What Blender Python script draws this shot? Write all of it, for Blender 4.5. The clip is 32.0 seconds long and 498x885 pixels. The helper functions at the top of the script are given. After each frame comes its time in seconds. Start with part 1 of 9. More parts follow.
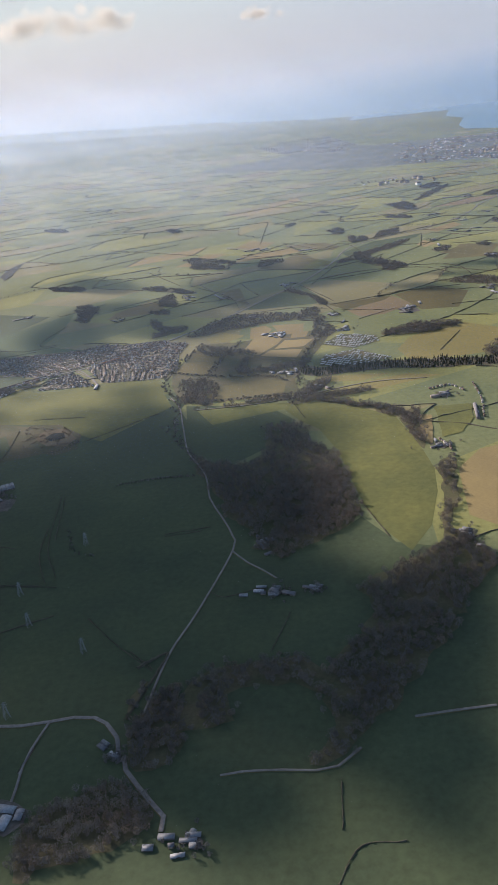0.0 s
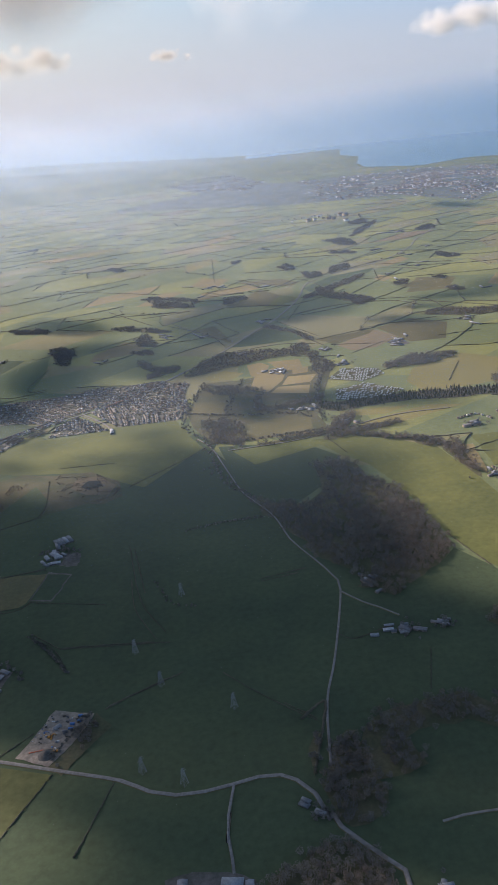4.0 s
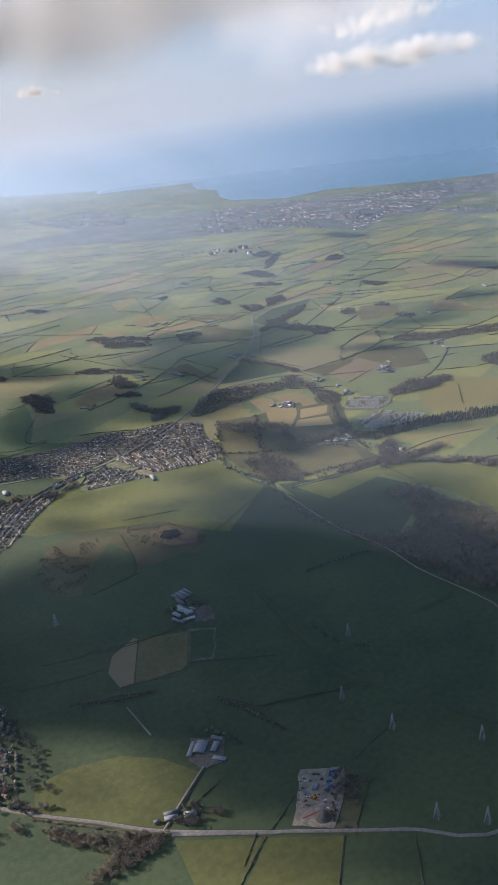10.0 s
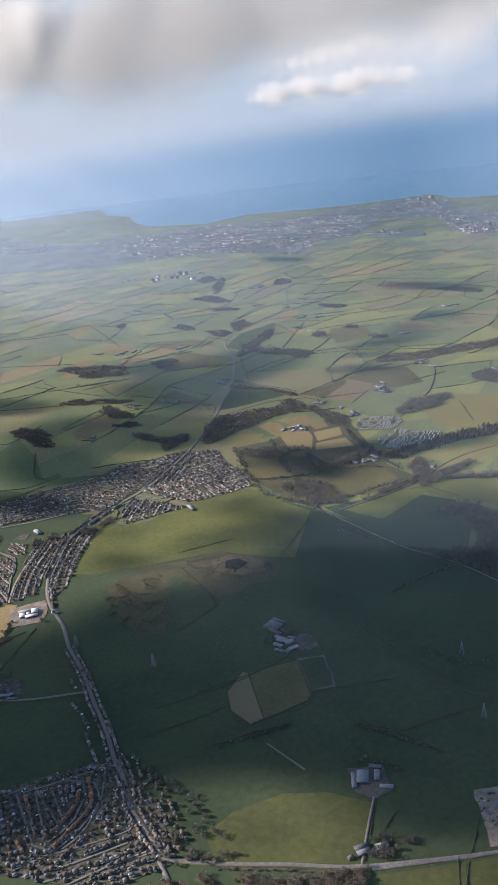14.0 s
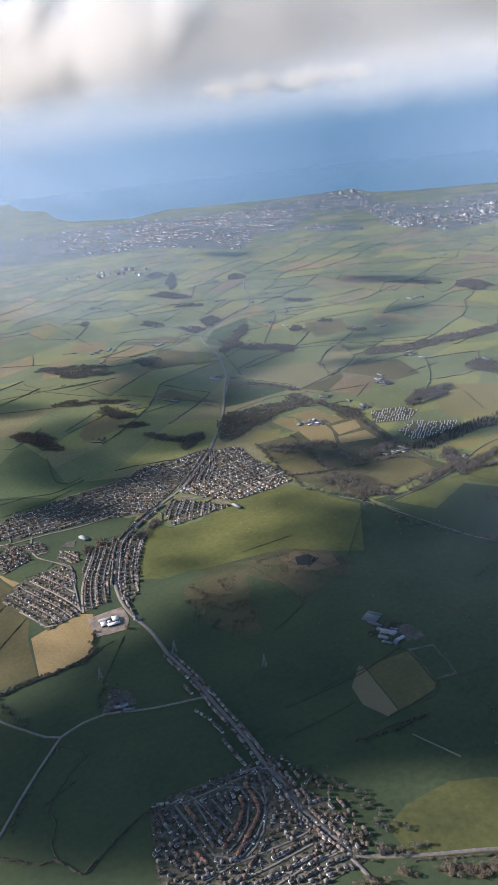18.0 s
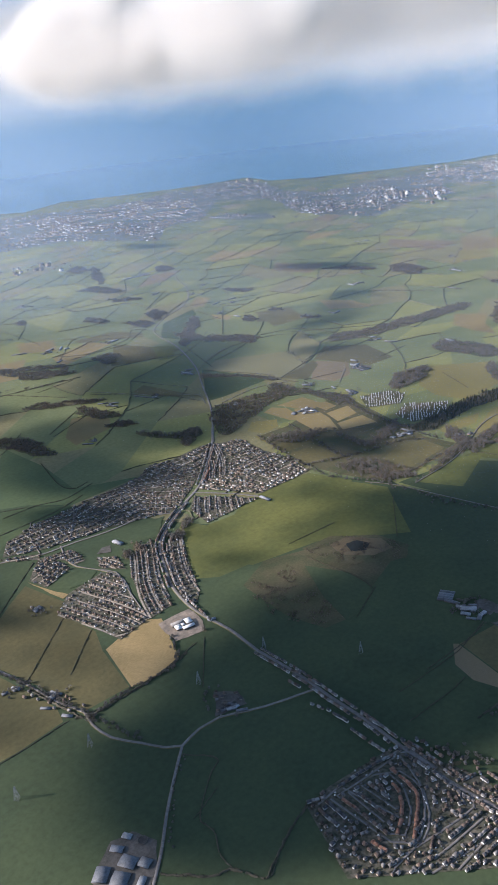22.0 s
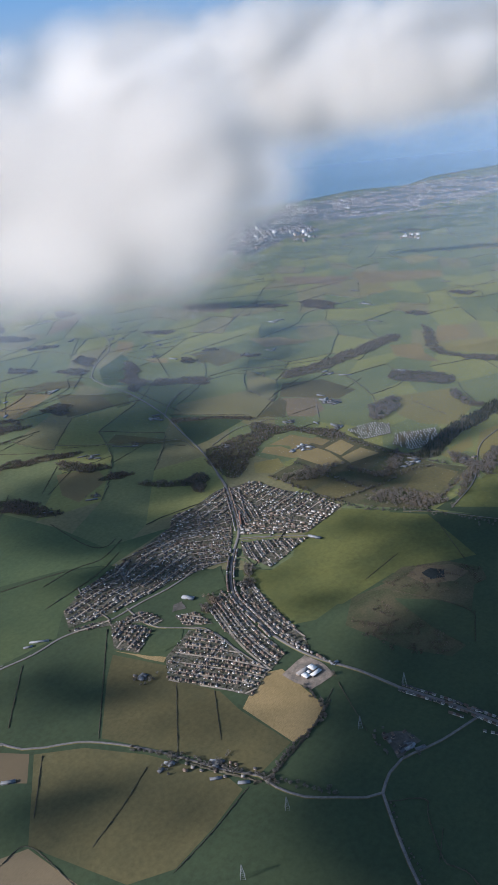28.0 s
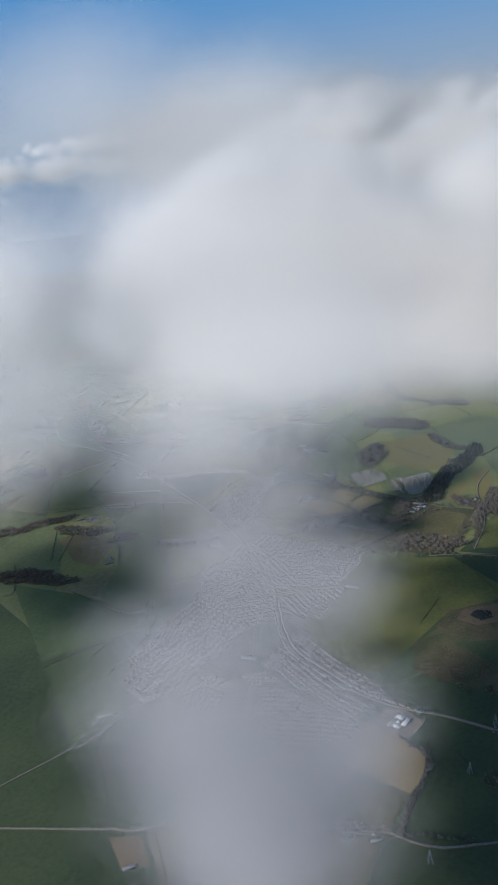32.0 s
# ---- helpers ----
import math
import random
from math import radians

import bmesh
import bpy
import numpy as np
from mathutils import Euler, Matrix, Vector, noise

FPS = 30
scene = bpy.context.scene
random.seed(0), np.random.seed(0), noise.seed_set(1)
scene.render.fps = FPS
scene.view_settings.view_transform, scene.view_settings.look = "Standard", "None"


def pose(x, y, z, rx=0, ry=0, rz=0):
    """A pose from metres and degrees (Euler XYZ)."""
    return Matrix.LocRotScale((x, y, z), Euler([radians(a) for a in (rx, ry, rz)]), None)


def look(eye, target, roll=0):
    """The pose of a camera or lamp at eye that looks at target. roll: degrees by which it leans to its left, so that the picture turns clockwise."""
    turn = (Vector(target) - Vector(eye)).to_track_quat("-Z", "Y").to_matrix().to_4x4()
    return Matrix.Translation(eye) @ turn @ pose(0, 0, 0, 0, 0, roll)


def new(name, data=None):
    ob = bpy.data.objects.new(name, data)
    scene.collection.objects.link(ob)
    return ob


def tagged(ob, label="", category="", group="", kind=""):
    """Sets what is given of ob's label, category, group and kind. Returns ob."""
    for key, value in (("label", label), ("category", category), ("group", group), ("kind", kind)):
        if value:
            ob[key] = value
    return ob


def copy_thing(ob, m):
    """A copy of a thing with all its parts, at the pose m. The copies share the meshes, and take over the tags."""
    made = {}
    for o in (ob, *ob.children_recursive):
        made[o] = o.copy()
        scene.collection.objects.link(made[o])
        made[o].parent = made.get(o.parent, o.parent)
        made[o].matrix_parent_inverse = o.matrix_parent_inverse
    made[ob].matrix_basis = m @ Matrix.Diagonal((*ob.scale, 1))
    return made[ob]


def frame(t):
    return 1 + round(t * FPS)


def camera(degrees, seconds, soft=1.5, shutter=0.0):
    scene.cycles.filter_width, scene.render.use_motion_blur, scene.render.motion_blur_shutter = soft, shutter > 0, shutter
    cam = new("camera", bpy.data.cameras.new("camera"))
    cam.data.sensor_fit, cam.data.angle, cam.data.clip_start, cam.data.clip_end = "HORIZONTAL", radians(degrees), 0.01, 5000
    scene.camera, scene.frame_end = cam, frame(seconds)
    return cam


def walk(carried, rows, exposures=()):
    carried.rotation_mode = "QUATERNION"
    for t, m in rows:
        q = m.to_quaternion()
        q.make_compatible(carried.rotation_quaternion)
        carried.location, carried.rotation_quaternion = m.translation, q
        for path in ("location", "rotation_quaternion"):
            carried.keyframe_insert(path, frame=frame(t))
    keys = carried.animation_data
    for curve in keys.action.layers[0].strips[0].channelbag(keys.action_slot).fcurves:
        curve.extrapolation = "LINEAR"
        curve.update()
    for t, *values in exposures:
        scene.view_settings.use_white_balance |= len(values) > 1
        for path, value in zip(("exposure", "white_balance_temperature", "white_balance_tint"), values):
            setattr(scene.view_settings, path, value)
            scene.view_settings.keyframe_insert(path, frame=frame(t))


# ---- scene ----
# The landscape stands at about two ninths of its true size, so that the far coast lies within the reach of the lens.
cam = camera(34.1, 32.0)
METRES, EYE, TILT, LEAN, TURN = 800.0, 197.816, -23.43231, 6.24146, 0.0
ROWS = [
    (0.0, 0.0, 0.0, 0.0, 0.0, 0.0, -0.0),
    (0.5, -0.015, 0.0004, 0.0007, -1.15, 0.49, 0.29),
    (1.0, -0.0304, 0.0015, 0.0013, -2.19, 0.87, 0.48),
    (1.5, -0.0455, 0.0025, 0.0023, -3.03, 1.1, 0.83),
    (2.0, -0.0606, 0.0036, 0.0031, -3.95, 1.47, 1.2),
    (2.5, -0.0757, 0.0052, 0.004, -4.85, 1.79, 1.68),
    (3.0, -0.0907, 0.0071, 0.0051, -5.72, 2.06, 2.12),
    (3.5, -0.106, 0.0091, 0.0062, -6.6, 2.15, 2.52),
    (5.5, -0.1661, 0.0197, 0.0118, -9.9, 2.31, 4.95),
    (6.0, -0.181, 0.0224, 0.0138, -10.75, 2.53, 5.52),
    (6.5, -0.1959, 0.0259, 0.0157, -11.7, 2.78, 5.9),
    (7.0, -0.2107, 0.0295, 0.0177, -12.77, 3.08, 6.23),
    (7.5, -0.2253, 0.0328, 0.0198, -13.85, 3.47, 6.54),
    (8.0, -0.24, 0.0366, 0.0219, -14.79, 3.75, 6.93),
    (8.5, -0.2549, 0.0402, 0.0242, -15.67, 3.83, 7.22),
    (9.0, -0.2692, 0.0446, 0.0265, -16.48, 3.76, 7.56),
    (9.5, -0.2839, 0.049, 0.0288, -17.34, 3.51, 7.86),
    (10.0, -0.2985, 0.0534, 0.0313, -18.13, 3.27, 7.98),
    (10.5, -0.3125, 0.0592, 0.0337, -18.94, 3.07, 8.09),
    (11.0, -0.3267, 0.0644, 0.0362, -19.78, 2.88, 8.34),
    (11.5, -0.3409, 0.0699, 0.0388, -20.7, 2.79, 8.61),
    (12.0, -0.3549, 0.0757, 0.0416, -21.59, 2.77, 8.9),
    (12.5, -0.3687, 0.0818, 0.0444, -22.55, 3.0, 9.43),
    (13.0, -0.3826, 0.0875, 0.0475, -23.39, 3.42, 9.85),
    (13.5, -0.3967, 0.0938, 0.0503, -24.24, 3.79, 10.49),
    (14.0, -0.4102, 0.0999, 0.0535, -24.99, 3.81, 10.95),
    (14.5, -0.4238, 0.1066, 0.0567, -25.74, 3.77, 11.33),
    (16.5, -0.4776, 0.1344, 0.0707, -29.04, 2.84, 12.43),
    (17.0, -0.4904, 0.142, 0.0741, -29.92, 2.67, 12.91),
    (17.5, -0.5037, 0.1501, 0.0779, -30.85, 2.41, 13.18),
    (18.0, -0.5166, 0.1582, 0.0817, -31.73, 2.0, 13.37),
    (18.5, -0.5293, 0.1666, 0.0856, -32.63, 1.59, 13.63),
    (19.0, -0.5414, 0.1751, 0.0895, -33.58, 1.27, 14.07),
    (19.5, -0.5542, 0.184, 0.0937, -34.64, 0.92, 14.45),
    (20.0, -0.5661, 0.193, 0.0979, -35.68, 0.58, 15.05),
    (20.5, -0.5785, 0.2023, 0.1024, -36.79, 0.25, 15.53),
    (21.0, -0.5902, 0.2116, 0.1069, -37.91, -0.17, 16.06),
    (21.5, -0.6017, 0.2212, 0.1115, -39.0, -0.56, 16.58),
    (22.0, -0.6132, 0.2311, 0.1164, -40.19, -0.9, 17.02),
    (22.5, -0.6244, 0.241, 0.1214, -41.35, -1.2, 17.42),
    (23.0, -0.6355, 0.2513, 0.1265, -42.56, -1.47, 17.88),
    (23.5, -0.6461, 0.2616, 0.1317, -43.76, -1.66, 18.4),
    (24.0, -0.6568, 0.272, 0.1371, -44.99, -1.76, 18.83),
    (24.5, -0.6671, 0.2824, 0.1426, -46.11, -1.74, 19.27),
    (25.0, -0.6775, 0.2931, 0.1482, -47.17, -1.7, 19.75),
    (25.5, -0.6877, 0.3041, 0.1539, -48.1, -1.54, 19.98),
    (27.5, -0.7259, 0.3492, 0.1782, -51.96, -2.2, 21.05),
    (28.0, -0.7351, 0.3608, 0.1844, -52.97, -2.55, 21.34),
    (28.5, -0.7445, 0.372, 0.1911, -53.95, -2.52, 21.43),
    (29.0, -0.7531, 0.3838, 0.1978, -55.01, -2.76, 21.74),
    (29.5, -0.7614, 0.3955, 0.2045, -56.06, -2.97, 22.02),
    (30.0, -0.7702, 0.4067, 0.2125, -57.11, -3.13, 22.4),
    (30.5, -0.7784, 0.4183, 0.2189, -58.18, -2.98, 22.78),
    (31.0, -0.7868, 0.4305, 0.2264, -59.32, -2.84, 23.08),
    (31.5, -0.7952, 0.4403, 0.2343, -60.25, -2.72, 23.56),
    (32.0, -0.8038, 0.4544, 0.2409, -61.42, -2.43, 23.77),
]
walk(cam, [(t, pose(0, 0, EYE, TILT, LEAN, TURN) @ pose(METRES * x, METRES * y, METRES * z, 90 + pitch, roll, yaw)) for t, x, y, z, yaw, pitch, roll in ROWS], [(0.0, 0.97, 6800.0, 20.0), (6.0, 0.98, 6650.0, 20.0), (12.0, 0.95, 6400.0, 19.0), (20.0, 1.03, 6150.0, 18.0), (25.0, 0.86, 5900.0, 17.0), (28.0, 0.62, 5750.0, 15.0), (30.5, 0.38, 5700.0, 13.0), (32.0, 0.2, 5700.0, 12.0)])

# ---- light: low winter sun ahead and to the west, hazy sky ----
SUN_TO = Vector((-0.72, 0.58, 0.40)).normalized()      # towards the sun
sun = new("sun", bpy.data.lights.new("sun", "SUN"))
sun.data.energy, sun.data.angle, sun.data.color = 5.6, radians(0.5), (1.0, 0.92, 0.82)
sun.matrix_world = look(SUN_TO * 3000, (0, 0, 0))
scene.cycles.transparent_max_bounces = 64               # thin haze and cloud edges lie in many layers
world = bpy.data.worlds.new("sky")
scene.world = world
world.use_nodes = True
wn, wl = world.node_tree.nodes, world.node_tree.links
sky = wn.new("ShaderNodeTexSky")
sky.sky_type, sky.sun_disc = "NISHITA", False
sky.sun_elevation, sky.sun_rotation = math.asin(SUN_TO.z), math.atan2(SUN_TO.x, SUN_TO.y)
sky.air_density, sky.dust_density, sky.ozone_density = 1.2, 0.4, 2.0
SKY = 0.095
back = wn["Background"]
back.inputs["Strength"].default_value = SKY
coord = wn.new("ShaderNodeTexCoord").outputs["Generated"]


def towards(v, lo, hi):
    """How far the sky's direction turns towards v, from 0 to 1 between two cosines."""
    dot = wn.new("ShaderNodeVectorMath")
    dot.operation = "DOT_PRODUCT"
    wl.new(coord, dot.inputs[0])
    dot.inputs[1].default_value = v
    ramp = wn.new("ShaderNodeMapRange")
    ramp.interpolation_type = "SMOOTHSTEP"
    ramp.inputs["From Min"].default_value, ramp.inputs["From Max"].default_value = lo, hi
    wl.new(dot.outputs["Value"], ramp.inputs["Value"])
    return ramp.outputs[0]


def blend(factor, a, b):
    m = wn.new("ShaderNodeMix")
    m.data_type = "RGBA"
    wl.new(factor, m.inputs["Factor"])
    for key, value in (("A", a), ("B", b)):
        if isinstance(value, tuple):
            m.inputs[key].default_value = (*(c / SKY for c in value), 1)
        else:
            wl.new(value, m.inputs[key])
    return m.outputs["Result"]


UP = Vector((-0.0399, -0.0133, 1.0)).normalized()       # the land falls a little towards the coast
sunward = towards(Vector((SUN_TO.x, SUN_TO.y, 0)).normalized(), 0.1, 1.0)
haze = blend(sunward, (0.27, 0.325, 0.375), (0.33, 0.325, 0.31))
far_sea = blend(sunward, (0.088, 0.175, 0.255), (0.20, 0.245, 0.275))
low = blend(towards(UP, -0.05, -0.004), far_sea, haze)
clear = wn.new("ShaderNodeMix")
clear.data_type = "RGBA"
clear.inputs["Factor"].default_value = 0.85
wl.new(blend(towards(Vector((SUN_TO.x, SUN_TO.y, 0)).normalized(), 0.1, 0.8), (0.06, 0.215, 0.43), (0.29, 0.37, 0.395)), clear.inputs["B"])
wl.new(sky.outputs[0], clear.inputs["A"])
band = blend(towards(UP, -0.005, 0.16), low, clear.outputs["Result"])
wl.new(blend(towards(UP, 0.16, 0.5), band, sky.outputs[0]), back.inputs["Color"])

# ---- materials ----
def node(nt, kind, **values):
    n = nt.nodes.new("ShaderNode" + kind)
    for key, value in values.items():
        n.inputs[key].default_value = value
    return n


def surface(name, a, b, fine=0.6, broad=0.02, rough=0.9, bump=0.0, c=None, metal=0.0, random_tint=0.0, stretch=None, island=0.0, grain=0.28):
    """A weathered surface: two colours mixed by broad stains, with fine grain and relief on top."""
    m = bpy.data.materials.new(name)
    m.use_nodes = True
    nt = m.node_tree
    bsdf = nt.nodes["Principled BSDF"]
    bsdf.inputs["Roughness"].default_value, bsdf.inputs["Metallic"].default_value = rough, metal
    bsdf.inputs["Specular IOR Level"].default_value = 0.15
    pos = nt.nodes.new("ShaderNodeNewGeometry").outputs["Position"]
    if stretch:
        mp = node(nt, "Mapping", Rotation=(0, 0, stretch[0]), Scale=(1, stretch[1], 1))
        nt.links.new(pos, mp.inputs["Vector"])
        grain_pos = mp.outputs[0]
    else:
        grain_pos = pos
    n1, n2 = node(nt, "TexNoise", Scale=broad, Detail=4.0, Roughness=0.6), node(nt, "TexNoise", Scale=fine, Detail=5.0, Roughness=0.65)
    nt.links.new(pos, n1.inputs["Vector"])
    nt.links.new(grain_pos, n2.inputs["Vector"])
    r1 = nt.nodes.new("ShaderNodeMapRange")
    r1.inputs["From Min"].default_value, r1.inputs["From Max"].default_value = 0.35, 0.65
    nt.links.new(n1.outputs["Fac"], r1.inputs["Value"])
    mix = nt.nodes.new("ShaderNodeMix")
    mix.data_type = "RGBA"
    nt.links.new(r1.outputs[0], mix.inputs["Factor"])
    mix.inputs["A"].default_value, mix.inputs["B"].default_value = (*a, 1), (*b, 1)
    out = mix.outputs["Result"]
    hsv = nt.nodes.new("ShaderNodeHueSaturation")
    r2 = nt.nodes.new("ShaderNodeMapRange")
    r2.inputs["From Min"].default_value, r2.inputs["From Max"].default_value = 0.3, 0.7
    r2.inputs["To Min"].default_value, r2.inputs["To Max"].default_value = 1 - grain, 1 + grain
    nt.links.new(n2.outputs["Fac"], r2.inputs["Value"])
    nt.links.new(r2.outputs[0], hsv.inputs["Value"])
    nt.links.new(out, hsv.inputs["Color"])
    out = hsv.outputs[0]
    if random_tint:
        info = nt.nodes.new("ShaderNodeObjectInfo")
        r3 = nt.nodes.new("ShaderNodeMapRange")
        r3.inputs["To Min"].default_value, r3.inputs["To Max"].default_value = 1 - random_tint, 1 + random_tint
        nt.links.new(info.outputs["Random"], r3.inputs["Value"])
        h2 = nt.nodes.new("ShaderNodeHueSaturation")
        nt.links.new(r3.outputs[0], h2.inputs["Value"])
        nt.links.new(out, h2.inputs["Color"])
        out = h2.outputs[0]
    if island:
        r4 = nt.nodes.new("ShaderNodeMapRange")
        r4.inputs["To Min"].default_value, r4.inputs["To Max"].default_value = 1 - island, 1 + island
        nt.links.new(nt.nodes.new("ShaderNodeNewGeometry").outputs["Random Per Island"], r4.inputs["Value"])
        h3 = nt.nodes.new("ShaderNodeHueSaturation")
        nt.links.new(r4.outputs[0], h3.inputs["Value"])
        nt.links.new(out, h3.inputs["Color"])
        out = h3.outputs[0]
    nt.links.new(out, bsdf.inputs["Base Color"])
    if bump:
        bp = node(nt, "Bump", Strength=bump, Distance=0.3)
        nt.links.new(n2.outputs["Fac"], bp.inputs["Height"])
        nt.links.new(bp.outputs[0], bsdf.inputs["Normal"])
    return m


# Near grass darker, far grass lighter: shade and sunlight put into the colours.
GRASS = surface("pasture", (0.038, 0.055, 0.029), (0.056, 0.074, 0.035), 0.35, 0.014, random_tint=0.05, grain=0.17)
MIDGRASS = surface("midtone_pasture", (0.058, 0.084, 0.040), (0.082, 0.106, 0.046), 0.3, 0.012, random_tint=0.14, grain=0.14)
FAR_GRASS = surface("far_lit_pasture", (0.096, 0.115, 0.055), (0.13, 0.142, 0.063), 0.3, 0.012, grain=0.16)
FAR_LIME = surface("far_lit_lime_pasture", (0.138, 0.146, 0.055), (0.175, 0.174, 0.062), 0.3, 0.012, grain=0.16)
FAR_OLIVE = surface("far_lit_olive_pasture", (0.13, 0.124, 0.064), (0.165, 0.148, 0.072), 0.3, 0.012, grain=0.18)
# Two brighter yellow-greens; part of their brightness is sunlight put into the colour.
LIME = surface("bright_pasture", (0.078, 0.087, 0.030), (0.122, 0.123, 0.037), 0.3, 0.02, random_tint=0.12, grain=0.16)
SUN_PATCH = surface("sun_patch_pasture", (0.058, 0.065, 0.026), (0.088, 0.090, 0.031), 0.3, 0.02, random_tint=0.1, grain=0.2)
OLIVE = surface("olive_pasture", (0.078, 0.072, 0.034), (0.115, 0.098, 0.043), 0.4, 0.02, random_tint=0.15, grain=0.17)
GOLD = surface("golden_field", (0.175, 0.147, 0.054), (0.14, 0.126, 0.05), 0.4, 0.014, random_tint=0.12, grain=0.15)
TAN = surface("stubble", (0.205, 0.158, 0.07), (0.165, 0.13, 0.062), 0.5, 0.02, random_tint=0.15, stretch=(0.6, 6.0), grain=0.18)
BROWN = surface("ploughed_earth", (0.155, 0.118, 0.068), (0.125, 0.10, 0.06), 0.5, 0.02, random_tint=0.15, stretch=(0.9, 6.0), grain=0.18)
STRAW = surface("dry_grass", (0.27, 0.195, 0.09), (0.21, 0.155, 0.07), 0.5, 0.03, stretch=(0.4, 4.0), grain=0.32)
SCRUB = surface("scrub", (0.052, 0.058, 0.028), (0.092, 0.078, 0.044), 0.7, 0.05, grain=0.24)
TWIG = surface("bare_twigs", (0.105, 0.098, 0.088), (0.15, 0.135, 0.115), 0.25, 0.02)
# Paler brown twigs; on the slope wood they also carry painted sunlight.
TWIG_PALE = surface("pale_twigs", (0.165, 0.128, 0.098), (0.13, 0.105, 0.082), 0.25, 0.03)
CONIFER = surface("conifer_needles", (0.03, 0.042, 0.024), (0.045, 0.055, 0.03), 0.4, 0.03)
HEDGE = surface("hedge_twigs", (0.062, 0.06, 0.042), (0.092, 0.08, 0.055), 0.5, 0.03)
BARK = surface("bark", (0.08, 0.06, 0.05), (0.06, 0.05, 0.04), 2.0, 0.2)
TARMAC = surface("worn_tarmac", (0.135, 0.125, 0.114), (0.175, 0.16, 0.145), 0.8, 0.03, rough=0.85)
STREET = surface("pale_estate_paving", (0.33, 0.275, 0.21), (0.24, 0.205, 0.165), 0.8, 0.04)
GRAVEL = surface("gravel", (0.115, 0.102, 0.088), (0.068, 0.064, 0.054), 0.7, 0.12)
YARD_FLOOR = surface("trodden_gravel", (0.26, 0.208, 0.158), (0.14, 0.12, 0.097), 0.9, 0.2)
TIN = surface("grey_sheeting", (0.15, 0.155, 0.165), (0.10, 0.105, 0.112), 1.2, 0.1, rough=0.5, random_tint=0.35)
TIN_W = surface("pale_sheeting", (0.23, 0.235, 0.24), (0.165, 0.17, 0.175), 1.2, 0.1, rough=0.5, random_tint=0.25)
STONE = surface("slate", (0.10, 0.10, 0.11), (0.14, 0.13, 0.13), 1.5, 0.1, rough=0.6)
WALL_W = surface("white_render", (0.66, 0.64, 0.60), (0.54, 0.52, 0.48), 1.0, 0.1, random_tint=0.12, island=0.25)
# Paler roofs: the sky's sheen on tiles is put into this colour.
ROOF_P = surface("pale_tiles", (0.22, 0.205, 0.19), (0.165, 0.155, 0.145), 1.5, 0.1, rough=0.7, random_tint=0.2, island=0.3)
SUBURB = surface("suburban_gardens", (0.055, 0.064, 0.052), (0.10, 0.104, 0.09), 0.12, 0.012, grain=0.45)
WALL_C = surface("cream_render", (0.38, 0.30, 0.225), (0.30, 0.24, 0.185), 1.0, 0.1, random_tint=0.12, island=0.25)
WALL_S = surface("sandstone", (0.25, 0.20, 0.155), (0.19, 0.155, 0.125), 1.0, 0.1, random_tint=0.12, island=0.25)
ROOF_G = surface("grey_tiles", (0.065, 0.064, 0.066), (0.105, 0.10, 0.096), 1.5, 0.1, rough=0.8, random_tint=0.25, island=0.4)
ROOF_B = surface("brown_tiles", (0.10, 0.073, 0.06), (0.135, 0.098, 0.076), 1.5, 0.1, rough=0.85, random_tint=0.25, island=0.4)
ROOF_O = surface("orange_tiles", (0.26, 0.13, 0.085), (0.20, 0.11, 0.075), 1.5, 0.1, rough=0.8, random_tint=0.2)
STEEL = surface("galvanised_steel", (0.26, 0.27, 0.27), (0.2, 0.21, 0.21), 2.0, 0.2, rough=0.5)
WHITE = surface("white_panel", (0.55, 0.55, 0.53), (0.46, 0.46, 0.45), 1.0, 0.1, rough=0.4, random_tint=0.2)
WATER = surface("sea_water", (0.029, 0.106, 0.158), (0.037, 0.12, 0.174), 0.05, 0.002, rough=0.28, bump=0.25)
WATER.node_tree.nodes["Principled BSDF"].inputs["Specular IOR Level"].default_value = 0.5

GARDEN = surface("gardens_and_paving", (0.050, 0.056, 0.034), (0.115, 0.10, 0.078), 0.6, 0.3, grain=0.4)
RED = surface("red_paint", (0.5, 0.09, 0.03), (0.4, 0.08, 0.03), 1.0, 0.2, rough=0.4)
ORANGE = surface("orange_paint", (0.55, 0.24, 0.04), (0.45, 0.2, 0.04), 1.0, 0.2, rough=0.4)
BLUE = surface("blue_paint", (0.05, 0.14, 0.32), (0.05, 0.12, 0.26), 1.0, 0.2, rough=0.4)
SPOIL = surface("spoil", (0.06, 0.055, 0.05), (0.09, 0.08, 0.07), 0.8, 0.1, bump=0.5)
GLASS = surface("dark_glass", (0.02, 0.022, 0.025), (0.03, 0.03, 0.034), 2.0, 0.2, rough=0.15)
POND = surface("dark_pond", (0.018, 0.024, 0.024), (0.03, 0.034, 0.03), 0.5, 0.05, rough=0.95)


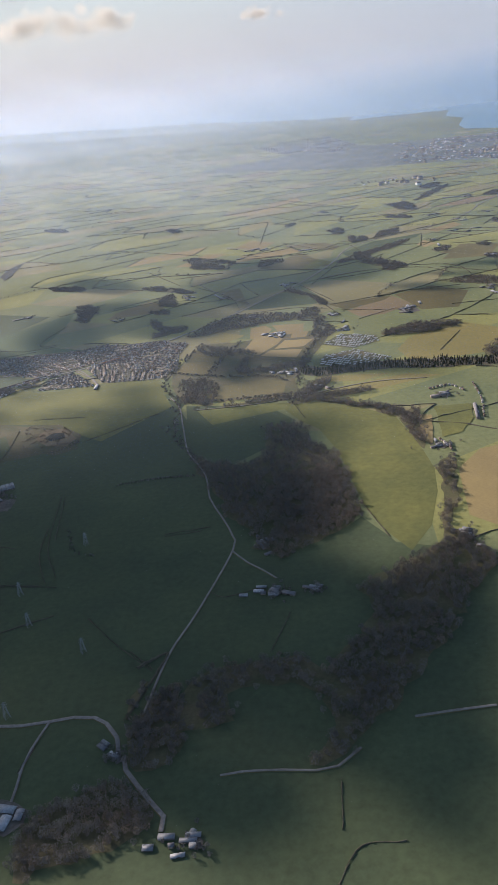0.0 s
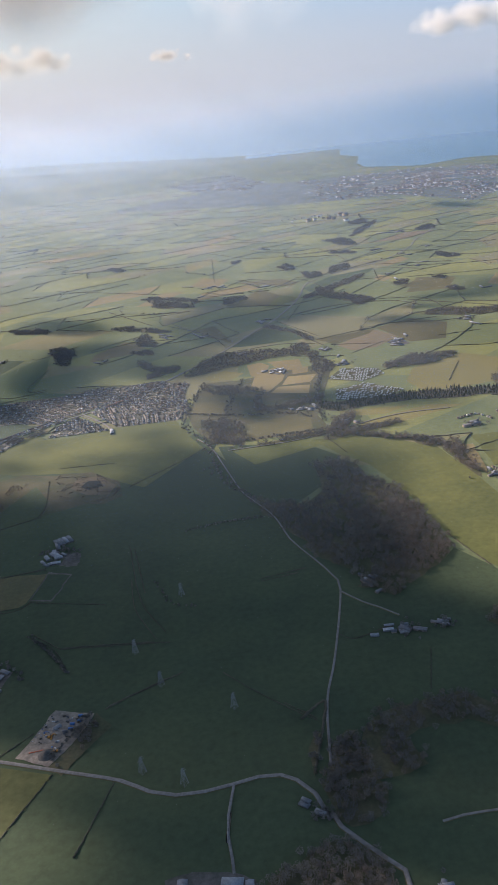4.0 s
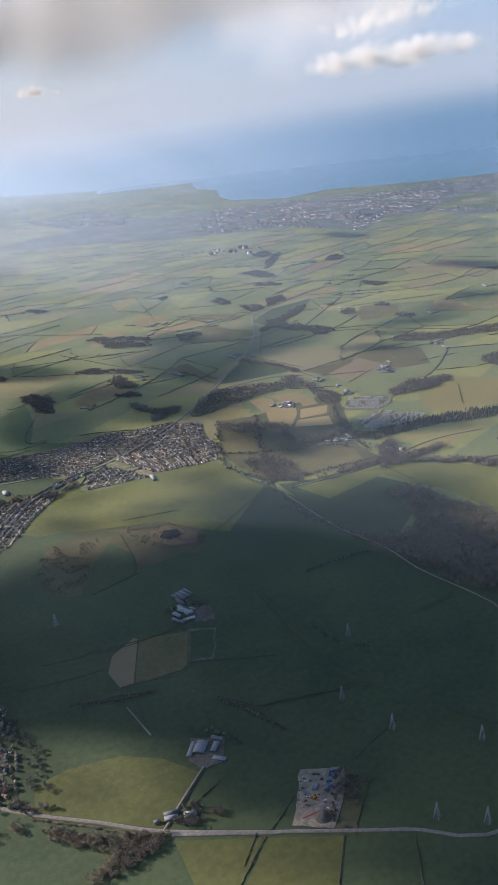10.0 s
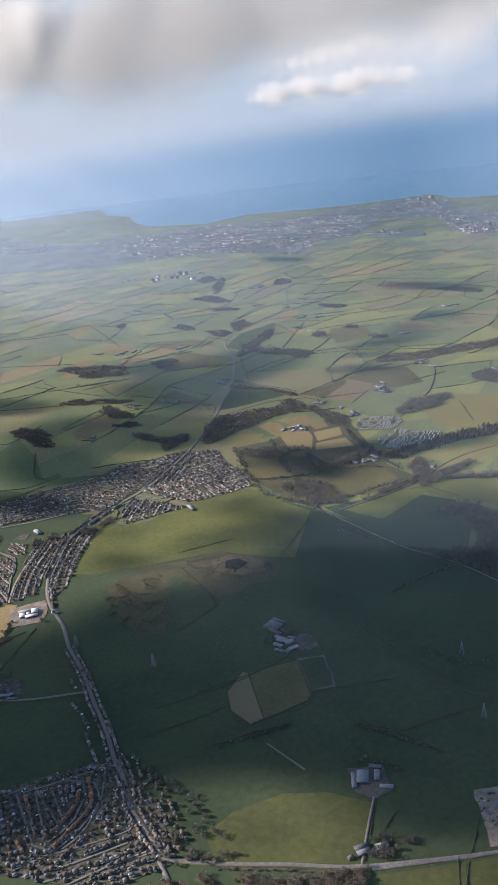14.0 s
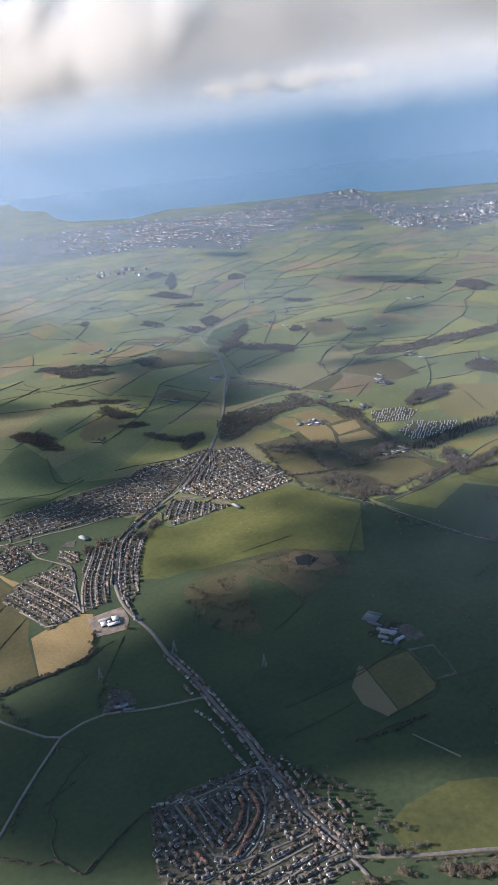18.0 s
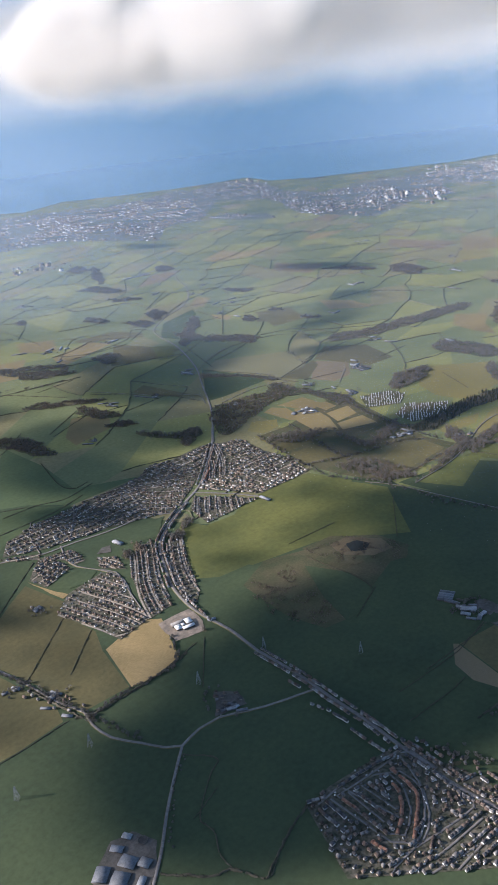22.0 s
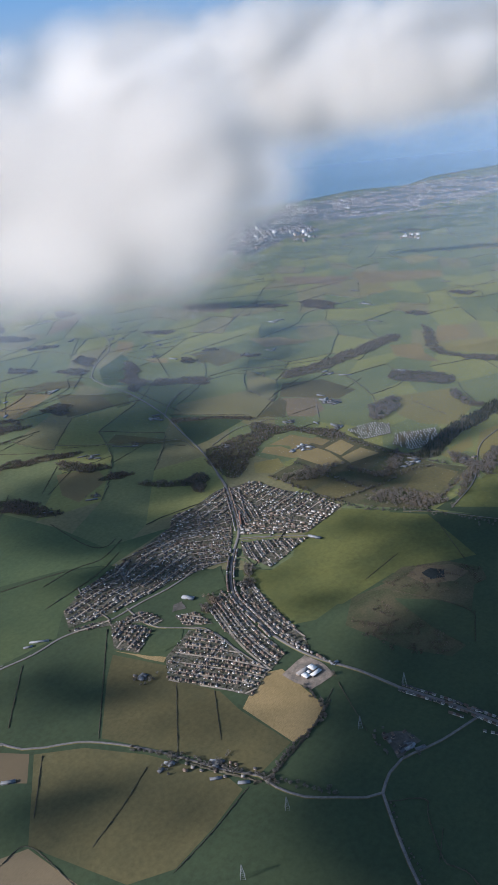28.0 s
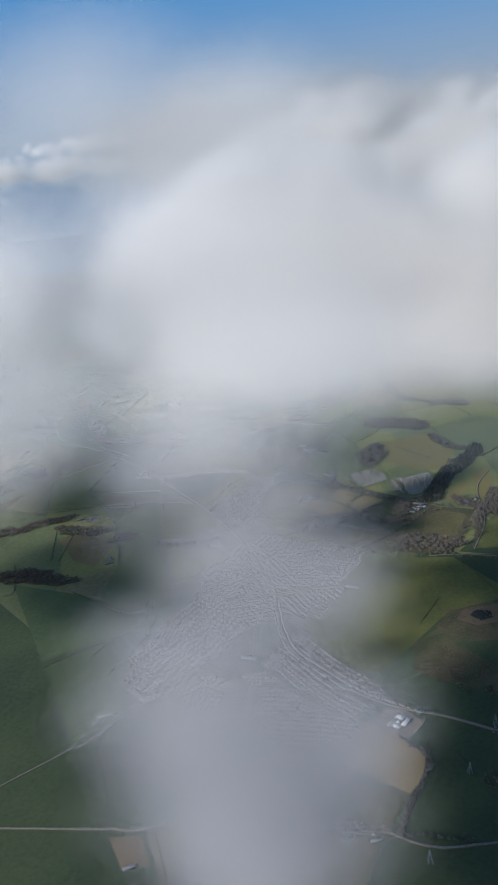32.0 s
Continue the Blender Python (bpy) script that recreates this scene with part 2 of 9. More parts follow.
def countryside():
    """The ground's own cover: a patchwork of fields with dark hedges between, far copses, rough grass."""
    m = surface("countryside", (0.06, 0.085, 0.028), (0.085, 0.10, 0.032), 0.25, 0.01)
    nt = m.node_tree
    bsdf = nt.nodes["Principled BSDF"]
    old = bsdf.inputs["Base Color"].links[0].from_socket
    pos = nt.nodes.new("ShaderNodeNewGeometry").outputs["Position"]
    warp = node(nt, "TexNoise", Scale=0.006, Detail=2.0)
    nt.links.new(pos, warp.inputs["Vector"])
    add = nt.nodes.new("ShaderNodeVectorMath")
    add.operation = "MULTIPLY_ADD"
    nt.links.new(warp.outputs["Color"], add.inputs[0])
    add.inputs[1].default_value = (60, 60, 0)
    nt.links.new(pos, add.inputs[2])
    mp = node(nt, "Mapping", Rotation=(0, 0, 0.5), Scale=(0.015, 0.024, 0.015))
    nt.links.new(add.outputs[0], mp.inputs["Vector"])
    cells, edges = nt.nodes.new("ShaderNodeTexVoronoi"), nt.nodes.new("ShaderNodeTexVoronoi")
    edges.feature = "DISTANCE_TO_EDGE"
    for v in (cells, edges):
        v.voronoi_dimensions = "2D"
        v.inputs["Scale"].default_value, v.inputs["Randomness"].default_value = 1.0, 0.85
        nt.links.new(mp.outputs[0], v.inputs["Vector"])
    ramp = nt.nodes.new("ShaderNodeValToRGB")
    ramp.color_ramp.interpolation = "CONSTANT"
    tones = [(0, (0.060, 0.076, 0.030)), (0.25, (0.088, 0.10, 0.036)), (0.5, (0.125, 0.13, 0.042)), (0.76, (0.15, 0.14, 0.05)), (0.9, (0.20, 0.165, 0.07)), (0.965, (0.17, 0.12, 0.075))]
    for i, (p, c) in enumerate(tones):
        e = ramp.color_ramp.elements[i] if i < 2 else ramp.color_ramp.elements.new(p)
        e.position, e.color = p, (*c, 1)
    sep = nt.nodes.new("ShaderNodeSeparateColor")
    nt.links.new(cells.outputs["Color"], sep.inputs[0])
    nt.links.new(sep.outputs[0], ramp.inputs[0])
    mul = nt.nodes.new("ShaderNodeMix")
    mul.data_type = "RGBA"
    mul.inputs["Factor"].default_value = 0.3
    nt.links.new(ramp.outputs[0], mul.inputs["A"])
    nt.links.new(old, mul.inputs["B"])
    line = nt.nodes.new("ShaderNodeMapRange")
    line.inputs["From Min"].default_value, line.inputs["From Max"].default_value = 0.009, 0.018
    nt.links.new(edges.outputs["Distance"], line.inputs["Value"])
    copse = node(nt, "TexNoise", Scale=0.009, Detail=5.0, Roughness=0.6)
    nt.links.new(pos, copse.inputs["Vector"])
    cut = nt.nodes.new("ShaderNodeMapRange")
    cut.inputs["From Min"].default_value, cut.inputs["From Max"].default_value = 0.60, 0.63
    cut.inputs["To Min"].default_value, cut.inputs["To Max"].default_value = 1.0, 0.0
    nt.links.new(copse.outputs["Fac"], cut.inputs["Value"])
    both = nt.nodes.new("ShaderNodeMath")
    both.operation = "MULTIPLY"
    nt.links.new(line.outputs[0], both.inputs[0])
    nt.links.new(cut.outputs[0], both.inputs[1])
    last = nt.nodes.new("ShaderNodeMix")
    last.data_type = "RGBA"
    last.inputs["A"].default_value = (0.042, 0.042, 0.026, 1)
    nt.links.new(both.outputs[0], last.inputs["Factor"])
    nt.links.new(mul.outputs["Result"], last.inputs["B"])
    nt.links.new(last.outputs["Result"], bsdf.inputs["Base Color"])
    return m


COUNTRY = countryside()

# ---- tools for building ----
rng = np.random.default_rng(7)
LAYER = [0.05]


def mesh(name, verts, faces, *mats, index=None):
    """A mesh from arrays of corners and triangles (or quads)."""
    me = bpy.data.meshes.new(name)
    verts, faces = np.asarray(verts, np.float32), np.asarray(faces, np.int32)
    n, k = faces.shape
    me.vertices.add(len(verts))
    me.vertices.foreach_set("co", verts.ravel())
    me.loops.add(n * k)
    me.loops.foreach_set("vertex_index", faces.ravel())
    me.polygons.add(n)
    me.polygons.foreach_set("loop_start", np.arange(0, n * k, k, dtype=np.int32))
    me.polygons.foreach_set("loop_total", np.full(n, k, np.int32))
    for m in mats:
        me.materials.append(m)
    if index is not None:
        me.polygons.foreach_set("material_index", np.asarray(index, np.int32))
    me.update(calc_edges=True)
    me.validate()
    return me


def part(name, me, parent, label="", at=None):
    ob = new(name, me)
    ob.parent = parent
    if at is not None:
        ob.matrix_basis = at
    if label:
        ob["label"] = label
    return ob


def boxes(items):
    """Corners and quads of boxes given as (cx, cy, z0, lx, ly, h[, angle, taper])."""
    V, Q = [], []
    for it in items:
        cx, cy, z0, lx, ly, h = it[:6]
        a, tp = (it[6] if len(it) > 6 else 0.0), (it[7] if len(it) > 7 else 1.0)
        c, s, n = math.cos(a), math.sin(a), len(V)
        for z, k in ((z0, 1.0), (z0 + h, tp)):
            for dx, dy in ((-1, -1), (1, -1), (1, 1), (-1, 1)):
                x, y = dx * lx / 2 * k, dy * ly / 2 * k
                V.append((cx + x * c - y * s, cy + x * s + y * c, z))
        Q += [(n, n + 3, n + 2, n + 1), (n + 4, n + 5, n + 6, n + 7)] + [(n + i, n + (i + 1) % 4, n + 4 + (i + 1) % 4, n + 4 + i) for i in range(4)]
    return V, Q


def flat(name, pts, z, mat, thick=0.0):
    """A sheet with the given outline."""
    bm = bmesh.new()
    f = bm.faces.new([bm.verts.new((x, y, z)) for x, y in pts])
    f.normal_update()
    if f.normal.z < 0:
        f.normal_flip()
    bmesh.ops.triangulate(bm, faces=bm.faces[:])
    me = bpy.data.meshes.new(name)
    bm.to_mesh(me)
    bm.free()
    me.materials.append(mat)
    return me


def smooth_line(pts, step=6.0):
    """Points along a rounded line through pts, a step apart."""
    P = [Vector((*p, 0)) for p in pts]
    P = [P[0] * 2 - P[1]] + P + [P[-1] * 2 - P[-2]]
    out = []
    for a, b, c, d in zip(P, P[1:], P[2:], P[3:]):
        n = max(1, int((c - b).length / step))
        for i in range(n):
            t = i / n
            out.append(0.5 * (2 * b + (c - a) * t + (2 * a - 5 * b + 4 * c - d) * t * t + (3 * b - a - 3 * c + d) * t ** 3))
    out.append(P[-2])
    return np.array([p[:2] for p in out])


def inside(P, poly):
    x, y = P[:, 0], P[:, 1]
    hit = np.zeros(len(P), bool)
    for (x0, y0), (x1, y1) in zip(poly, poly[1:] + poly[:1]):
        if y0 != y1:
            hit ^= ((y0 > y) != (y1 > y)) & (x < (x1 - x0) * (y - y0) / (y1 - y0) + x0)
    return hit


def road(name, width, pts, label):
    L = smooth_line(pts)
    WAYS.append(smooth_line(pts, 1.5))
    d = np.gradient(L, axis=0)
    d /= np.linalg.norm(d, axis=1)[:, None] + 1e-9
    nrm = np.stack([-d[:, 1], d[:, 0]], 1) * width / 2
    LAYER[0] += 0.0005
    z, n = 0.36 + LAYER[0], len(L)
    # a cambered strip with verges that fall to the fields
    cols = [(-1.35, 0.0), (-1.0, z - 0.02), (0.0, z), (1.0, z - 0.02), (1.35, 0.0)]
    V = np.concatenate([np.c_[L + nrm * k, np.full(n, h)] for k, h in cols])
    Q = [(a * n + i, (a + 1) * n + i, (a + 1) * n + i + 1, a * n + i + 1) for a in range(4) for i in range(n - 1)]
    Q = [q[::-1] for q in Q]
    idx = [1 if a in (0, 3) else 0 for a in range(4) for i in range(n - 1)]
    tagged(new(name, mesh(name, V, Q, TARMAC, OLIVE, index=idx)), label, "road", kind="structure")


FIELDS, WAYS = [], []


def field(mat, pts, label):
    FIELDS.append(pts)
    LAYER[0] += 0.0005
    tagged(new("field", flat("field", pts, LAYER[0], mat)), label, "field", kind="structure")


def ragged(pts, amount):
    """The outline pts with rounded corners and an uneven edge."""
    out = []
    P = np.array(list(pts) + [pts[0]])
    for x, y in np.concatenate([a + (b - a) * np.linspace(0, 1, max(2, int(np.linalg.norm(b - a) / 1.4)), endpoint=False)[:, None] for a, b in zip(P, P[1:])]):
        w = noise.noise_vector(Vector((x * 0.3, y * 0.3, 7.0))) * amount + noise.noise_vector(Vector((x * 0.09, y * 0.09, 3.0))) * amount * 1.6
        out.append((x + w.x, y + w.y))
    return out


def patch(name, mat, pts, label):
    span = np.ptp(np.array(pts), axis=0).min()
    if name != "gardens" and span < 60:
        pts = ragged(pts, min(0.55, span * 0.035))
    LAYER[0] += 0.0005
    tagged(new(name, flat(name, pts, 0.12 + LAYER[0], mat)), label, name, kind="structure")


def twigs(C, size):
    """Small leaf-like triangles at random turns round the places C."""
    n = len(C)
    a, b = rng.normal(size=(n, 3)), rng.normal(size=(n, 3))
    a /= np.linalg.norm(a, axis=1)[:, None]
    b -= a * (a * b).sum(1)[:, None]
    b /= np.linalg.norm(b, axis=1)[:, None]
    s = (size * rng.uniform(0.6, 1.4, n))[:, None]
    V = np.stack([C + a * s, C - a * s * 0.6 + b * s * 0.8, C - a * s * 0.6 - b * s * 0.8], 1).reshape(-1, 3)
    return V, np.arange(3 * n).reshape(-1, 3)


def hedge(pts, w):
    off = math.hypot(pts[0][0] + 300, pts[0][1] - 200)
    w *= 0.85 + min(max((off - 350) / 1600, 0), 0.35)
    L = smooth_line(pts, 1.1)
    n = len(L)
    r = 0.26 * w
    # a ragged core, and twigs standing out of it
    keep = rng.random(n) > 0.06
    h = rng.uniform(0.35, 0.7, n) * min(w, 1.6) * (0.6 + 0.5 * np.sin(np.arange(n) * 0.21 + L[0, 0]) ** 2)
    d = np.gradient(L, axis=0)
    d /= np.linalg.norm(d, axis=1)[:, None] + 1e-9
    nr = np.stack([-d[:, 1], d[:, 0]], 1)
    wob = rng.normal(0, 0.12 * w, (n, 1))
    V = np.concatenate([np.c_[L + nr * (wob - r), np.zeros(n)], np.c_[L + nr * (wob - r * 0.5), h * 0.9], np.c_[L + nr * (wob + r * 0.5), h], np.c_[L + nr * (wob + r), np.zeros(n)]])
    Q = [(a * n + i, a * n + i + 1, (a + 1) * n + i + 1, (a + 1) * n + i) for a in range(3) for i in range(n - 1) if keep[i]]
    F = np.array([t for q in Q for t in ((q[0], q[1], q[2]), (q[0], q[2], q[3]))]).reshape(-1, 3)
    k = int(n * 5 * max(1, w * 0.8))
    i = rng.integers(0, n, k)
    C = np.c_[L[i] + nr[i] * rng.normal(0, r * 0.8, (k, 1)) + d[i] * rng.uniform(-0.6, 0.6, (k, 1)), h[i] * rng.uniform(0.2, 1.25, k)]
    tv, tf = twigs(C, 0.24)
    tagged(new("hedge", mesh("hedge", np.concatenate([V, tv]), np.concatenate([F, tf + len(V)]), HEDGE)), "dark leafless hedgerow along a field edge", "hedge", kind="stuff")


def tree_soup(P, height, conifer=False, per=46):
    """Trunks, limbs and crowns of bare trees at P."""
    n = len(P)
    H = height * rng.uniform(0.75, 1.25, n)
    R = H * (0.2 if conifer else rng.uniform(0.36, 0.5, n))
    ang = np.arange(3) * 2 * np.pi / 3
    ring = np.stack([np.cos(ang), np.sin(ang)], 1)
    base = np.c_[P, np.zeros(n)]
    lo = base[:, None] + np.concatenate([ring * 0.14, np.zeros((3, 1))], 1)[None]
    top = base + np.c_[rng.normal(0, 0.1, (n, 2)), H * 0.85]
    V = [np.concatenate([lo.reshape(-1, 3), top])]
    i = np.arange(n)
    F = [np.concatenate([np.stack([i * 3 + a, i * 3 + (a + 1) % 3, 3 * n + i], 1) for a in range(3)])]
    off = 4 * n
    for _ in range(0 if conifer else 4):
        s = base + np.c_[np.zeros((n, 2)), H * rng.uniform(0.25, 0.5, n)]
        q = rng.uniform(0, 2 * np.pi, n)
        e = s + np.c_[np.cos(q) * R * 0.85, np.sin(q) * R * 0.85, H * rng.uniform(0.2, 0.42, n)]
        V.append(np.concatenate([s, s + (0, 0, 0.14), e]))
        F.append(np.stack([i, i + n, i + 2 * n], 1) + off)
        off += 3 * n
    u = rng.normal(size=(n, per, 3))
    u /= np.linalg.norm(u, axis=2)[:, :, None]
    u *= rng.uniform(0.3, 1.0, (n, per, 1)) ** 0.35
    if conifer:
        f = rng.random((n, per))
        C = base[:, None] + np.stack([u[..., 0] * R[:, None] * (1.05 - f), u[..., 1] * R[:, None] * (1.05 - f), H[:, None] * (0.08 + 0.92 * f)], 2)
    else:
        lob = 1 + 0.25 * np.sin(3 * np.arctan2(u[..., 1], u[..., 0]) + H[:, None] * 7)
        C = base[:, None] + np.stack([u[..., 0] * R[:, None] * lob, u[..., 1] * R[:, None] * lob, H[:, None] * (0.62 + 0.38 * u[..., 2])], 2)
    tv, tf = twigs(C.reshape(-1, 3), 0.2 if not conifer else 0.26)
    V.append(tv)
    F.append(tf + off)
    return np.concatenate(V), np.concatenate(F)


def wood(pts, gap, mat, label, high):
    gap *= 0.72
    # a ragged edge
    L = smooth_line(list(pts) + [pts[0]], 4.0)[:-1]
    k, pts = min(1.0, np.ptp(np.array(pts), axis=0).min() / 55), []
    for x, y in L:
        w = noise.noise_vector(Vector((x * 0.11, y * 0.11, 2.0))) * 5.0 + noise.noise_vector(Vector((x * 0.03, y * 0.03, 5.0))) * 4.0
        pts.append((x + w.x * k, y + w.y * k))
    A = np.array(pts)
    lo, hi = A.min(0), A.max(0)
    g = np.stack(np.meshgrid(np.arange(lo[0], hi[0], gap), np.arange(lo[1], hi[1], gap * 0.87)), 2)
    g[1::2, :, 0] += gap / 2
    g = g.reshape(-1, 2) + rng.normal(0, gap * 0.3, (g.shape[0] * g.shape[1], 2))
    g = g[inside(g + rng.normal(0, gap * 0.5, g.shape), pts)]
    g = g[[noise.noise(Vector((x * 0.13, y * 0.13, 4.0))) < 0.27 for x, y in g]]
    if not len(g):
        return
    far = np.hypot(A[:, 0].mean() + 250, A[:, 1].mean() - 200) > 1500
    per = 34 if far else 96
    V, F = tree_soup(g, 3.0 * high * (0.62 if np.hypot(A[:, 0].mean() + 250, A[:, 1].mean() - 200) > 620 else 1.0), mat == CONIFER, per)
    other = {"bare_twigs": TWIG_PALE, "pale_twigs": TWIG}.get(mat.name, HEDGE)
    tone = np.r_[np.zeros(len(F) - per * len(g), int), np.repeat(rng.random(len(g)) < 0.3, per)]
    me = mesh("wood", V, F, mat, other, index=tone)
    tagged(new("wood", me), label, "wood", kind="stuff")
    LAYER[0] += 0.0005
    tagged(new("wood_floor", flat("wood_floor", pts, LAYER[0] + 0.02, SCRUB if mat != CONIFER else HEDGE)), "leaf-littered brown floor under trees", "ground", kind="structure")


def shrubs(pts):
    """Garden shrubs and small bare trees scattered between houses."""
    A = np.array(pts)
    lo, hi = A.min(0), A.max(0)
    P = rng.uniform(lo, hi, (int((hi - lo).prod() / 9.0), 2))
    P = P[inside(P, pts)]
    if len(P):
        V, F = tree_soup(P, 0.95, False, 22)
        tagged(new("shrubs", mesh("shrubs", V, F, HEDGE)), "dark garden shrubs and small bare trees", "shrubs", kind="stuff")
    P = rng.uniform(lo, hi, (int((hi - lo).prod() / 14.0), 2))
    P = P[inside(P, pts)]
    if len(P):
        V, Q = boxes([(x, y, 0.1, rng.uniform(0.4, 1.1), rng.uniform(0.35, 0.6), rng.uniform(0.4, 0.75), rng.uniform(0, 3.1), 0.85) for x, y in P])
        tagged(new("garden_sheds", mesh("garden_sheds", V, Q, TIN, WALL_W, ROOF_B, index=np.repeat(rng.choice(3, len(P), p=[0.45, 0.3, 0.25]), 6))), "small garden sheds, garages and parked vans between houses", "sheds", kind="stuff")


def tree_row(pts, gap, high, wide):
    """Bare trees and bushes standing loosely along a line."""
    L = smooth_line(pts, gap)
    P = L + rng.normal(0, wide, L.shape)
    P = np.concatenate([P, (L + rng.normal(0, wide * 1.4, L.shape))[rng.random(len(L)) < 0.5]])
    V, F = tree_soup(P, high, False, 90)
    tagged(new("trees", mesh("trees", V, F, TWIG)), "loose row of bare trees along a field edge", "trees", kind="stuff")


def thicket(pts):
    """Low brown scrub scattered over rough ground."""
    A = np.array(pts)
    P = rng.uniform(A.min(0), A.max(0), (int(np.ptp(A, axis=0).prod() / 3.2), 2))
    P = P[inside(P, pts)]
    P = P[[noise.noise(Vector((x * 0.12, y * 0.12, 6.0))) > 0.02 for x, y in P]]
    V, F = tree_soup(P, 0.8, False, 20)
    tagged(new("scrub", mesh("scrub", V, F, TWIG_PALE)), "low brown scrub on rough ground", "scrub", kind="stuff")


HOUSES = []


def one_house(kind, x, y, a):
    HOUSES.append((kind, x, y, radians(a)))


def house_row(kind, pts, step, off):
    L = smooth_line(pts, 0.25)
    run = np.r_[0, np.cumsum(np.linalg.norm(np.diff(L, axis=0), axis=1))]
    for s in np.arange(step * 0.3, run[-1], step * 0.84):
        i = min(np.searchsorted(run, s), len(L) - 2)
        d = L[i + 1] - L[i]
        a = math.atan2(d[1], d[0])
        if rng.random() < 0.14:
            continue
        k = kind if rng.random() < 0.75 or kind == "orange" else "white"
        off_here = off + rng.normal(0, 0.06)
        HOUSES.append((k, L[i][0] - math.sin(a) * off_here + rng.normal(0, 0.1), L[i][1] + math.cos(a) * off_here, a + rng.normal(0, 0.02) + (math.pi / 2 if rng.random() < 0.03 else 0)))


def patchwork():
    """Fields between hedges out to the far land, laid in crooked rows wherever no field lies yet."""
    ca, sa, gu, gv, n = math.cos(0.5), math.sin(0.5), 84.0, 50.0, 40
    def corner(i, j):
        u, v = (i - n / 2) * gu + (j % 2) * gu * 0.4, j * gv - 500
        w = noise.noise_vector(Vector((u * 0.006, v * 0.006, 3.0))) * 46 + noise.noise_vector(Vector((i * 7.3, j * 3.1, 9.0))) * 13
        u, v = u + w.x, v + w.y
        return -100 + u * ca - v * sa, 100 + u * sa + v * ca
    # far fields take lighter copies of the pasture colours, as if sunlit
    mats, V, F, I = [FAR_GRASS, FAR_LIME, FAR_OLIVE, GOLD, TAN, BROWN], [], [], []
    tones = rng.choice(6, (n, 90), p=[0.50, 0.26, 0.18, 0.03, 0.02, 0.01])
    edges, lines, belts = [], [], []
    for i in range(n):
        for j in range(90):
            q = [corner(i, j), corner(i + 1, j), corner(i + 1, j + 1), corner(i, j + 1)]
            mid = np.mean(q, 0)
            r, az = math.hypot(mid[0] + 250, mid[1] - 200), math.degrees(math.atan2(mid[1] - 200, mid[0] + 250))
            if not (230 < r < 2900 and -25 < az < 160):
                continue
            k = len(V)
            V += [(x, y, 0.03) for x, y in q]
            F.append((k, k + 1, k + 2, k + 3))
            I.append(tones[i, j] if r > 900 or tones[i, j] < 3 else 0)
            for a, b in ((q[0], q[1]), (q[0], q[3])):
                edges.append((a, b, r))
    A, B = np.array([e[0] for e in edges]), np.array([e[1] for e in edges])
    taken = np.zeros(len(edges), bool)
    for f in FIELDS:
        for k in (0.1, 0.5, 0.9):
            taken |= inside(A + (B - A) * k, f)
    for e, t in zip(edges, taken):
        if not t and rng.random() < 0.55:
            (belts if rng.random() < 0.14 else lines).append(e)
    tagged(new("fields", mesh("fields", V, F, *mats, index=I)), "patchwork of green, olive and tan winter fields", "fields", kind="structure")
    V, F = [], []
    for a, b, r in lines:
        a, b = np.array(a), np.array(b)
        m = max(3, int(np.linalg.norm(b - a) / 5))
        t = np.linspace(0, 1, m)[:, None]
        d = (b - a) / np.linalg.norm(b - a)
        nr = np.array((-d[1], d[0]))
        L = a + (b - a) * t + nr * (rng.normal(0, 0.5, (m, 1)) + 3 * np.sin(t * math.pi) * rng.normal())
        w = (0.26 + r / 7000) * rng.uniform(0.4, 1.4, m)
        h = rng.uniform(0.3, 1.0, m)
        k = len(V)
        for p, ww, hh in zip(L, w, h):
            V += [(*(p - nr * ww), 0), (*(p - nr * ww * 0.4), hh), (*(p + nr * ww * 0.5), hh * 0.9), (*(p + nr * ww), 0)]
        F += [(k + 4 * s + e, k + 4 * s + e + 1, k + 4 * s + e + 5, k + 4 * s + e + 4) for s in range(m - 1) for e in range(3)]
    tagged(new("hedges", mesh("hedges", V, F, HEDGE)), "dark leafless hedgerows between far fields", "hedges", kind="stuff")
    P = np.concatenate([np.array(a) + (np.array(b) - a) * rng.uniform(0, 1, (26, 1)) + rng.normal(0, 1.3, (26, 2)) for a, b, r in belts])
    V, F = tree_soup(P, 2.6, False, 40)
    tagged(new("trees", mesh("trees", V, F, TWIG)), "rows of bare trees along far hedgerows", "trees", kind="stuff")


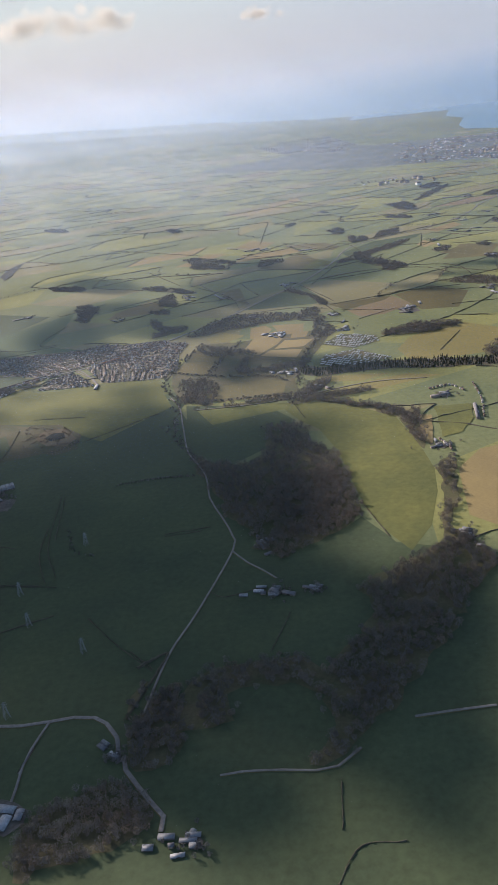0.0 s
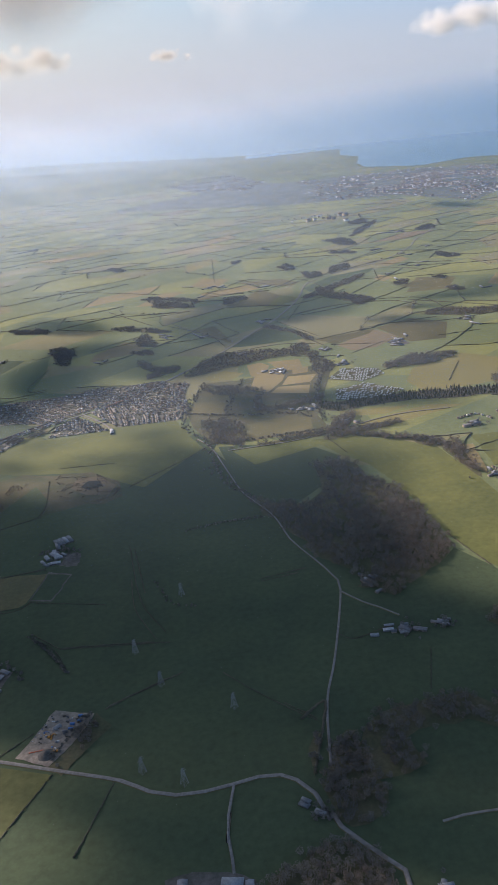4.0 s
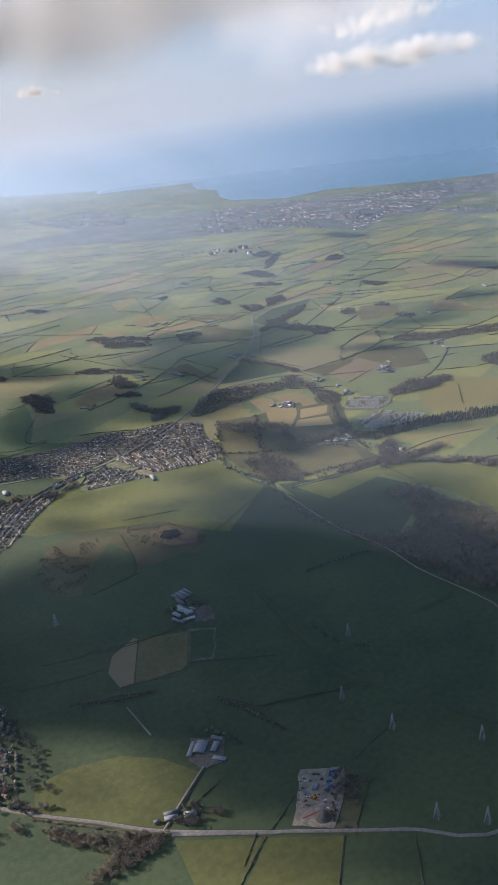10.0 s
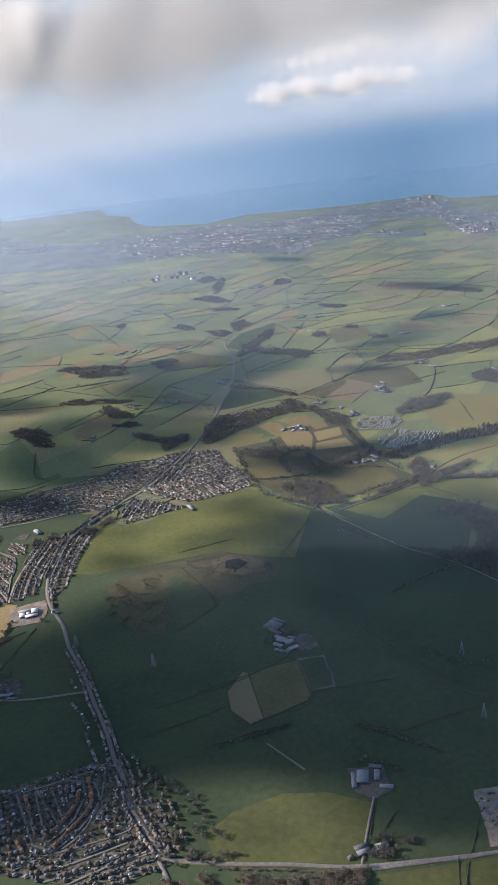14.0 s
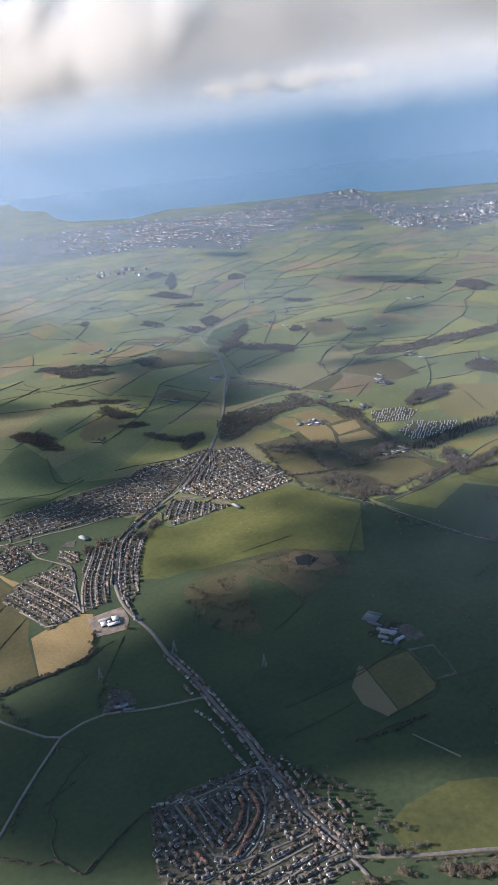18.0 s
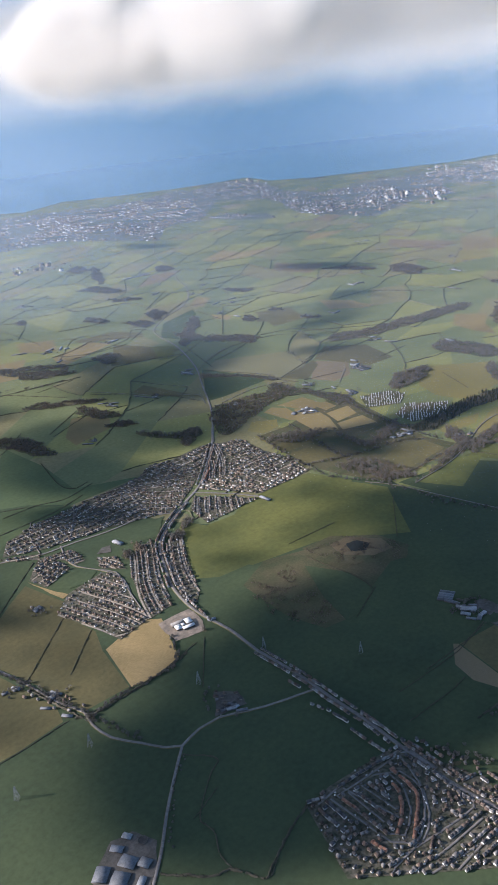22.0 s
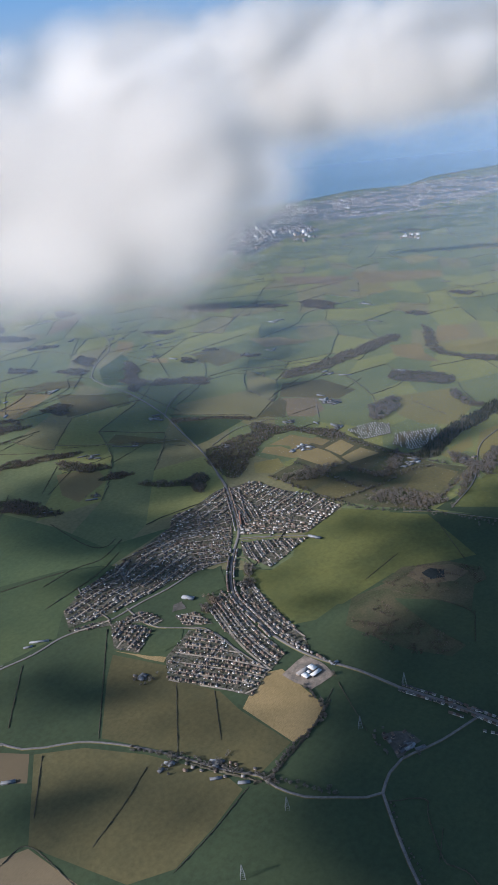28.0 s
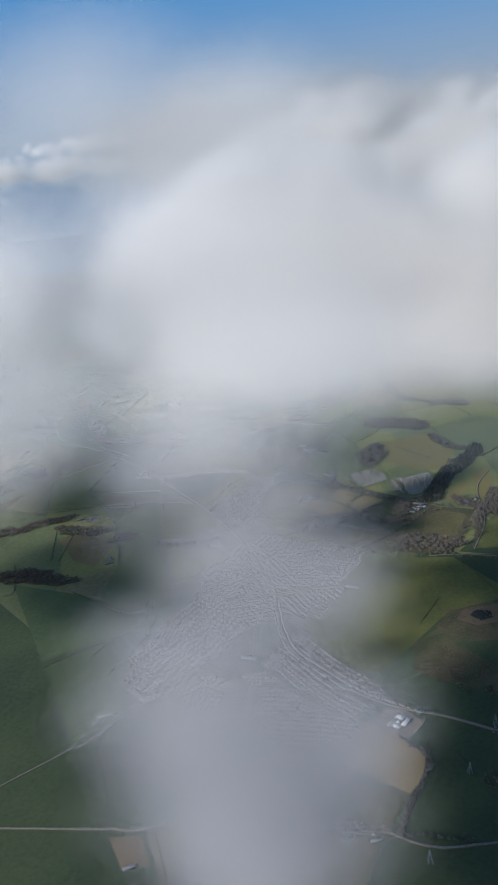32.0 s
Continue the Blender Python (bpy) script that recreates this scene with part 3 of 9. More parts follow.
def estate(kind, pts, angle, gap, step):
    """Short crooked streets of houses, each block with a lie of its own, gardens back to back."""
    A = np.array(pts)
    x, y = A.T
    area = abs(np.dot(x, np.roll(y, 1)) - np.dot(y, np.roll(x, 1))) / 2
    lo, hi = A.min(0), A.max(0)
    S = rng.uniform(lo, hi, (400, 2))
    S = S[inside(S, pts)][:max(1, int(area / 1100))]
    gap, step, V, Q = max(7.6, gap * 1.45), step * 0.88, [], []
    LAYER[0] += 0.0005
    z = 0.3 + LAYER[0]
    for k, s in enumerate(S):
        a = radians(angle) + rng.choice([0, 0.2, 0.55, -0.5, math.pi / 2]) * (len(S) > 1) + rng.normal(0, 0.08)
        d, nr, r, ph = np.array([math.cos(a), math.sin(a)]), np.array([-math.sin(a), math.cos(a)]), 55.0 if len(S) > 1 else np.ptp(A, axis=0).max(), rng.uniform(0, 6)

        def at(u, v, off):
            u = np.asarray(u, float)
            P = s + d * u[:, None] + nr * (v + off + 2.4 * np.sin(u * 0.055 + ph + v * 0.03))[:, None]
            near = np.argmin(((P[:, None] - S[None]) ** 2).sum(2), 1) == k
            return P, near & inside(P, pts)
        for v in np.arange(-r, r, gap):
            u = np.arange(-r, r, 1.2)
            P, ok = at(u, v, 0.0)
            left, _ = at(u, v, 0.6)
            right, _ = at(u, v, -0.6)
            for i in range(len(u) - 1):
                if ok[i] and ok[i + 1]:
                    n = len(V)
                    V += [(*right[i], z), (*right[i + 1], z), (*left[i + 1], z), (*left[i], z)]
                    Q.append((n, n + 1, n + 2, n + 3))
            for side in (-1, 1):
                uu = np.arange(-r, r, step * 2.0) + rng.uniform(0, step)
                uu = np.sort(np.concatenate([uu - 0.72, uu + 0.72])) + rng.normal(0, step * 0.07, 2 * len(uu))
                P, ok = at(uu, v, side * (1.72 + 0.5 * (rng.random() < 0.3)))
                for (px, py), u1, o in zip(P, uu, ok):
                    if o and rng.random() < 0.9 and noise.noise(Vector((px * 0.07, py * 0.07, 8.0))) < 0.36:
                        turn = math.pi / 2 if rng.random() < 0.22 else 0
                        HOUSES.append((kind if rng.random() < 0.7 else ("white", "mixed")[int(rng.integers(0, 2))], px, py, a + turn + math.atan(0.132 * math.cos(u1 * 0.055 + ph + v * 0.03)) + rng.normal(0, 0.05)))
    if Q:
        tagged(new("estate_streets", mesh("estate_streets", V, Q, STREET)), "pale tarmac side streets between village houses", "road", kind="structure")


def infill(pts, tries, room):
    """Detached houses in the gaps that rows and roads leave free, turned as the nearest road."""
    A = np.array(pts)
    P = rng.uniform(A.min(0), A.max(0), (tries, 2))
    P = P[inside(P, pts)]
    W = np.concatenate(WAYS)
    D = np.concatenate([np.gradient(w, axis=0) for w in WAYS])
    have = [np.array((h[1], h[2])) for h in HOUSES]
    for p in P:
        q = ((W - p) ** 2).sum(1)
        i = int(np.argmin(q))
        if q[i] > 1.7 ** 2 and min(((h - p) ** 2).sum() for h in have) > room ** 2:
            have.append(p)
            HOUSES.append((("white", "old", "mixed", "new")[int(rng.integers(0, 4))], p[0], p[1], math.atan2(D[i][1], D[i][0]) + (math.pi / 2 if rng.random() < 0.3 else 0) + rng.normal(0, 0.06)))


def gable(l, w, h, rise, eave=0.12):
    """Walls with gable ends, and a pitched roof with thickness: two meshes' arrays."""
    x, y = l / 2, w / 2
    wv = [(-x, -y, 0), (x, -y, 0), (x, y, 0), (-x, y, 0), (-x, -y, h), (x, -y, h), (x, y, h), (-x, y, h), (-x, 0, h + rise), (x, 0, h + rise)]
    wf = [(0, 1, 5), (0, 5, 4), (2, 3, 7), (2, 7, 6), (1, 2, 6), (1, 6, 5), (5, 6, 9), (3, 0, 4), (3, 4, 7), (7, 4, 8)]
    X, Y, k = x + eave, y + eave, rise / y
    zo, t = h - eave * k, 0.1
    rv = [(-X, -Y, zo), (X, -Y, zo), (X, 0, h + rise), (-X, 0, h + rise), (-X, Y, zo), (X, Y, zo)]
    rv = [(a, b, c + 0.03) for a, b, c in rv] + [(a, b, c + 0.03 + t) for a, b, c in rv]
    rf = [(6, 7, 8), (6, 8, 9), (9, 8, 11), (9, 11, 10), (0, 2, 1), (0, 3, 2), (3, 5, 2), (3, 4, 5), (0, 1, 7), (0, 7, 6), (5, 4, 10), (5, 10, 11), (0, 6, 9), (0, 9, 3), (3, 9, 10), (3, 10, 4), (1, 2, 8), (1, 8, 7), (2, 5, 11), (2, 11, 8)]
    return (wv, wf), (rv, rf)


def barn(name, x, y, a, l, w, h, mat, label):
    l, w, h = l * 0.85, w * 0.8, h * 0.85
    (wv, wf), (rv, rf) = gable(l, w, h * 0.72, min(h * 0.3, w * 0.13) if mat != STONE else h * 0.4, 0.12)
    ob = tagged(new(name), label, "house" if mat == STONE else "barn")
    ob.matrix_world = pose(x, y, 0, 0, 0, a)
    part("wall", mesh("wall", wv, wf, WALL_S if mat == STONE else (TIN if mat == TIN_W else GRAVEL)), ob)
    part("roof", mesh("roof", rv, rf, mat), ob)
    # a wide doorway in the long side, a little proud of the wall
    V, Q = boxes([(0, -w / 2 - 0.02, 0, min(1.4, l * 0.3), 0.06, h * 0.5)])
    part("door", mesh("door", V, Q, BARK), ob)


def farmstead(x, y, count, spread):
    """Long sheds side by side, a house and stores round a worn yard, with a few bare trees."""
    turn = rng.uniform(0, 90)
    a = radians(turn)
    d, nr = np.array((math.cos(a), math.sin(a))), np.array((-math.sin(a), math.cos(a)))
    pts = [(x + spread * 0.75 * math.cos(t) * rng.uniform(0.6, 1.15), y + spread * 0.75 * math.sin(t) * rng.uniform(0.6, 1.15)) for t in np.arange(8) * math.pi / 4]
    patch("yard", GRAVEL, pts, "grey concrete farmyard between sheds")
    u, v, deep = -spread * 0.6, -spread * 0.45, 0.0
    for k in range(count):
        mat = (TIN_W, TIN, TIN, STONE, TIN_W, TIN)[k % 6]
        l, w, h = (rng.uniform(2.0, 2.8), 1.6, 1.5) if mat == STONE else (rng.uniform(3.0, 6.4), rng.uniform(1.6, 2.8), rng.uniform(1.0, 1.4))
        p = np.array((x, y)) + d * (u + w / 2) + nr * (v + l / 2 + rng.normal(0, 0.4))
        label = {"slate": "stone farmhouse with a slate roof", "pale_sheeting": "pale metal-roofed farm shed", "grey_sheeting": "grey metal-roofed farm shed"}[mat.name]
        barn("farmhouse" if mat == STONE else "farm_shed", p[0], p[1], turn + 90 + rng.normal(0, 2), l, w, h, mat, label)
        u, deep = u + w * 0.82 + rng.choice([0.15, 0.2, 1.6]), max(deep, l)
        if u > spread * 0.6:
            u, v, deep = -spread * rng.uniform(0.3, 0.65), v + deep + 1.4, 0.0
    P = np.array((x, y)) + rng.normal(0, spread * 0.8, (12, 2))
    V, F = tree_soup(P, 2.0, False, 60)
    tagged(new("trees", mesh("trees", V, F, TWIG)), "bare trees sheltering a farm", "trees", kind="stuff")


def school(x, y, turn):
    """Flat-roofed school blocks round a court."""
    ob = tagged(new("school"), "low white flat-roofed school beside its tarmac yard", "school")
    ob.matrix_world = pose(x, y, 0.1, 0, 0, turn)
    for cx, cy, l, w, h in ((-1.5, 2.2, 9.5, 2.8, 1.1), (3.2, 0.2, 3.6, 4.6, 1.5), (-3.8, -1.6, 3.2, 4.2, 1.0), (1.5, -4.2, 7.0, 2.4, 1.1), (-0.4, -0.6, 2.0, 2.2, 0.9)):
        V, Q = boxes([(cx, cy, 0, l, w, h)])
        part("block", mesh("block", V, Q, WALL_S), ob)
        V, Q = boxes([(cx, cy, h, l + 0.2, w + 0.2, 0.14), (cx + l * 0.2, cy, h + 0.14, 0.6, 0.5, 0.3)])
        part("roof", mesh("roof", V, Q, ROOF_P if l > 8 else WHITE), ob, "pale flat roof with a plant box")
        V, Q = boxes([(cx, cy - w / 2 - 0.02, h * 0.35, l * 0.9, 0.06, h * 0.35)])
        part("window_band", mesh("window_band", V, Q, GLASS), ob)


def tank(x, y, r):
    """A round slurry store with a rim."""
    ob = tagged(new("slurry_tank"), "round grey concrete slurry tank beside farm sheds", "tank")
    ob.matrix_world = pose(x, y, 0.15)
    n, V, Q = 24, [], []
    for rad, z in ((r, 0.0), (r, 0.7), (r * 0.9, 0.7), (r * 0.9, 0.45)):
        V += [(rad * math.cos(2 * math.pi * i / n), rad * math.sin(2 * math.pi * i / n), z) for i in range(n)]
    Q = [(k * n + i, k * n + (i + 1) % n, (k + 1) * n + (i + 1) % n, (k + 1) * n + i) for k in range(3) for i in range(n)]
    part("wall", mesh("wall", V, Q, GRAVEL), ob)
    part("slurry", flat("slurry", [(r * 0.92 * math.cos(t), r * 0.92 * math.sin(t)) for t in np.arange(24) * math.pi / 12], 0.5, SPOIL), ob)


def pylon(x, y):
    ob = tagged(new("pylon"), "grey steel lattice electricity pylon in a field", "pylon")
    ob.matrix_world = pose(x, y, 0, 0, 0, 38)
    if not PYLON:
        H = 7.0

        def bar(p, q, r):
            d = (q - p)
            m = d.to_track_quat("Z", "Y").to_matrix()
            V = [p + m @ Vector((r * math.cos(k), r * math.sin(k), 0)) for k in (0, 2.1, 4.2)] + [q + m @ Vector((r * math.cos(k), r * math.sin(k), 0)) for k in (0, 2.1, 4.2)]
            return [tuple(v) for v in V], [(i, (i + 1) % 3, 3 + (i + 1) % 3, 3 + i) for i in range(3)]
        half = lambda z: 0.95 * max(1 - z / H, 0) ** 1.1 + 0.12
        for sx, sy in ((1, 1), (1, -1), (-1, 1), (-1, -1)):
            V, Q = bar(Vector((sx * half(0), sy * half(0), 0)), Vector((sx * half(H), sy * half(H), H)), 0.07)
            PYLON.append(("leg", mesh("leg", V, Q, STEEL)))
        V, Q = [], []
        for z0 in np.linspace(0, H * 0.9, 8):
            z1 = z0 + H * 0.11
            for s in (1, -1):
                for p, q in (((s * half(z0), -half(z0), z0), (s * half(z1), half(z1), z1)), ((-half(z0), s * half(z0), z0), (half(z1), s * half(z1), z1))):
                    v, f = bar(Vector(p), Vector(q), 0.045)
                    Q += [tuple(i + len(V) for i in k) for k in f]
                    V += v
        PYLON.append(("bracing", mesh("bracing", V, Q, STEEL)))
        for z, reach in ((4.4, 1.1), (5.5, 1.4), (6.5, 1.0)):
            v1, f1 = bar(Vector((-reach, 0, z)), Vector((reach, 0, z)), 0.08)
            v2, f2 = bar(Vector((-reach, 0, z)), Vector((0, 0, z + 0.5)), 0.05)
            v3, f3 = bar(Vector((reach, 0, z)), Vector((0, 0, z + 0.5)), 0.05)
            PYLON.append(("crossarm", mesh("crossarm", v1 + v2 + v3, f1 + [tuple(i + 6 for i in k) for k in f2] + [tuple(i + 12 for i in k) for k in f3], STEEL)))
    for n, me in PYLON:
        part(n, me, ob)


PYLON, CARAVAN = [], []


def caravans(pts, angle):
    """Rows of static caravans on their pitches."""
    A, a = np.array(pts), radians(angle)
    c, d, nrm = A.mean(0), np.array([math.cos(a), math.sin(a)]), np.array([-math.sin(a), math.cos(a)])
    if not CARAVAN:
        V, Q = boxes([(0, 0, 0.1, 1.9, 0.68, 0.45)])
        CARAVAN.append(("body", mesh("body", V, Q, WHITE)))
        (wv, wf), (rv, rf) = gable(1.9, 0.68, 0.55, 0.1, 0.04)
        CARAVAN.append(("roof", mesh("roof", rv, rf, WHITE)))
        V, Q = boxes([(0, 0, 0, 1.8, 0.6, 0.11)])
        CARAVAN.append(("skirt", mesh("skirt", V, Q, GRAVEL)))
    LAYER[0] += 0.0005
    tagged(new("caravan_park", flat("caravan_park", pts, LAYER[0] + 0.02, SCRUB)), "grey gravel pitches of a caravan park", "ground", kind="structure")
    for v in np.arange(-60, 60, 4.4):
        for u in np.arange(-90, 90, 2.3):
            bend = 4 * math.sin(u * 0.06)
            p = c + d * (u + rng.normal(0, 0.3)) + nrm * (v + bend)
            if inside(p[None], pts)[0] and rng.random() < 0.78:
                ob = tagged(new("caravan"), "white static caravan on a gravel pitch", "caravan", "caravans in the park")
                ob.matrix_world = pose(p[0], p[1], 0.1, 0, 0, angle + 90 + rng.normal(0, 9))
                for n, me in CARAVAN:
                    part(n, me, ob)


TOWN = []


def town(pts, count, size):
    """Many small far houses with pitched roofs, in rows."""
    A = np.array(pts)
    lo, hi = A.min(0), A.max(0)
    x, y = A.T
    count = int(min(3200, abs(np.dot(x, np.roll(y, 1)) - np.dot(y, np.roll(x, 1))) / 2 / 260))
    P = rng.uniform(lo, hi, (count * 6, 2))
    P = np.round(P / (size, size * 0.55)) * (size, size * 0.55) + rng.normal(0, 0.8, P.shape)
    P = P[inside(P, pts)]
    P = P[[noise.noise(Vector((a * 0.011, b * 0.011, 2.0))) > -0.12 for a, b in P]][:count]
    q = 0.4 + 0.5 * np.sin(P[:, 0] * 0.006) + rng.normal(0, 0.1, len(P))
    TOWN.append((P, q, 1.0, 2.6))


def works(pts, count):
    """Large pale sheds of a far trading estate."""
    A = np.array(pts)
    P = rng.uniform(A.min(0), A.max(0), (count * 8, 2))
    P = P[inside(P, pts)][:count]
    TOWN.append((P, 0.5 + rng.normal(0, 0.1, len(P)), 2.4, 5.5))

# ---- haze and clouds ----
def thin(name, colour, alpha_of, forward=0.5, even=False):
    """Thin vapour: light passes straight through, or is scattered forwards and back."""
    m = bpy.data.materials.new(name)
    m.use_nodes = True
    nt = m.node_tree
    for n in list(nt.nodes):
        nt.nodes.remove(n)
    out, mix, clear = nt.nodes.new("ShaderNodeOutputMaterial"), nt.nodes.new("ShaderNodeMixShader"), nt.nodes.new("ShaderNodeBsdfTransparent")
    half, dif, trl = nt.nodes.new("ShaderNodeMixShader"), nt.nodes.new("ShaderNodeBsdfDiffuse"), nt.nodes.new("ShaderNodeBsdfTranslucent")
    dif.inputs["Color"].default_value = trl.inputs["Color"].default_value = (*colour, 1)
    half.inputs[0].default_value = forward
    nt.links.new(dif.outputs[0], half.inputs[1])
    nt.links.new(trl.outputs[0], half.inputs[2])
    nt.links.new(clear.outputs[0], mix.inputs[1])
    nt.links.new(half.outputs[0], mix.inputs[2])
    nt.links.new(mix.outputs[0], out.inputs[0])
    if even:
        nt.links.new(alpha_of(nt), mix.inputs[0])
        return m
    # droplets: at any one spot the vapour either scatters the light or lets it pass
    speck = nt.nodes.new("ShaderNodeTexWhiteNoise")
    nt.links.new(nt.nodes.new("ShaderNodeNewGeometry").outputs["Position"], speck.inputs["Vector"])
    less = nt.nodes.new("ShaderNodeMath")
    less.operation = "LESS_THAN"
    nt.links.new(speck.outputs["Value"], less.inputs[0])
    nt.links.new(alpha_of(nt), less.inputs[1])
    nt.links.new(less.outputs[0], mix.inputs[0])
    return m


def ramped(nt, value, lo, hi, a=0.0, b=1.0):
    r = nt.nodes.new("ShaderNodeMapRange")
    r.interpolation_type = "SMOOTHSTEP"
    for key, v in (("From Min", lo), ("From Max", hi), ("To Min", a), ("To Max", b)):
        r.inputs[key].default_value = v
    nt.links.new(value, r.inputs["Value"])
    return r.outputs[0]


def times(nt, a, b):
    m = nt.nodes.new("ShaderNodeMath")
    m.operation = "MULTIPLY"
    for i, v in enumerate((a, b)):
        if isinstance(v, float):
            m.inputs[i].default_value = v
        else:
            nt.links.new(v, m.inputs[i])
    return m.outputs[0]


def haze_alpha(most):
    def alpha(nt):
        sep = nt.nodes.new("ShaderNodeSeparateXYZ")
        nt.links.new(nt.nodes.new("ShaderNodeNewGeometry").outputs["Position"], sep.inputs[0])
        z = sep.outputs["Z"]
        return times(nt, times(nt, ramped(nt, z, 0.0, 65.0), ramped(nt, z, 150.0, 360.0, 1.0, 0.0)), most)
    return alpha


# Upright tinted sheets stand in for hazy air, each strength tuned by hand.
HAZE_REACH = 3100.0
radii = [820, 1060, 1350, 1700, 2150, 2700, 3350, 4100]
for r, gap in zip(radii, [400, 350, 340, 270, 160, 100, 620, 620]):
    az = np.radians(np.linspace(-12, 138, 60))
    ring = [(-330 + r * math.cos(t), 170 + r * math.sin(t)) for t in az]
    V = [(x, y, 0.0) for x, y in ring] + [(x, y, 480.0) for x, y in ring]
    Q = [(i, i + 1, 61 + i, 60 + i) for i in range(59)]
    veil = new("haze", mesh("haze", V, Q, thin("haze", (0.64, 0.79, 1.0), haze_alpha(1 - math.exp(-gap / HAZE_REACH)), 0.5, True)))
    tagged(veil, "upright blue-white sheet standing in for haze over the farmland", "haze", kind="structure")


def lift_alpha(most):
    """Opacity of an added pale sheet over the eastern fields, thinning out on all sides."""
    def alpha(nt):
        pos = nt.nodes.new("ShaderNodeNewGeometry").outputs["Position"]
        sep, n = nt.nodes.new("ShaderNodeSeparateXYZ"), node(nt, "TexNoise", Scale=0.009, Detail=2.0)
        nt.links.new(pos, sep.inputs[0])
        nt.links.new(pos, n.inputs["Vector"])
        x, y = sep.outputs["X"], sep.outputs["Y"]
        a = times(nt, ramped(nt, x, -300.0, -110.0), ramped(nt, x, -10.0, 110.0, 1.0, 0.2))
        b = times(nt, ramped(nt, y, 150.0, 330.0, 0.03, 1.0), ramped(nt, y, 700.0, 1150.0, 1.0, 0.3))
        return times(nt, times(nt, times(nt, a, b), ramped(nt, n.outputs["Fac"], 0.25, 0.75, 0.7, 1.1)), most)
    return alpha


# Added sheet, set where only early camera positions look through, to lighten shade.
lift_sheet = new("lift_sheet", flat("lift_sheet", [(-300, 40), (140, 40), (140, 1150), (-300, 1150)], 112.0, thin("lift_sheet", (0.55, 0.72, 0.9), lift_alpha(0.1), 0.5, True)))
tagged(lift_sheet, "added pale sheet that lightens early views over the pastures", "haze", kind="structure")


def puff_alpha(most, grain, amount, core=0.0):
    """Dense in the middle of each puff, ragged and thinning towards its rim."""
    def alpha(nt):
        uv = nt.nodes.new("ShaderNodeUVMap")
        uv.uv_map = "rim"
        sep = nt.nodes.new("ShaderNodeSeparateXYZ")
        nt.links.new(uv.outputs[0], sep.inputs[0])
        n = node(nt, "TexNoise", Scale=grain, Detail=2.5, Roughness=0.5)
        nt.links.new(nt.nodes.new("ShaderNodeNewGeometry").outputs["Position"], n.inputs["Vector"])
        body = times(nt, ramped(nt, sep.outputs["X"], core, 0.99, 1.0, 0.0), ramped(nt, n.outputs["Fac"], 0.3, 0.62, 1.0 - amount, 1.0))
        return times(nt, body, most)
    return alpha


PUFF = thin("cloud", (0.80, 0.79, 0.77), puff_alpha(0.56, 0.04, 0.18, 0.05), 0.62)
WISP = thin("cloud_wisp", (0.52, 0.52, 0.54), puff_alpha(0.3, 0.03, 0.45))
FAR_PUFF = thin("far_cloud", (0.5, 0.475, 0.43), puff_alpha(0.5, 0.04, 0.5, 0.0))
SOFT = thin("cloud_soft", (0.80, 0.79, 0.77), puff_alpha(0.42, 0.02, 0.1))
SHADE = thin("unseen_shade", (0.14, 0.14, 0.15), puff_alpha(0.985, 0.012, 0.2, 0.6), 0.5, True)


def lens_mesh(name, items, mat):
    """Flat or domed puffs, each given as a pose and its half-widths; the rim map tells how far out a point lies."""
    rings, seg = (0.0, 0.3, 0.55, 0.78, 1.0), 14
    V, F, U = [], [], []
    for m, rx, ry, dome in items:
        n = len(V)
        V.append(m @ Vector((0, 0, dome)))
        U.append(0.0)
        for r in rings[1:]:
            for k in range(seg):
                t = 2 * math.pi * k / seg
                V.append(m @ Vector((rx * r * math.cos(t), ry * r * math.sin(t), dome * (1 - r * r))))
                U.append(r)
        F += [(n, n + 1 + k, n + 1 + (k + 1) % seg) for k in range(seg)]
        for j in range(len(rings) - 2):
            for k in range(seg):
                a, b = n + 1 + j * seg + k, n + 1 + j * seg + (k + 1) % seg
                F += [(a, a + seg, b + seg), (a, b + seg, b)]
    me = mesh(name, [tuple(v) for v in V], F, mat)
    lay = me.uv_layers.new(name="rim")
    idx = np.empty(len(me.loops), np.int32)
    me.loops.foreach_get("vertex_index", idx)
    lay.data.foreach_set("uv", np.stack([np.array(U)[idx], np.zeros(len(idx))], 1).astype(np.float32).ravel())
    me.shade_smooth()
    return me


def cloud(centre, half, count, size, seen_from, mat, label, crisp=0.45, tilt=0.7):
    """A bank of soft flat puffs lying one before the other, billowing above and flatter below, turned towards the
    camera's viewpoint and, by tilt, the sun.
    """
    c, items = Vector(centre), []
    axis = ((Vector(seen_from) - c).normalized() + SUN_TO * tilt).normalized()
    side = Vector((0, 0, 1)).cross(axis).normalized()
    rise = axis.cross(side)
    for _ in range(count):
        while True:
            a, b, d = rng.uniform(-1, 1, 3)
            if a * a + b * b < 1:
                break
        if b < 0:
            b *= 0.6
        s = size * rng.uniform(0.6, 1.25) * (1.0 - 0.35 * (a * a + b * b))
        p = c + side * (a * half[0]) + rise * (b * half[2]) + axis * (d * half[1])
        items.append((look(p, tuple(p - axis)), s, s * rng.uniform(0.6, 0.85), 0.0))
    # small billows along the upper edge
    for _ in range(int(count * crisp)):
        t = rng.uniform(-0.25, math.pi + 0.25)
        k, s = rng.uniform(0.8, 1.05), size * rng.uniform(0.3, 0.55)
        p = c + side * (math.cos(t) * half[0] * k) + rise * (math.sin(t) * half[2] * k + size * 0.3 * math.sin(t)) + axis * (rng.uniform(-1, 1) * half[1])
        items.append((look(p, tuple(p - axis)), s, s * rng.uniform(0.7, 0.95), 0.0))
    tagged(new("cloud", lens_mesh("cloud", items, mat)), label, "cloud", kind="stuff")


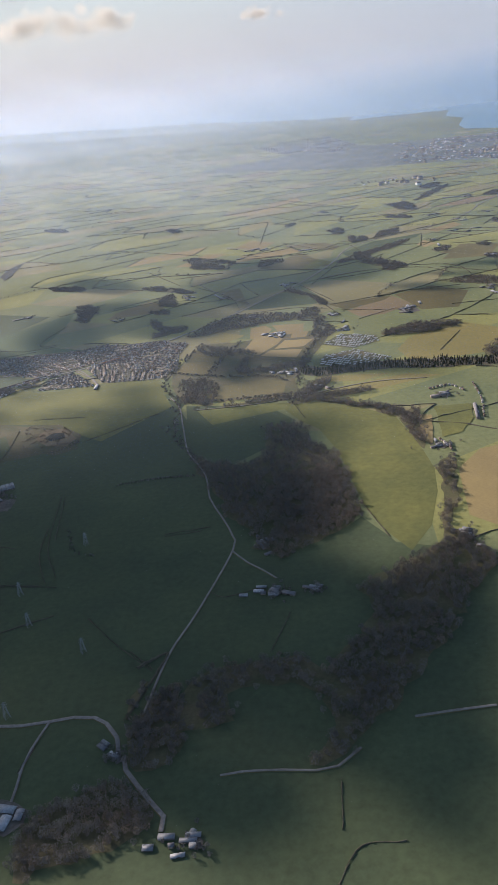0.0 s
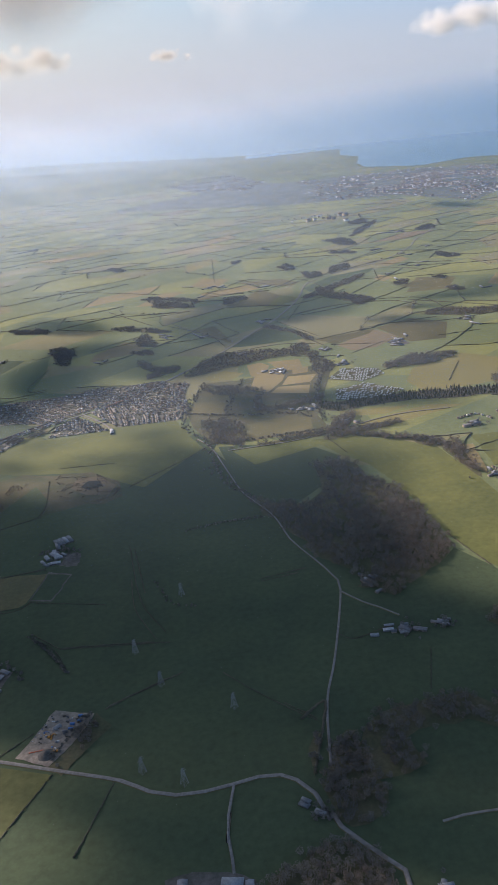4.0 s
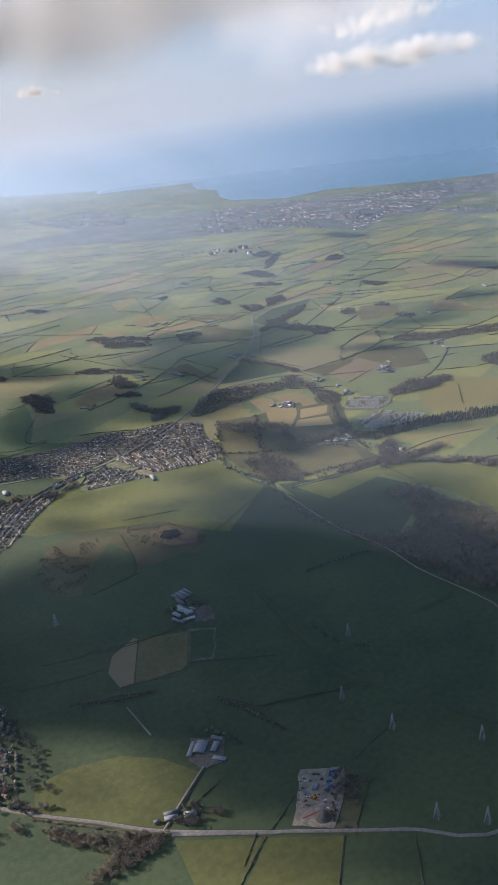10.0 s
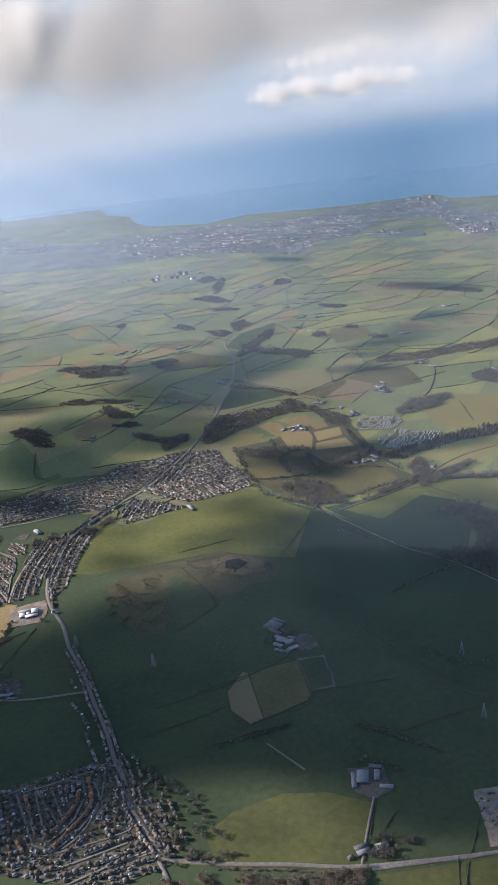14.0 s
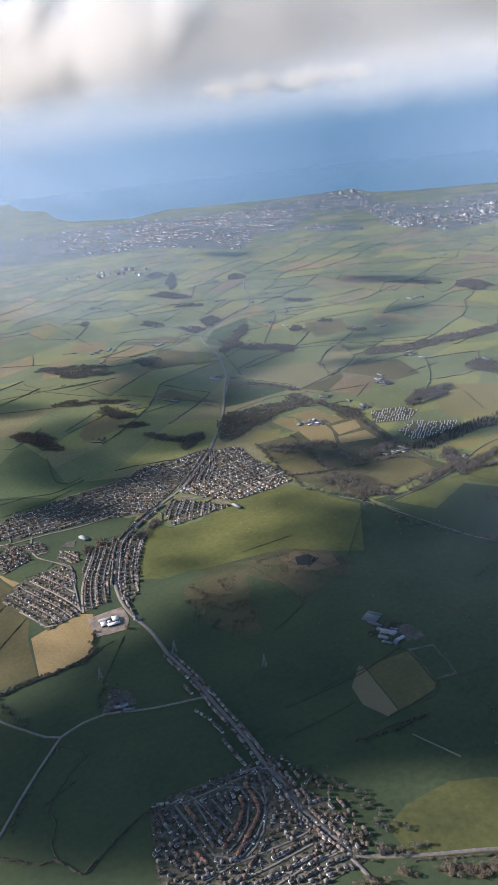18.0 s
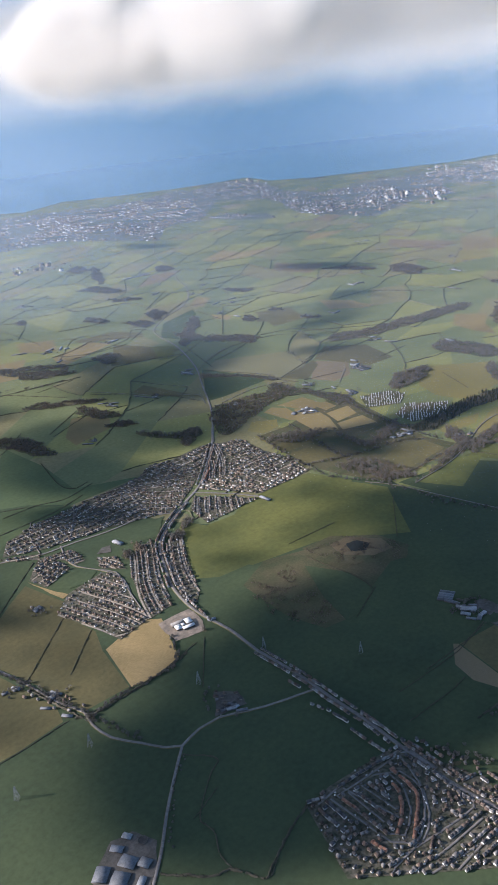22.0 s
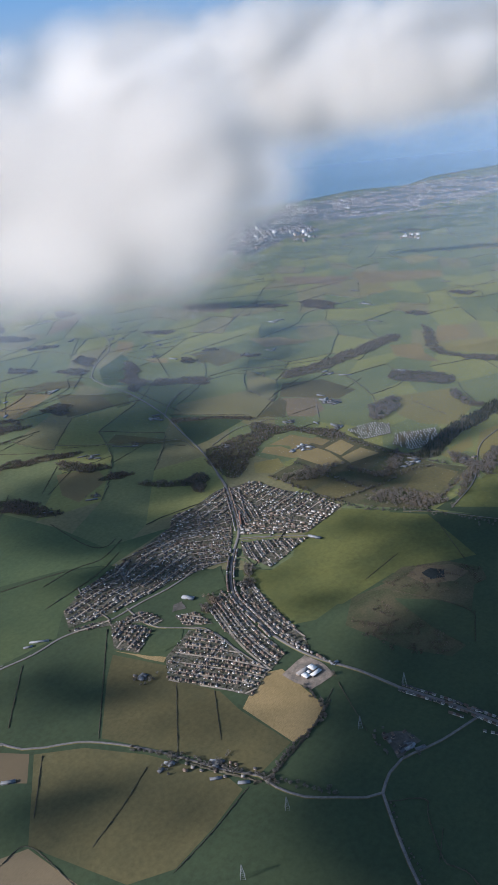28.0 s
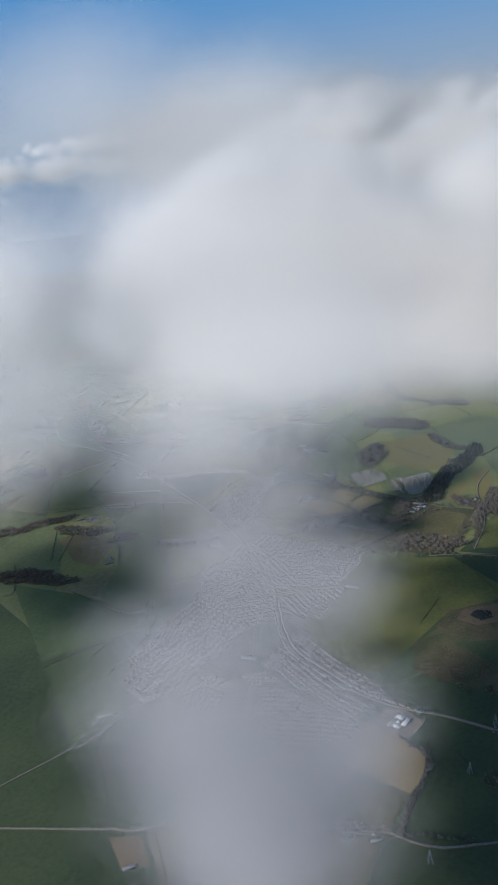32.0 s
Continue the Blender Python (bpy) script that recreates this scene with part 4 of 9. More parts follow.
def shade_disc(x, y, rx, ry, angle):
    """An unseen disc, standing in for a cloud, placed up-sun to shade the land at (x, y)."""
    k = (850 + rng.uniform(0, 120)) / SUN_TO.z
    p = Vector((x, y, 0)) + SUN_TO * k
    m = pose(p.x, p.y, p.z, 0, 0, angle)
    tagged(new("cloud", lens_mesh("cloud", [(m, rx * 1.3, ry * 1.3, 4.0)], SHADE)), "unseen grey disc placed up-sun to shade the farmland", "cloud", kind="stuff")


WHITE_CLOUD = "soft white cumulus cloud with a grey base"
# Centres and widths are set by the camera's view; each bank faces its viewpoint.
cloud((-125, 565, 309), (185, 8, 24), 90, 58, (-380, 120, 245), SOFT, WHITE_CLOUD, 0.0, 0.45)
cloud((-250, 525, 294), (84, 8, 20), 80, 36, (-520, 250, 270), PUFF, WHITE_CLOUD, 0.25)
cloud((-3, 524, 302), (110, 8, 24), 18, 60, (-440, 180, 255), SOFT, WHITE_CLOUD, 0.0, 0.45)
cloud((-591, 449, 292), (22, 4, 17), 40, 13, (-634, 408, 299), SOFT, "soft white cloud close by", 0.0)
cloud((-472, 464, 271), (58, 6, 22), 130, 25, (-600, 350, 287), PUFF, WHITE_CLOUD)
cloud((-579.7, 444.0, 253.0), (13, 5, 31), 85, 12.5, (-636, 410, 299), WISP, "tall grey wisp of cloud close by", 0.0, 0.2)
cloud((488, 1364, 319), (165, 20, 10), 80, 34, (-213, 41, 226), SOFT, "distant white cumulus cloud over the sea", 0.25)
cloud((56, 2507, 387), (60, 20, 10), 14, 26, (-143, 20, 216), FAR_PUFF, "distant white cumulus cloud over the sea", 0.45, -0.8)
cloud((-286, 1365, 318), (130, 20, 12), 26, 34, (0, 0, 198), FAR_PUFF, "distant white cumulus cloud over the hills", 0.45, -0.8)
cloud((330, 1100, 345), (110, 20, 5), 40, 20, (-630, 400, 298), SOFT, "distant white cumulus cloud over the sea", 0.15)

# ---- the plan: lanes, fields, hedges, woods, houses ----
road('lane', 1.51, [(-211.4, 273), (-190.5, 263.8), (-174.3, 256.8), (-150.9, 246.1), (-132.2, 237.5), (-121.9, 229.7), (-113, 225.9), (-103.3, 225.1), (-93.07, 226), (-84.53, 227.2), (-76.77, 226.1), (-72.03, 222.7), (-67.08, 215.3), (-64.55, 203.6), (-63.65, 206.6), (-62, 200.3), (-56.95, 192.8), (-51.63, 185.6), (-47.61, 180.5), (-47.9, 174.9)], 'grey tarmac country lane between fields')
road('lane', 1.51, [(-274.1, 318.6), (-255.4, 304), (-234.5, 290.2), (-213.6, 275.8), (-175.4, 257.1), (-188.5, 262.8)], 'grey tarmac country lane between fields')
road('lane', 0.94, [(-93.07, 226), (-96.58, 213.1), (-98.33, 202.4), (-95.93, 214.1), (-97.62, 205.4), (-97.35, 195.8), (-97.48, 190.8)], 'grey tarmac country lane between fields')
road('lane', 0.94, [(-59.14, 226.1), (-52.95, 258.3), (-43.37, 284.9), (-29.17, 332.6), (-29.84, 346.7), (-35.04, 364.6), (-39.62, 377.6), (-42.82, 388.7), (-46.42, 416.7), (-53.78, 438.5), (-59.72, 456.1), (-65.27, 494.8), (-70.81, 533.4), (-79.04, 554.6)], 'narrow grey lane running past a winter wood')
road('track', 0.94, [(-29.14, 331), (-21.9, 319.8), (-15.49, 312.9), (-9.347, 305)], 'pale farm track leading to stone farm buildings')
road('main_street', 1.89, [(-71.05, 734), (-96.96, 704.6), (-130.9, 673.5), (-155.7, 652), (-179.6, 639.4), (-202.8, 626.2), (-222.4, 611.9), (-232.5, 600.5), (-243.4, 580.7), (-254.7, 559), (-261.1, 534.9), (-262.2, 515.6), (-261.6, 499.6), (-264.8, 474.2), (-264.7, 469.2), (-265, 444.2), (-267.1, 422.5), (-268.4, 398.8), (-271.3, 376.8), (-272.1, 359.3), (-273.7, 359.9), (-274.1, 344.1), (-273.1, 330.6), (-272.2, 321.8), (-274.1, 318.6)], 'grey tarmac main street through the village')
road('main_street', 1.51, [(-274.1, 318.6), (-274.4, 308.1), (-276.5, 299.6)], 'grey tarmac main street through the village')
road('lane', 1.32, [(-266.7, 431), (-291.9, 441.5), (-311, 452.7), (-321.6, 454.1), (-333.7, 451.8)], 'grey tarmac country lane between fields')
road('lane', 1.32, [(-333.7, 451.8), (-339.3, 456.8), (-345.1, 467.8), (-352, 481.2), (-353.2, 495.4), (-351.1, 506), (-355.7, 522.2), (-358.7, 543.5), (-362.8, 565.2), (-367.9, 583.3), (-375.2, 599.9), (-386.3, 612.7), (-392.7, 622.4), (-395.5, 636.3)], 'grey tarmac country lane between fields')
road('lane', 1.32, [(-333.7, 451.8), (-342.3, 444.6), (-351.4, 436.6), (-362, 426.9), (-375.6, 413.2), (-388.1, 402.7)], 'grey tarmac country lane between fields')
road('village_road', 1.51, [(-353.6, 686.2), (-334, 678.8), (-313.7, 675.8), (-297.8, 667.2), (-284.4, 660.4), (-262, 656.2), (-240, 650.4), (-213.2, 647), (-199.2, 637.9), (-192.4, 632)], 'grey tarmac road through the village')
road('estate_road', 1.13, [(-271.2, 660.3), (-277.9, 642.5), (-278.9, 627.8), (-271.7, 611.4), (-268, 596.9), (-271.4, 581.9), (-280.4, 563.6), (-284.7, 555)], 'pale tarmac road curving through the housing estate')
road('village_road', 1.13, [(-165.7, 647.6), (-158.2, 636.7), (-150.1, 622.2), (-141, 601.3)], 'grey tarmac road through the village')
road('estate_road', 1.13, [(-231.6, 706.5), (-246.2, 684.2), (-260.3, 665.1)], 'pale tarmac road curving through the housing estate')
road('estate_road', 1.13, [(-202.4, 660.3), (-192.8, 688.7), (-170.1, 679.7), (-143.2, 699.1), (-130.6, 681.6)], 'pale tarmac road curving through the housing estate')
road('estate_road', 0.94, [(-278.9, 578.6), (-288.4, 579.8), (-302.3, 579.4)], 'pale tarmac road curving through the housing estate')
road('main_road', 1.70, [(-92.77, 707.8), (-68.59, 736.4), (-35.79, 777.7), (-1.612, 829.3), (30.23, 875.7), (54.99, 920.9), (79.65, 975.7), (97.43, 1033), (116.4, 1067), (163.1, 1104), (211, 1129), (259.8, 1171), (306.2, 1234), (334.9, 1291), (395.9, 1383), (451.9, 1497), (498.4, 1573), (593.6, 1699)], 'pale grey main road running to the coast')
road('lane', 1.13, [(34.42, 213.4), (46.95, 214.6), (62.27, 215.5)], 'grey tarmac country lane between fields')
road('track', 0.94, [(-30.84, 194.7), (-23.62, 195.5), (-11.01, 194.9), (-0.3432, 193.5), (6.889, 194.6), (14.91, 201.6)], 'pale farm track beside a wooded valley')
road('farm_drive', 0.94, [(-213.4, 276.2), (-204, 286.6), (-191.3, 299.9)], 'pale gravel drive up to a farm')
road('track', 0.75, [(-211.9, 349.5), (-206.2, 326.9)], 'pale farm track across a green field')
road('estate_road', 0.94, [(-272.1, 359.3), (-270, 376.6), (-279.9, 378.7), (-296.6, 382.8), (-318.1, 383.8)], 'grey tarmac estate road')
road('estate_road', 0.94, [(-291.7, 377), (-282.8, 369.8), (-284.9, 356.4), (-292.4, 348.2), (-305.7, 342.3), (-312.9, 351.1)], 'grey tarmac estate road')
road('estate_road', 0.94, [(-312.6, 382), (-312.9, 351.1)], 'grey tarmac estate road')
road('estate_road', 0.94, [(-305, 381.7), (-301.9, 355.8)], 'grey tarmac estate road')
road('estate_road', 0.94, [(-313.9, 332.1), (-291, 326), (-272.2, 321.8)], 'grey tarmac estate road')
road('estate_road', 0.94, [(-313.7, 344.1), (-294.6, 339.7), (-278.7, 337.1), (-273.6, 341.7)], 'grey tarmac estate road')
road('estate_road', 0.94, [(-267.3, 371.1), (-274.4, 375.8)], 'grey tarmac estate road')
road('lane', 0.75, [(-34.1, 786.3), (-21.24, 813.6), (-37.16, 836.4), (-54.87, 872.6), (-78.09, 928.1)], 'thin farm lane between fields')
road('lane', 0.75, [(18.01, 867.4), (64, 897), (100.6, 909.8)], 'thin farm lane between fields')
road('lane', 0.94, [(-22.5, 774.8), (23.46, 777), (53.3, 762.6)], 'thin farm lane between fields')
road('farm_drive', 0.75, [(77.99, 714.3), (114.5, 738.1)], 'pale gravel drive up to a farm')
road('lane', 0.94, [(-60.17, 523.8), (-6.977, 525.3), (61.07, 544.3), (104.6, 542.5)], 'lane shaded by bare trees')
road('lane', 0.94, [(-350.4, 687.4), (-361.4, 691.9), (-381.3, 702.2), (-430.0, 727.0)], 'grey tarmac country lane')
road('lane', 1.2, [(-395.6, 633.9), (-400.8, 648.1), (-408.2, 669.6), (-424.0, 716.0), (-437.0, 760.0)], 'grey tarmac country lane')
# The dark grass of the near fields carries cloud shade in its colour.
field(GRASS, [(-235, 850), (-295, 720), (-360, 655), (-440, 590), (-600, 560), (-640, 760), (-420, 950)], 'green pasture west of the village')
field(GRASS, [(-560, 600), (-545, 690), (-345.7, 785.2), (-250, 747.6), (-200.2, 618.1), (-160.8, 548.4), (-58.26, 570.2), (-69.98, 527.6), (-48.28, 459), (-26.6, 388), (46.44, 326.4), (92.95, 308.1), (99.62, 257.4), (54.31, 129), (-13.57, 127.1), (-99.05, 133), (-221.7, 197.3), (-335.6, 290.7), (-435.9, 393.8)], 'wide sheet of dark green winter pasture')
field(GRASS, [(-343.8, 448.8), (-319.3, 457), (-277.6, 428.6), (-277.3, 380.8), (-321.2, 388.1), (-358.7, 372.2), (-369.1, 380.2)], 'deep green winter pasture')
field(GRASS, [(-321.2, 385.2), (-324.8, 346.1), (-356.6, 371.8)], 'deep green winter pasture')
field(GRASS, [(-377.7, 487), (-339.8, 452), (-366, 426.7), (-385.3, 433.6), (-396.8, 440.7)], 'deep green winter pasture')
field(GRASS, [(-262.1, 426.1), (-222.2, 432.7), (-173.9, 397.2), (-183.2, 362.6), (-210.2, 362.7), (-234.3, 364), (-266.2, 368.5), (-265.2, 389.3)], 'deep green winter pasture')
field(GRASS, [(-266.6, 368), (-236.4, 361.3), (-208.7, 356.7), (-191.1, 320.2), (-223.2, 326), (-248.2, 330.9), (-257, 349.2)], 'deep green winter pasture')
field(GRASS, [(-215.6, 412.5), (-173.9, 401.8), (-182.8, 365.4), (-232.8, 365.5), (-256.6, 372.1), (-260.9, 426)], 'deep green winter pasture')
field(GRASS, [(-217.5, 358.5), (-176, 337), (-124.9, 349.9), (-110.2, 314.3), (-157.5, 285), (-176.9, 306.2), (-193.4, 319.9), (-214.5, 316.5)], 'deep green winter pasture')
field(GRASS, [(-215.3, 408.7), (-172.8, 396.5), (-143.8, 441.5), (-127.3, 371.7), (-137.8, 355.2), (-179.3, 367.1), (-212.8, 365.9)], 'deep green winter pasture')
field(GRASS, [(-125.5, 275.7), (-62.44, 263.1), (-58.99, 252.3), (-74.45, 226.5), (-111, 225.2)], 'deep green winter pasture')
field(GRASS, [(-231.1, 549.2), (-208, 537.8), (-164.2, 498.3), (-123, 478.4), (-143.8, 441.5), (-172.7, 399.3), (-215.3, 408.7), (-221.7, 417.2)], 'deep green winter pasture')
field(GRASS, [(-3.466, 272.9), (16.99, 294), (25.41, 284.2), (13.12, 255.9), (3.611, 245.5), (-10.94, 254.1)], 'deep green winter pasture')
field(MIDGRASS, [(-294.9, 756), (-256.9, 734.6), (-232.5, 708.4), (-295.7, 694.4), (-315.3, 679.1), (-351, 689.2)], 'deep green winter pasture')
field(MIDGRASS, [(-209.3, 857.8), (-208.1, 791.6), (-216.3, 732), (-171.6, 705.9), (-232.5, 708.4), (-254.1, 737.6), (-289.8, 762)], 'deep green winter pasture')
field(GRASS, [(-49.76, 202.6), (0.02989, 198.4), (6.842, 194.1), (-30.87, 195.4), (-47.76, 182), (-60.19, 196.6)], 'deep green winter pasture')
field(STRAW, [(-289.5, 548), (-279, 538), (-287.9, 518.4), (-294.8, 502.6), (-311.9, 499.6), (-324.9, 503.3), (-316, 539.5), (-307.2, 541.8)], 'rough straw-coloured field beside the new houses')
field(OLIVE, [(-312.3, 634.7), (-305.6, 597.2), (-314, 586.4), (-310.4, 558), (-317.7, 540), (-325.5, 504.5), (-350.2, 506.6), (-356.6, 545.2), (-367.6, 591.4), (-329.6, 623)], 'olive rough pasture below the estate')
field(GRASS, [(-355.4, 684), (-315.8, 673.6), (-293.9, 656.4), (-330.2, 624.2), (-367.5, 593), (-379.2, 612), (-391, 624.3), (-393.8, 638.3)], 'green pasture beside the village road')
field(OLIVE, [(-392.4, 614.3), (-376.7, 594.3), (-365.5, 562.9), (-358.3, 520.3), (-361.4, 508.6), (-385, 507.5), (-410.4, 509.2), (-425.9, 521.9), (-432.8, 573.3)], 'olive winter pasture')
field(GRASS, [(-360.1, 506.3), (-353.7, 480.3), (-337.1, 450.7), (-369.9, 421.2), (-415.4, 502.9), (-410.3, 506.3)], 'dark green pasture')
field(GRASS, [(-350.1, 498.9), (-334.2, 500.9), (-307.8, 500.3), (-273.3, 504.8), (-271.5, 473.9), (-271.6, 433.6), (-309.6, 453.9), (-331.9, 452.1), (-350.6, 482)], 'green pasture behind the school')
field(BROWN, [(-443.4, 579.4), (-433.6, 572.4), (-435.9, 539.9), (-452.1, 569)], 'brown ploughed field')
field(BROWN, [(-399.9, 631.1), (-393.3, 616.7), (-407.5, 602.4), (-413.9, 614.4)], 'brown ploughed field')
field(LIME, [(-192.2, 600.4), (-142.9, 590.9), (-91.51, 599.7), (-81.91, 564.1), (-144.6, 539.5), (-200.1, 538.7), (-229.9, 544.2), (-244.7, 559.1), (-227.7, 595), (-199, 619)], 'bright yellow-green pasture beside the village')
field(SCRUB, [(-200.2, 535.8), (-172.4, 522.6), (-153.7, 473.7), (-213.3, 455.9), (-228.4, 460), (-233, 484.5), (-227.5, 525.6)], 'brown scrubby rough ground')
field(GRASS, [(-233.4, 542.2), (-229.8, 525.2), (-235.4, 483.4), (-230.7, 459.1), (-223.2, 436.2), (-257.7, 425), (-266.8, 451.3), (-266.3, 502.6), (-262, 526.1)], 'deep green pasture by the main street')
field(BROWN, [(-210.6, 390.8), (-197.7, 400.7), (-196.1, 398.6), (-205.8, 363.8), (-211.7, 364.4), (-214.9, 378)], 'brown bare strip of field')
field(OLIVE, [(-195.4, 398.2), (-170.9, 393), (-179.5, 367.2), (-182.7, 364.4), (-205, 363.7)], 'olive pasture')
# A patch of sun on plain grass, painted as a yellower field.
field(SUN_PATCH, [(-256.7, 306.2), (-254.5, 320.1), (-241.2, 323.4), (-220.3, 321.1), (-205, 311.7), (-193.7, 298), (-204.3, 286.8), (-213.9, 277.4), (-234.1, 291.1)], 'pasture beside the road coloured yellow-green as if sunlit')
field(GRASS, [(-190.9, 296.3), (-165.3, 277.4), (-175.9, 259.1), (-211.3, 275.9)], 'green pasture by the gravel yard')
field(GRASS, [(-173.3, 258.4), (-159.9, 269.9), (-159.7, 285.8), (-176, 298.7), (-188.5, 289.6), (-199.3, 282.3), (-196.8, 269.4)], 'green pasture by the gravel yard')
field(SUN_PATCH, [(-211.2, 270.1), (-182.4, 258), (-196, 242.7), (-208.2, 228.3)], 'pasture coloured yellow-green as if sunlit')
field(SUN_PATCH, [(-180.8, 257.1), (-156.5, 246.4), (-174.2, 217.1), (-206.4, 227.5), (-195.1, 241.6)], 'pasture coloured yellow-green as if sunlit')
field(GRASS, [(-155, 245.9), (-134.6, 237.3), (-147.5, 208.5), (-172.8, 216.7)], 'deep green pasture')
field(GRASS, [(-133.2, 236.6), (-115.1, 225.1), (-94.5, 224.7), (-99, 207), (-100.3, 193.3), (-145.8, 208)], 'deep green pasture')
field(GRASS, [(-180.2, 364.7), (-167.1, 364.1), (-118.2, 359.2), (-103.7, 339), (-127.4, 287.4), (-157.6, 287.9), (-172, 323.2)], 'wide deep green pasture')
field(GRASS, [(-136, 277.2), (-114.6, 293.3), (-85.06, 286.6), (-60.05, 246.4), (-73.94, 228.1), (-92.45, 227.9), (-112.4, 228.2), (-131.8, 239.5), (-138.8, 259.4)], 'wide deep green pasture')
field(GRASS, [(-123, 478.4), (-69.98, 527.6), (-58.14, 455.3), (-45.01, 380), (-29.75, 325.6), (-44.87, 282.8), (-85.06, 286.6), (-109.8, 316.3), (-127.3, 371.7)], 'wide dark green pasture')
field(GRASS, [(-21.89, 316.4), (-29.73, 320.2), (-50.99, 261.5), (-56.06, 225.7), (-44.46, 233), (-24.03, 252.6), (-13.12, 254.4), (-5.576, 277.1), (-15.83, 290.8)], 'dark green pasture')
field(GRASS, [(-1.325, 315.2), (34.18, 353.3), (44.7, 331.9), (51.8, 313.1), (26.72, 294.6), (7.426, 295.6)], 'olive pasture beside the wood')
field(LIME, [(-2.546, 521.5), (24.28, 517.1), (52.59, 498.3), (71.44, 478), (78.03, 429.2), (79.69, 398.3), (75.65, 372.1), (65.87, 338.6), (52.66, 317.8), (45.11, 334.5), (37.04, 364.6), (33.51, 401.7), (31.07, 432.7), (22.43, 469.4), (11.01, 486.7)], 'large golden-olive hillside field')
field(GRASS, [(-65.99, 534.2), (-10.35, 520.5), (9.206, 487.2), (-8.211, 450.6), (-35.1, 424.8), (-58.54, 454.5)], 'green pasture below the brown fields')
field(TAN, [(91.82, 395.5), (109, 417.6), (119.9, 420.4), (95.45, 332.9), (85.29, 344.8)], 'tan stubble field')
field(TAN, [(-45.47, 575.8), (-17.79, 580), (4.033, 570.5), (1.716, 531.4), (-47.42, 540.1)], 'tan stubble field')
field(GRASS, [(80.03, 296.6), (85.65, 297.8), (77.37, 268.2), (69.35, 273.3)], 'dark green pasture')
field(GRASS, [(38.07, 233), (72.53, 250.8), (63.38, 218.1), (34.82, 215.5), (28.81, 219.6)], 'dark green pasture')
field(GRASS, [(-23.86, 229), (-1.746, 227.7), (2.014, 212), (-3.423, 201.2), (-23.67, 202.2), (-29.59, 215.7)], 'green river meadow ringed by wood')
field(GRASS, [(9.105, 190.4), (32.86, 182.4), (48, 163), (44.28, 149.7), (8.707, 152.7), (6.425, 170.7)], 'golden-olive pasture')
field(GRASS, [(14.46, 198), (34.18, 212.1), (62.05, 213.3), (49.02, 166.7), (33.2, 184.1)], 'dark green pasture')
field(GRASS, [(-28.88, 188.8), (6.496, 190.7), (5.455, 170.8), (2.689, 153.2), (-39.01, 156.8), (-31.86, 174.3)], 'dark green pasture')
field(GRASS, [(-91.15, 223.5), (-73.97, 223.7), (-65.39, 209.3), (-63.16, 198.1), (-77.52, 191.1), (-90.84, 186.2), (-96.02, 195.7), (-96.62, 209)], 'dark green pasture')
field(GOLD, [(160.5, 669), (200.4, 625.8), (178, 612.4), (162.8, 586.3), (144.8, 583.3), (100.7, 584.8), (95.57, 613.6), (110.1, 643.2), (128.1, 656.2)], 'golden pale winter field')
field(TAN, [(444.7, 735.2), (459.6, 706.8), (417.5, 680), (390.5, 675.5), (366.5, 709.4)], 'tan stubble field')
field(GOLD, [(361.9, 706.1), (409.1, 641.3), (341.6, 619.4), (332.6, 676.4)], 'golden pale winter field')
field(TAN, [(339.1, 757.4), (357.9, 723.3), (318.8, 701.8), (288.2, 669.7), (288, 697.6), (298.9, 731.5)], 'tan stubble field')
field(TAN, [(28.31, 717.5), (25.37, 678.9), (15.33, 670.4), (4.888, 691.3), (2.095, 710.9), (-0.7547, 722.9)], 'tan stubble field')
field(TAN, [(-6.982, 723.9), (-0.6506, 710.5), (-10.42, 679.4), (-20.72, 685.1), (-20.04, 720.5)], 'tan stubble field')
field(GOLD, [(-42.12, 713.4), (-25.59, 698.1), (-37.84, 684.6), (-54.53, 684.7), (-60.47, 700.1)], 'golden pale winter field')
field(TAN, [(18.72, 677), (19.75, 658.2), (7.081, 654.4), (3.492, 675.6)], 'tan stubble field')
field(TAN, [(8.308, 651.1), (17.56, 637.2), (7.492, 631.1), (-2.483, 639.8)], 'tan stubble field')
field(TAN, [(-8.636, 674.6), (-1.56, 655.5), (-15.71, 643.4), (-24.55, 653.1)], 'tan stubble field')
field(OLIVE, [(-38.54, 683), (-34.41, 658.7), (-48.36, 646.4), (-61.95, 668.7)], 'olive winter pasture')
field(BROWN, [(7.492, 631.1), (15.12, 603.3), (1.727, 597.3), (-20.04, 601.7), (-12, 626.8)], 'brown ploughed field')
field(TAN, [(-58.83, 639.4), (-54.31, 598.9), (-69.2, 599.9), (-75.56, 615.7), (-72.42, 632.9)], 'tan stubble field')
field(TAN, [(-13.36, 584.4), (2.821, 548.7), (-8.014, 539.8), (-42.9, 534.9), (-47.05, 558.6), (-41.06, 577)], 'tan stubble field')
field(GOLD, [(46.42, 565.8), (80.83, 559.9), (59.12, 549.6), (27.17, 557), (30.24, 569.7)], 'golden pale winter field')
field(GOLD, [(92.72, 555.2), (115.4, 546), (36.96, 520.6), (36.24, 539.6)], 'golden pale winter field')
field(LIME, [(-10.26, 527.8), (7.817, 511.1), (-45.77, 493.8), (-57.65, 522.6)], 'bright green pasture')
field(BROWN, [(119.3, 783.1), (132.2, 748.1), (101.9, 721), (79.03, 721.4), (70.72, 746.4)], 'brown ploughed field')
field(OLIVE, [(57.49, 775.7), (120, 787.1), (109.6, 771.4), (69.78, 749.2)], 'olive winter pasture')
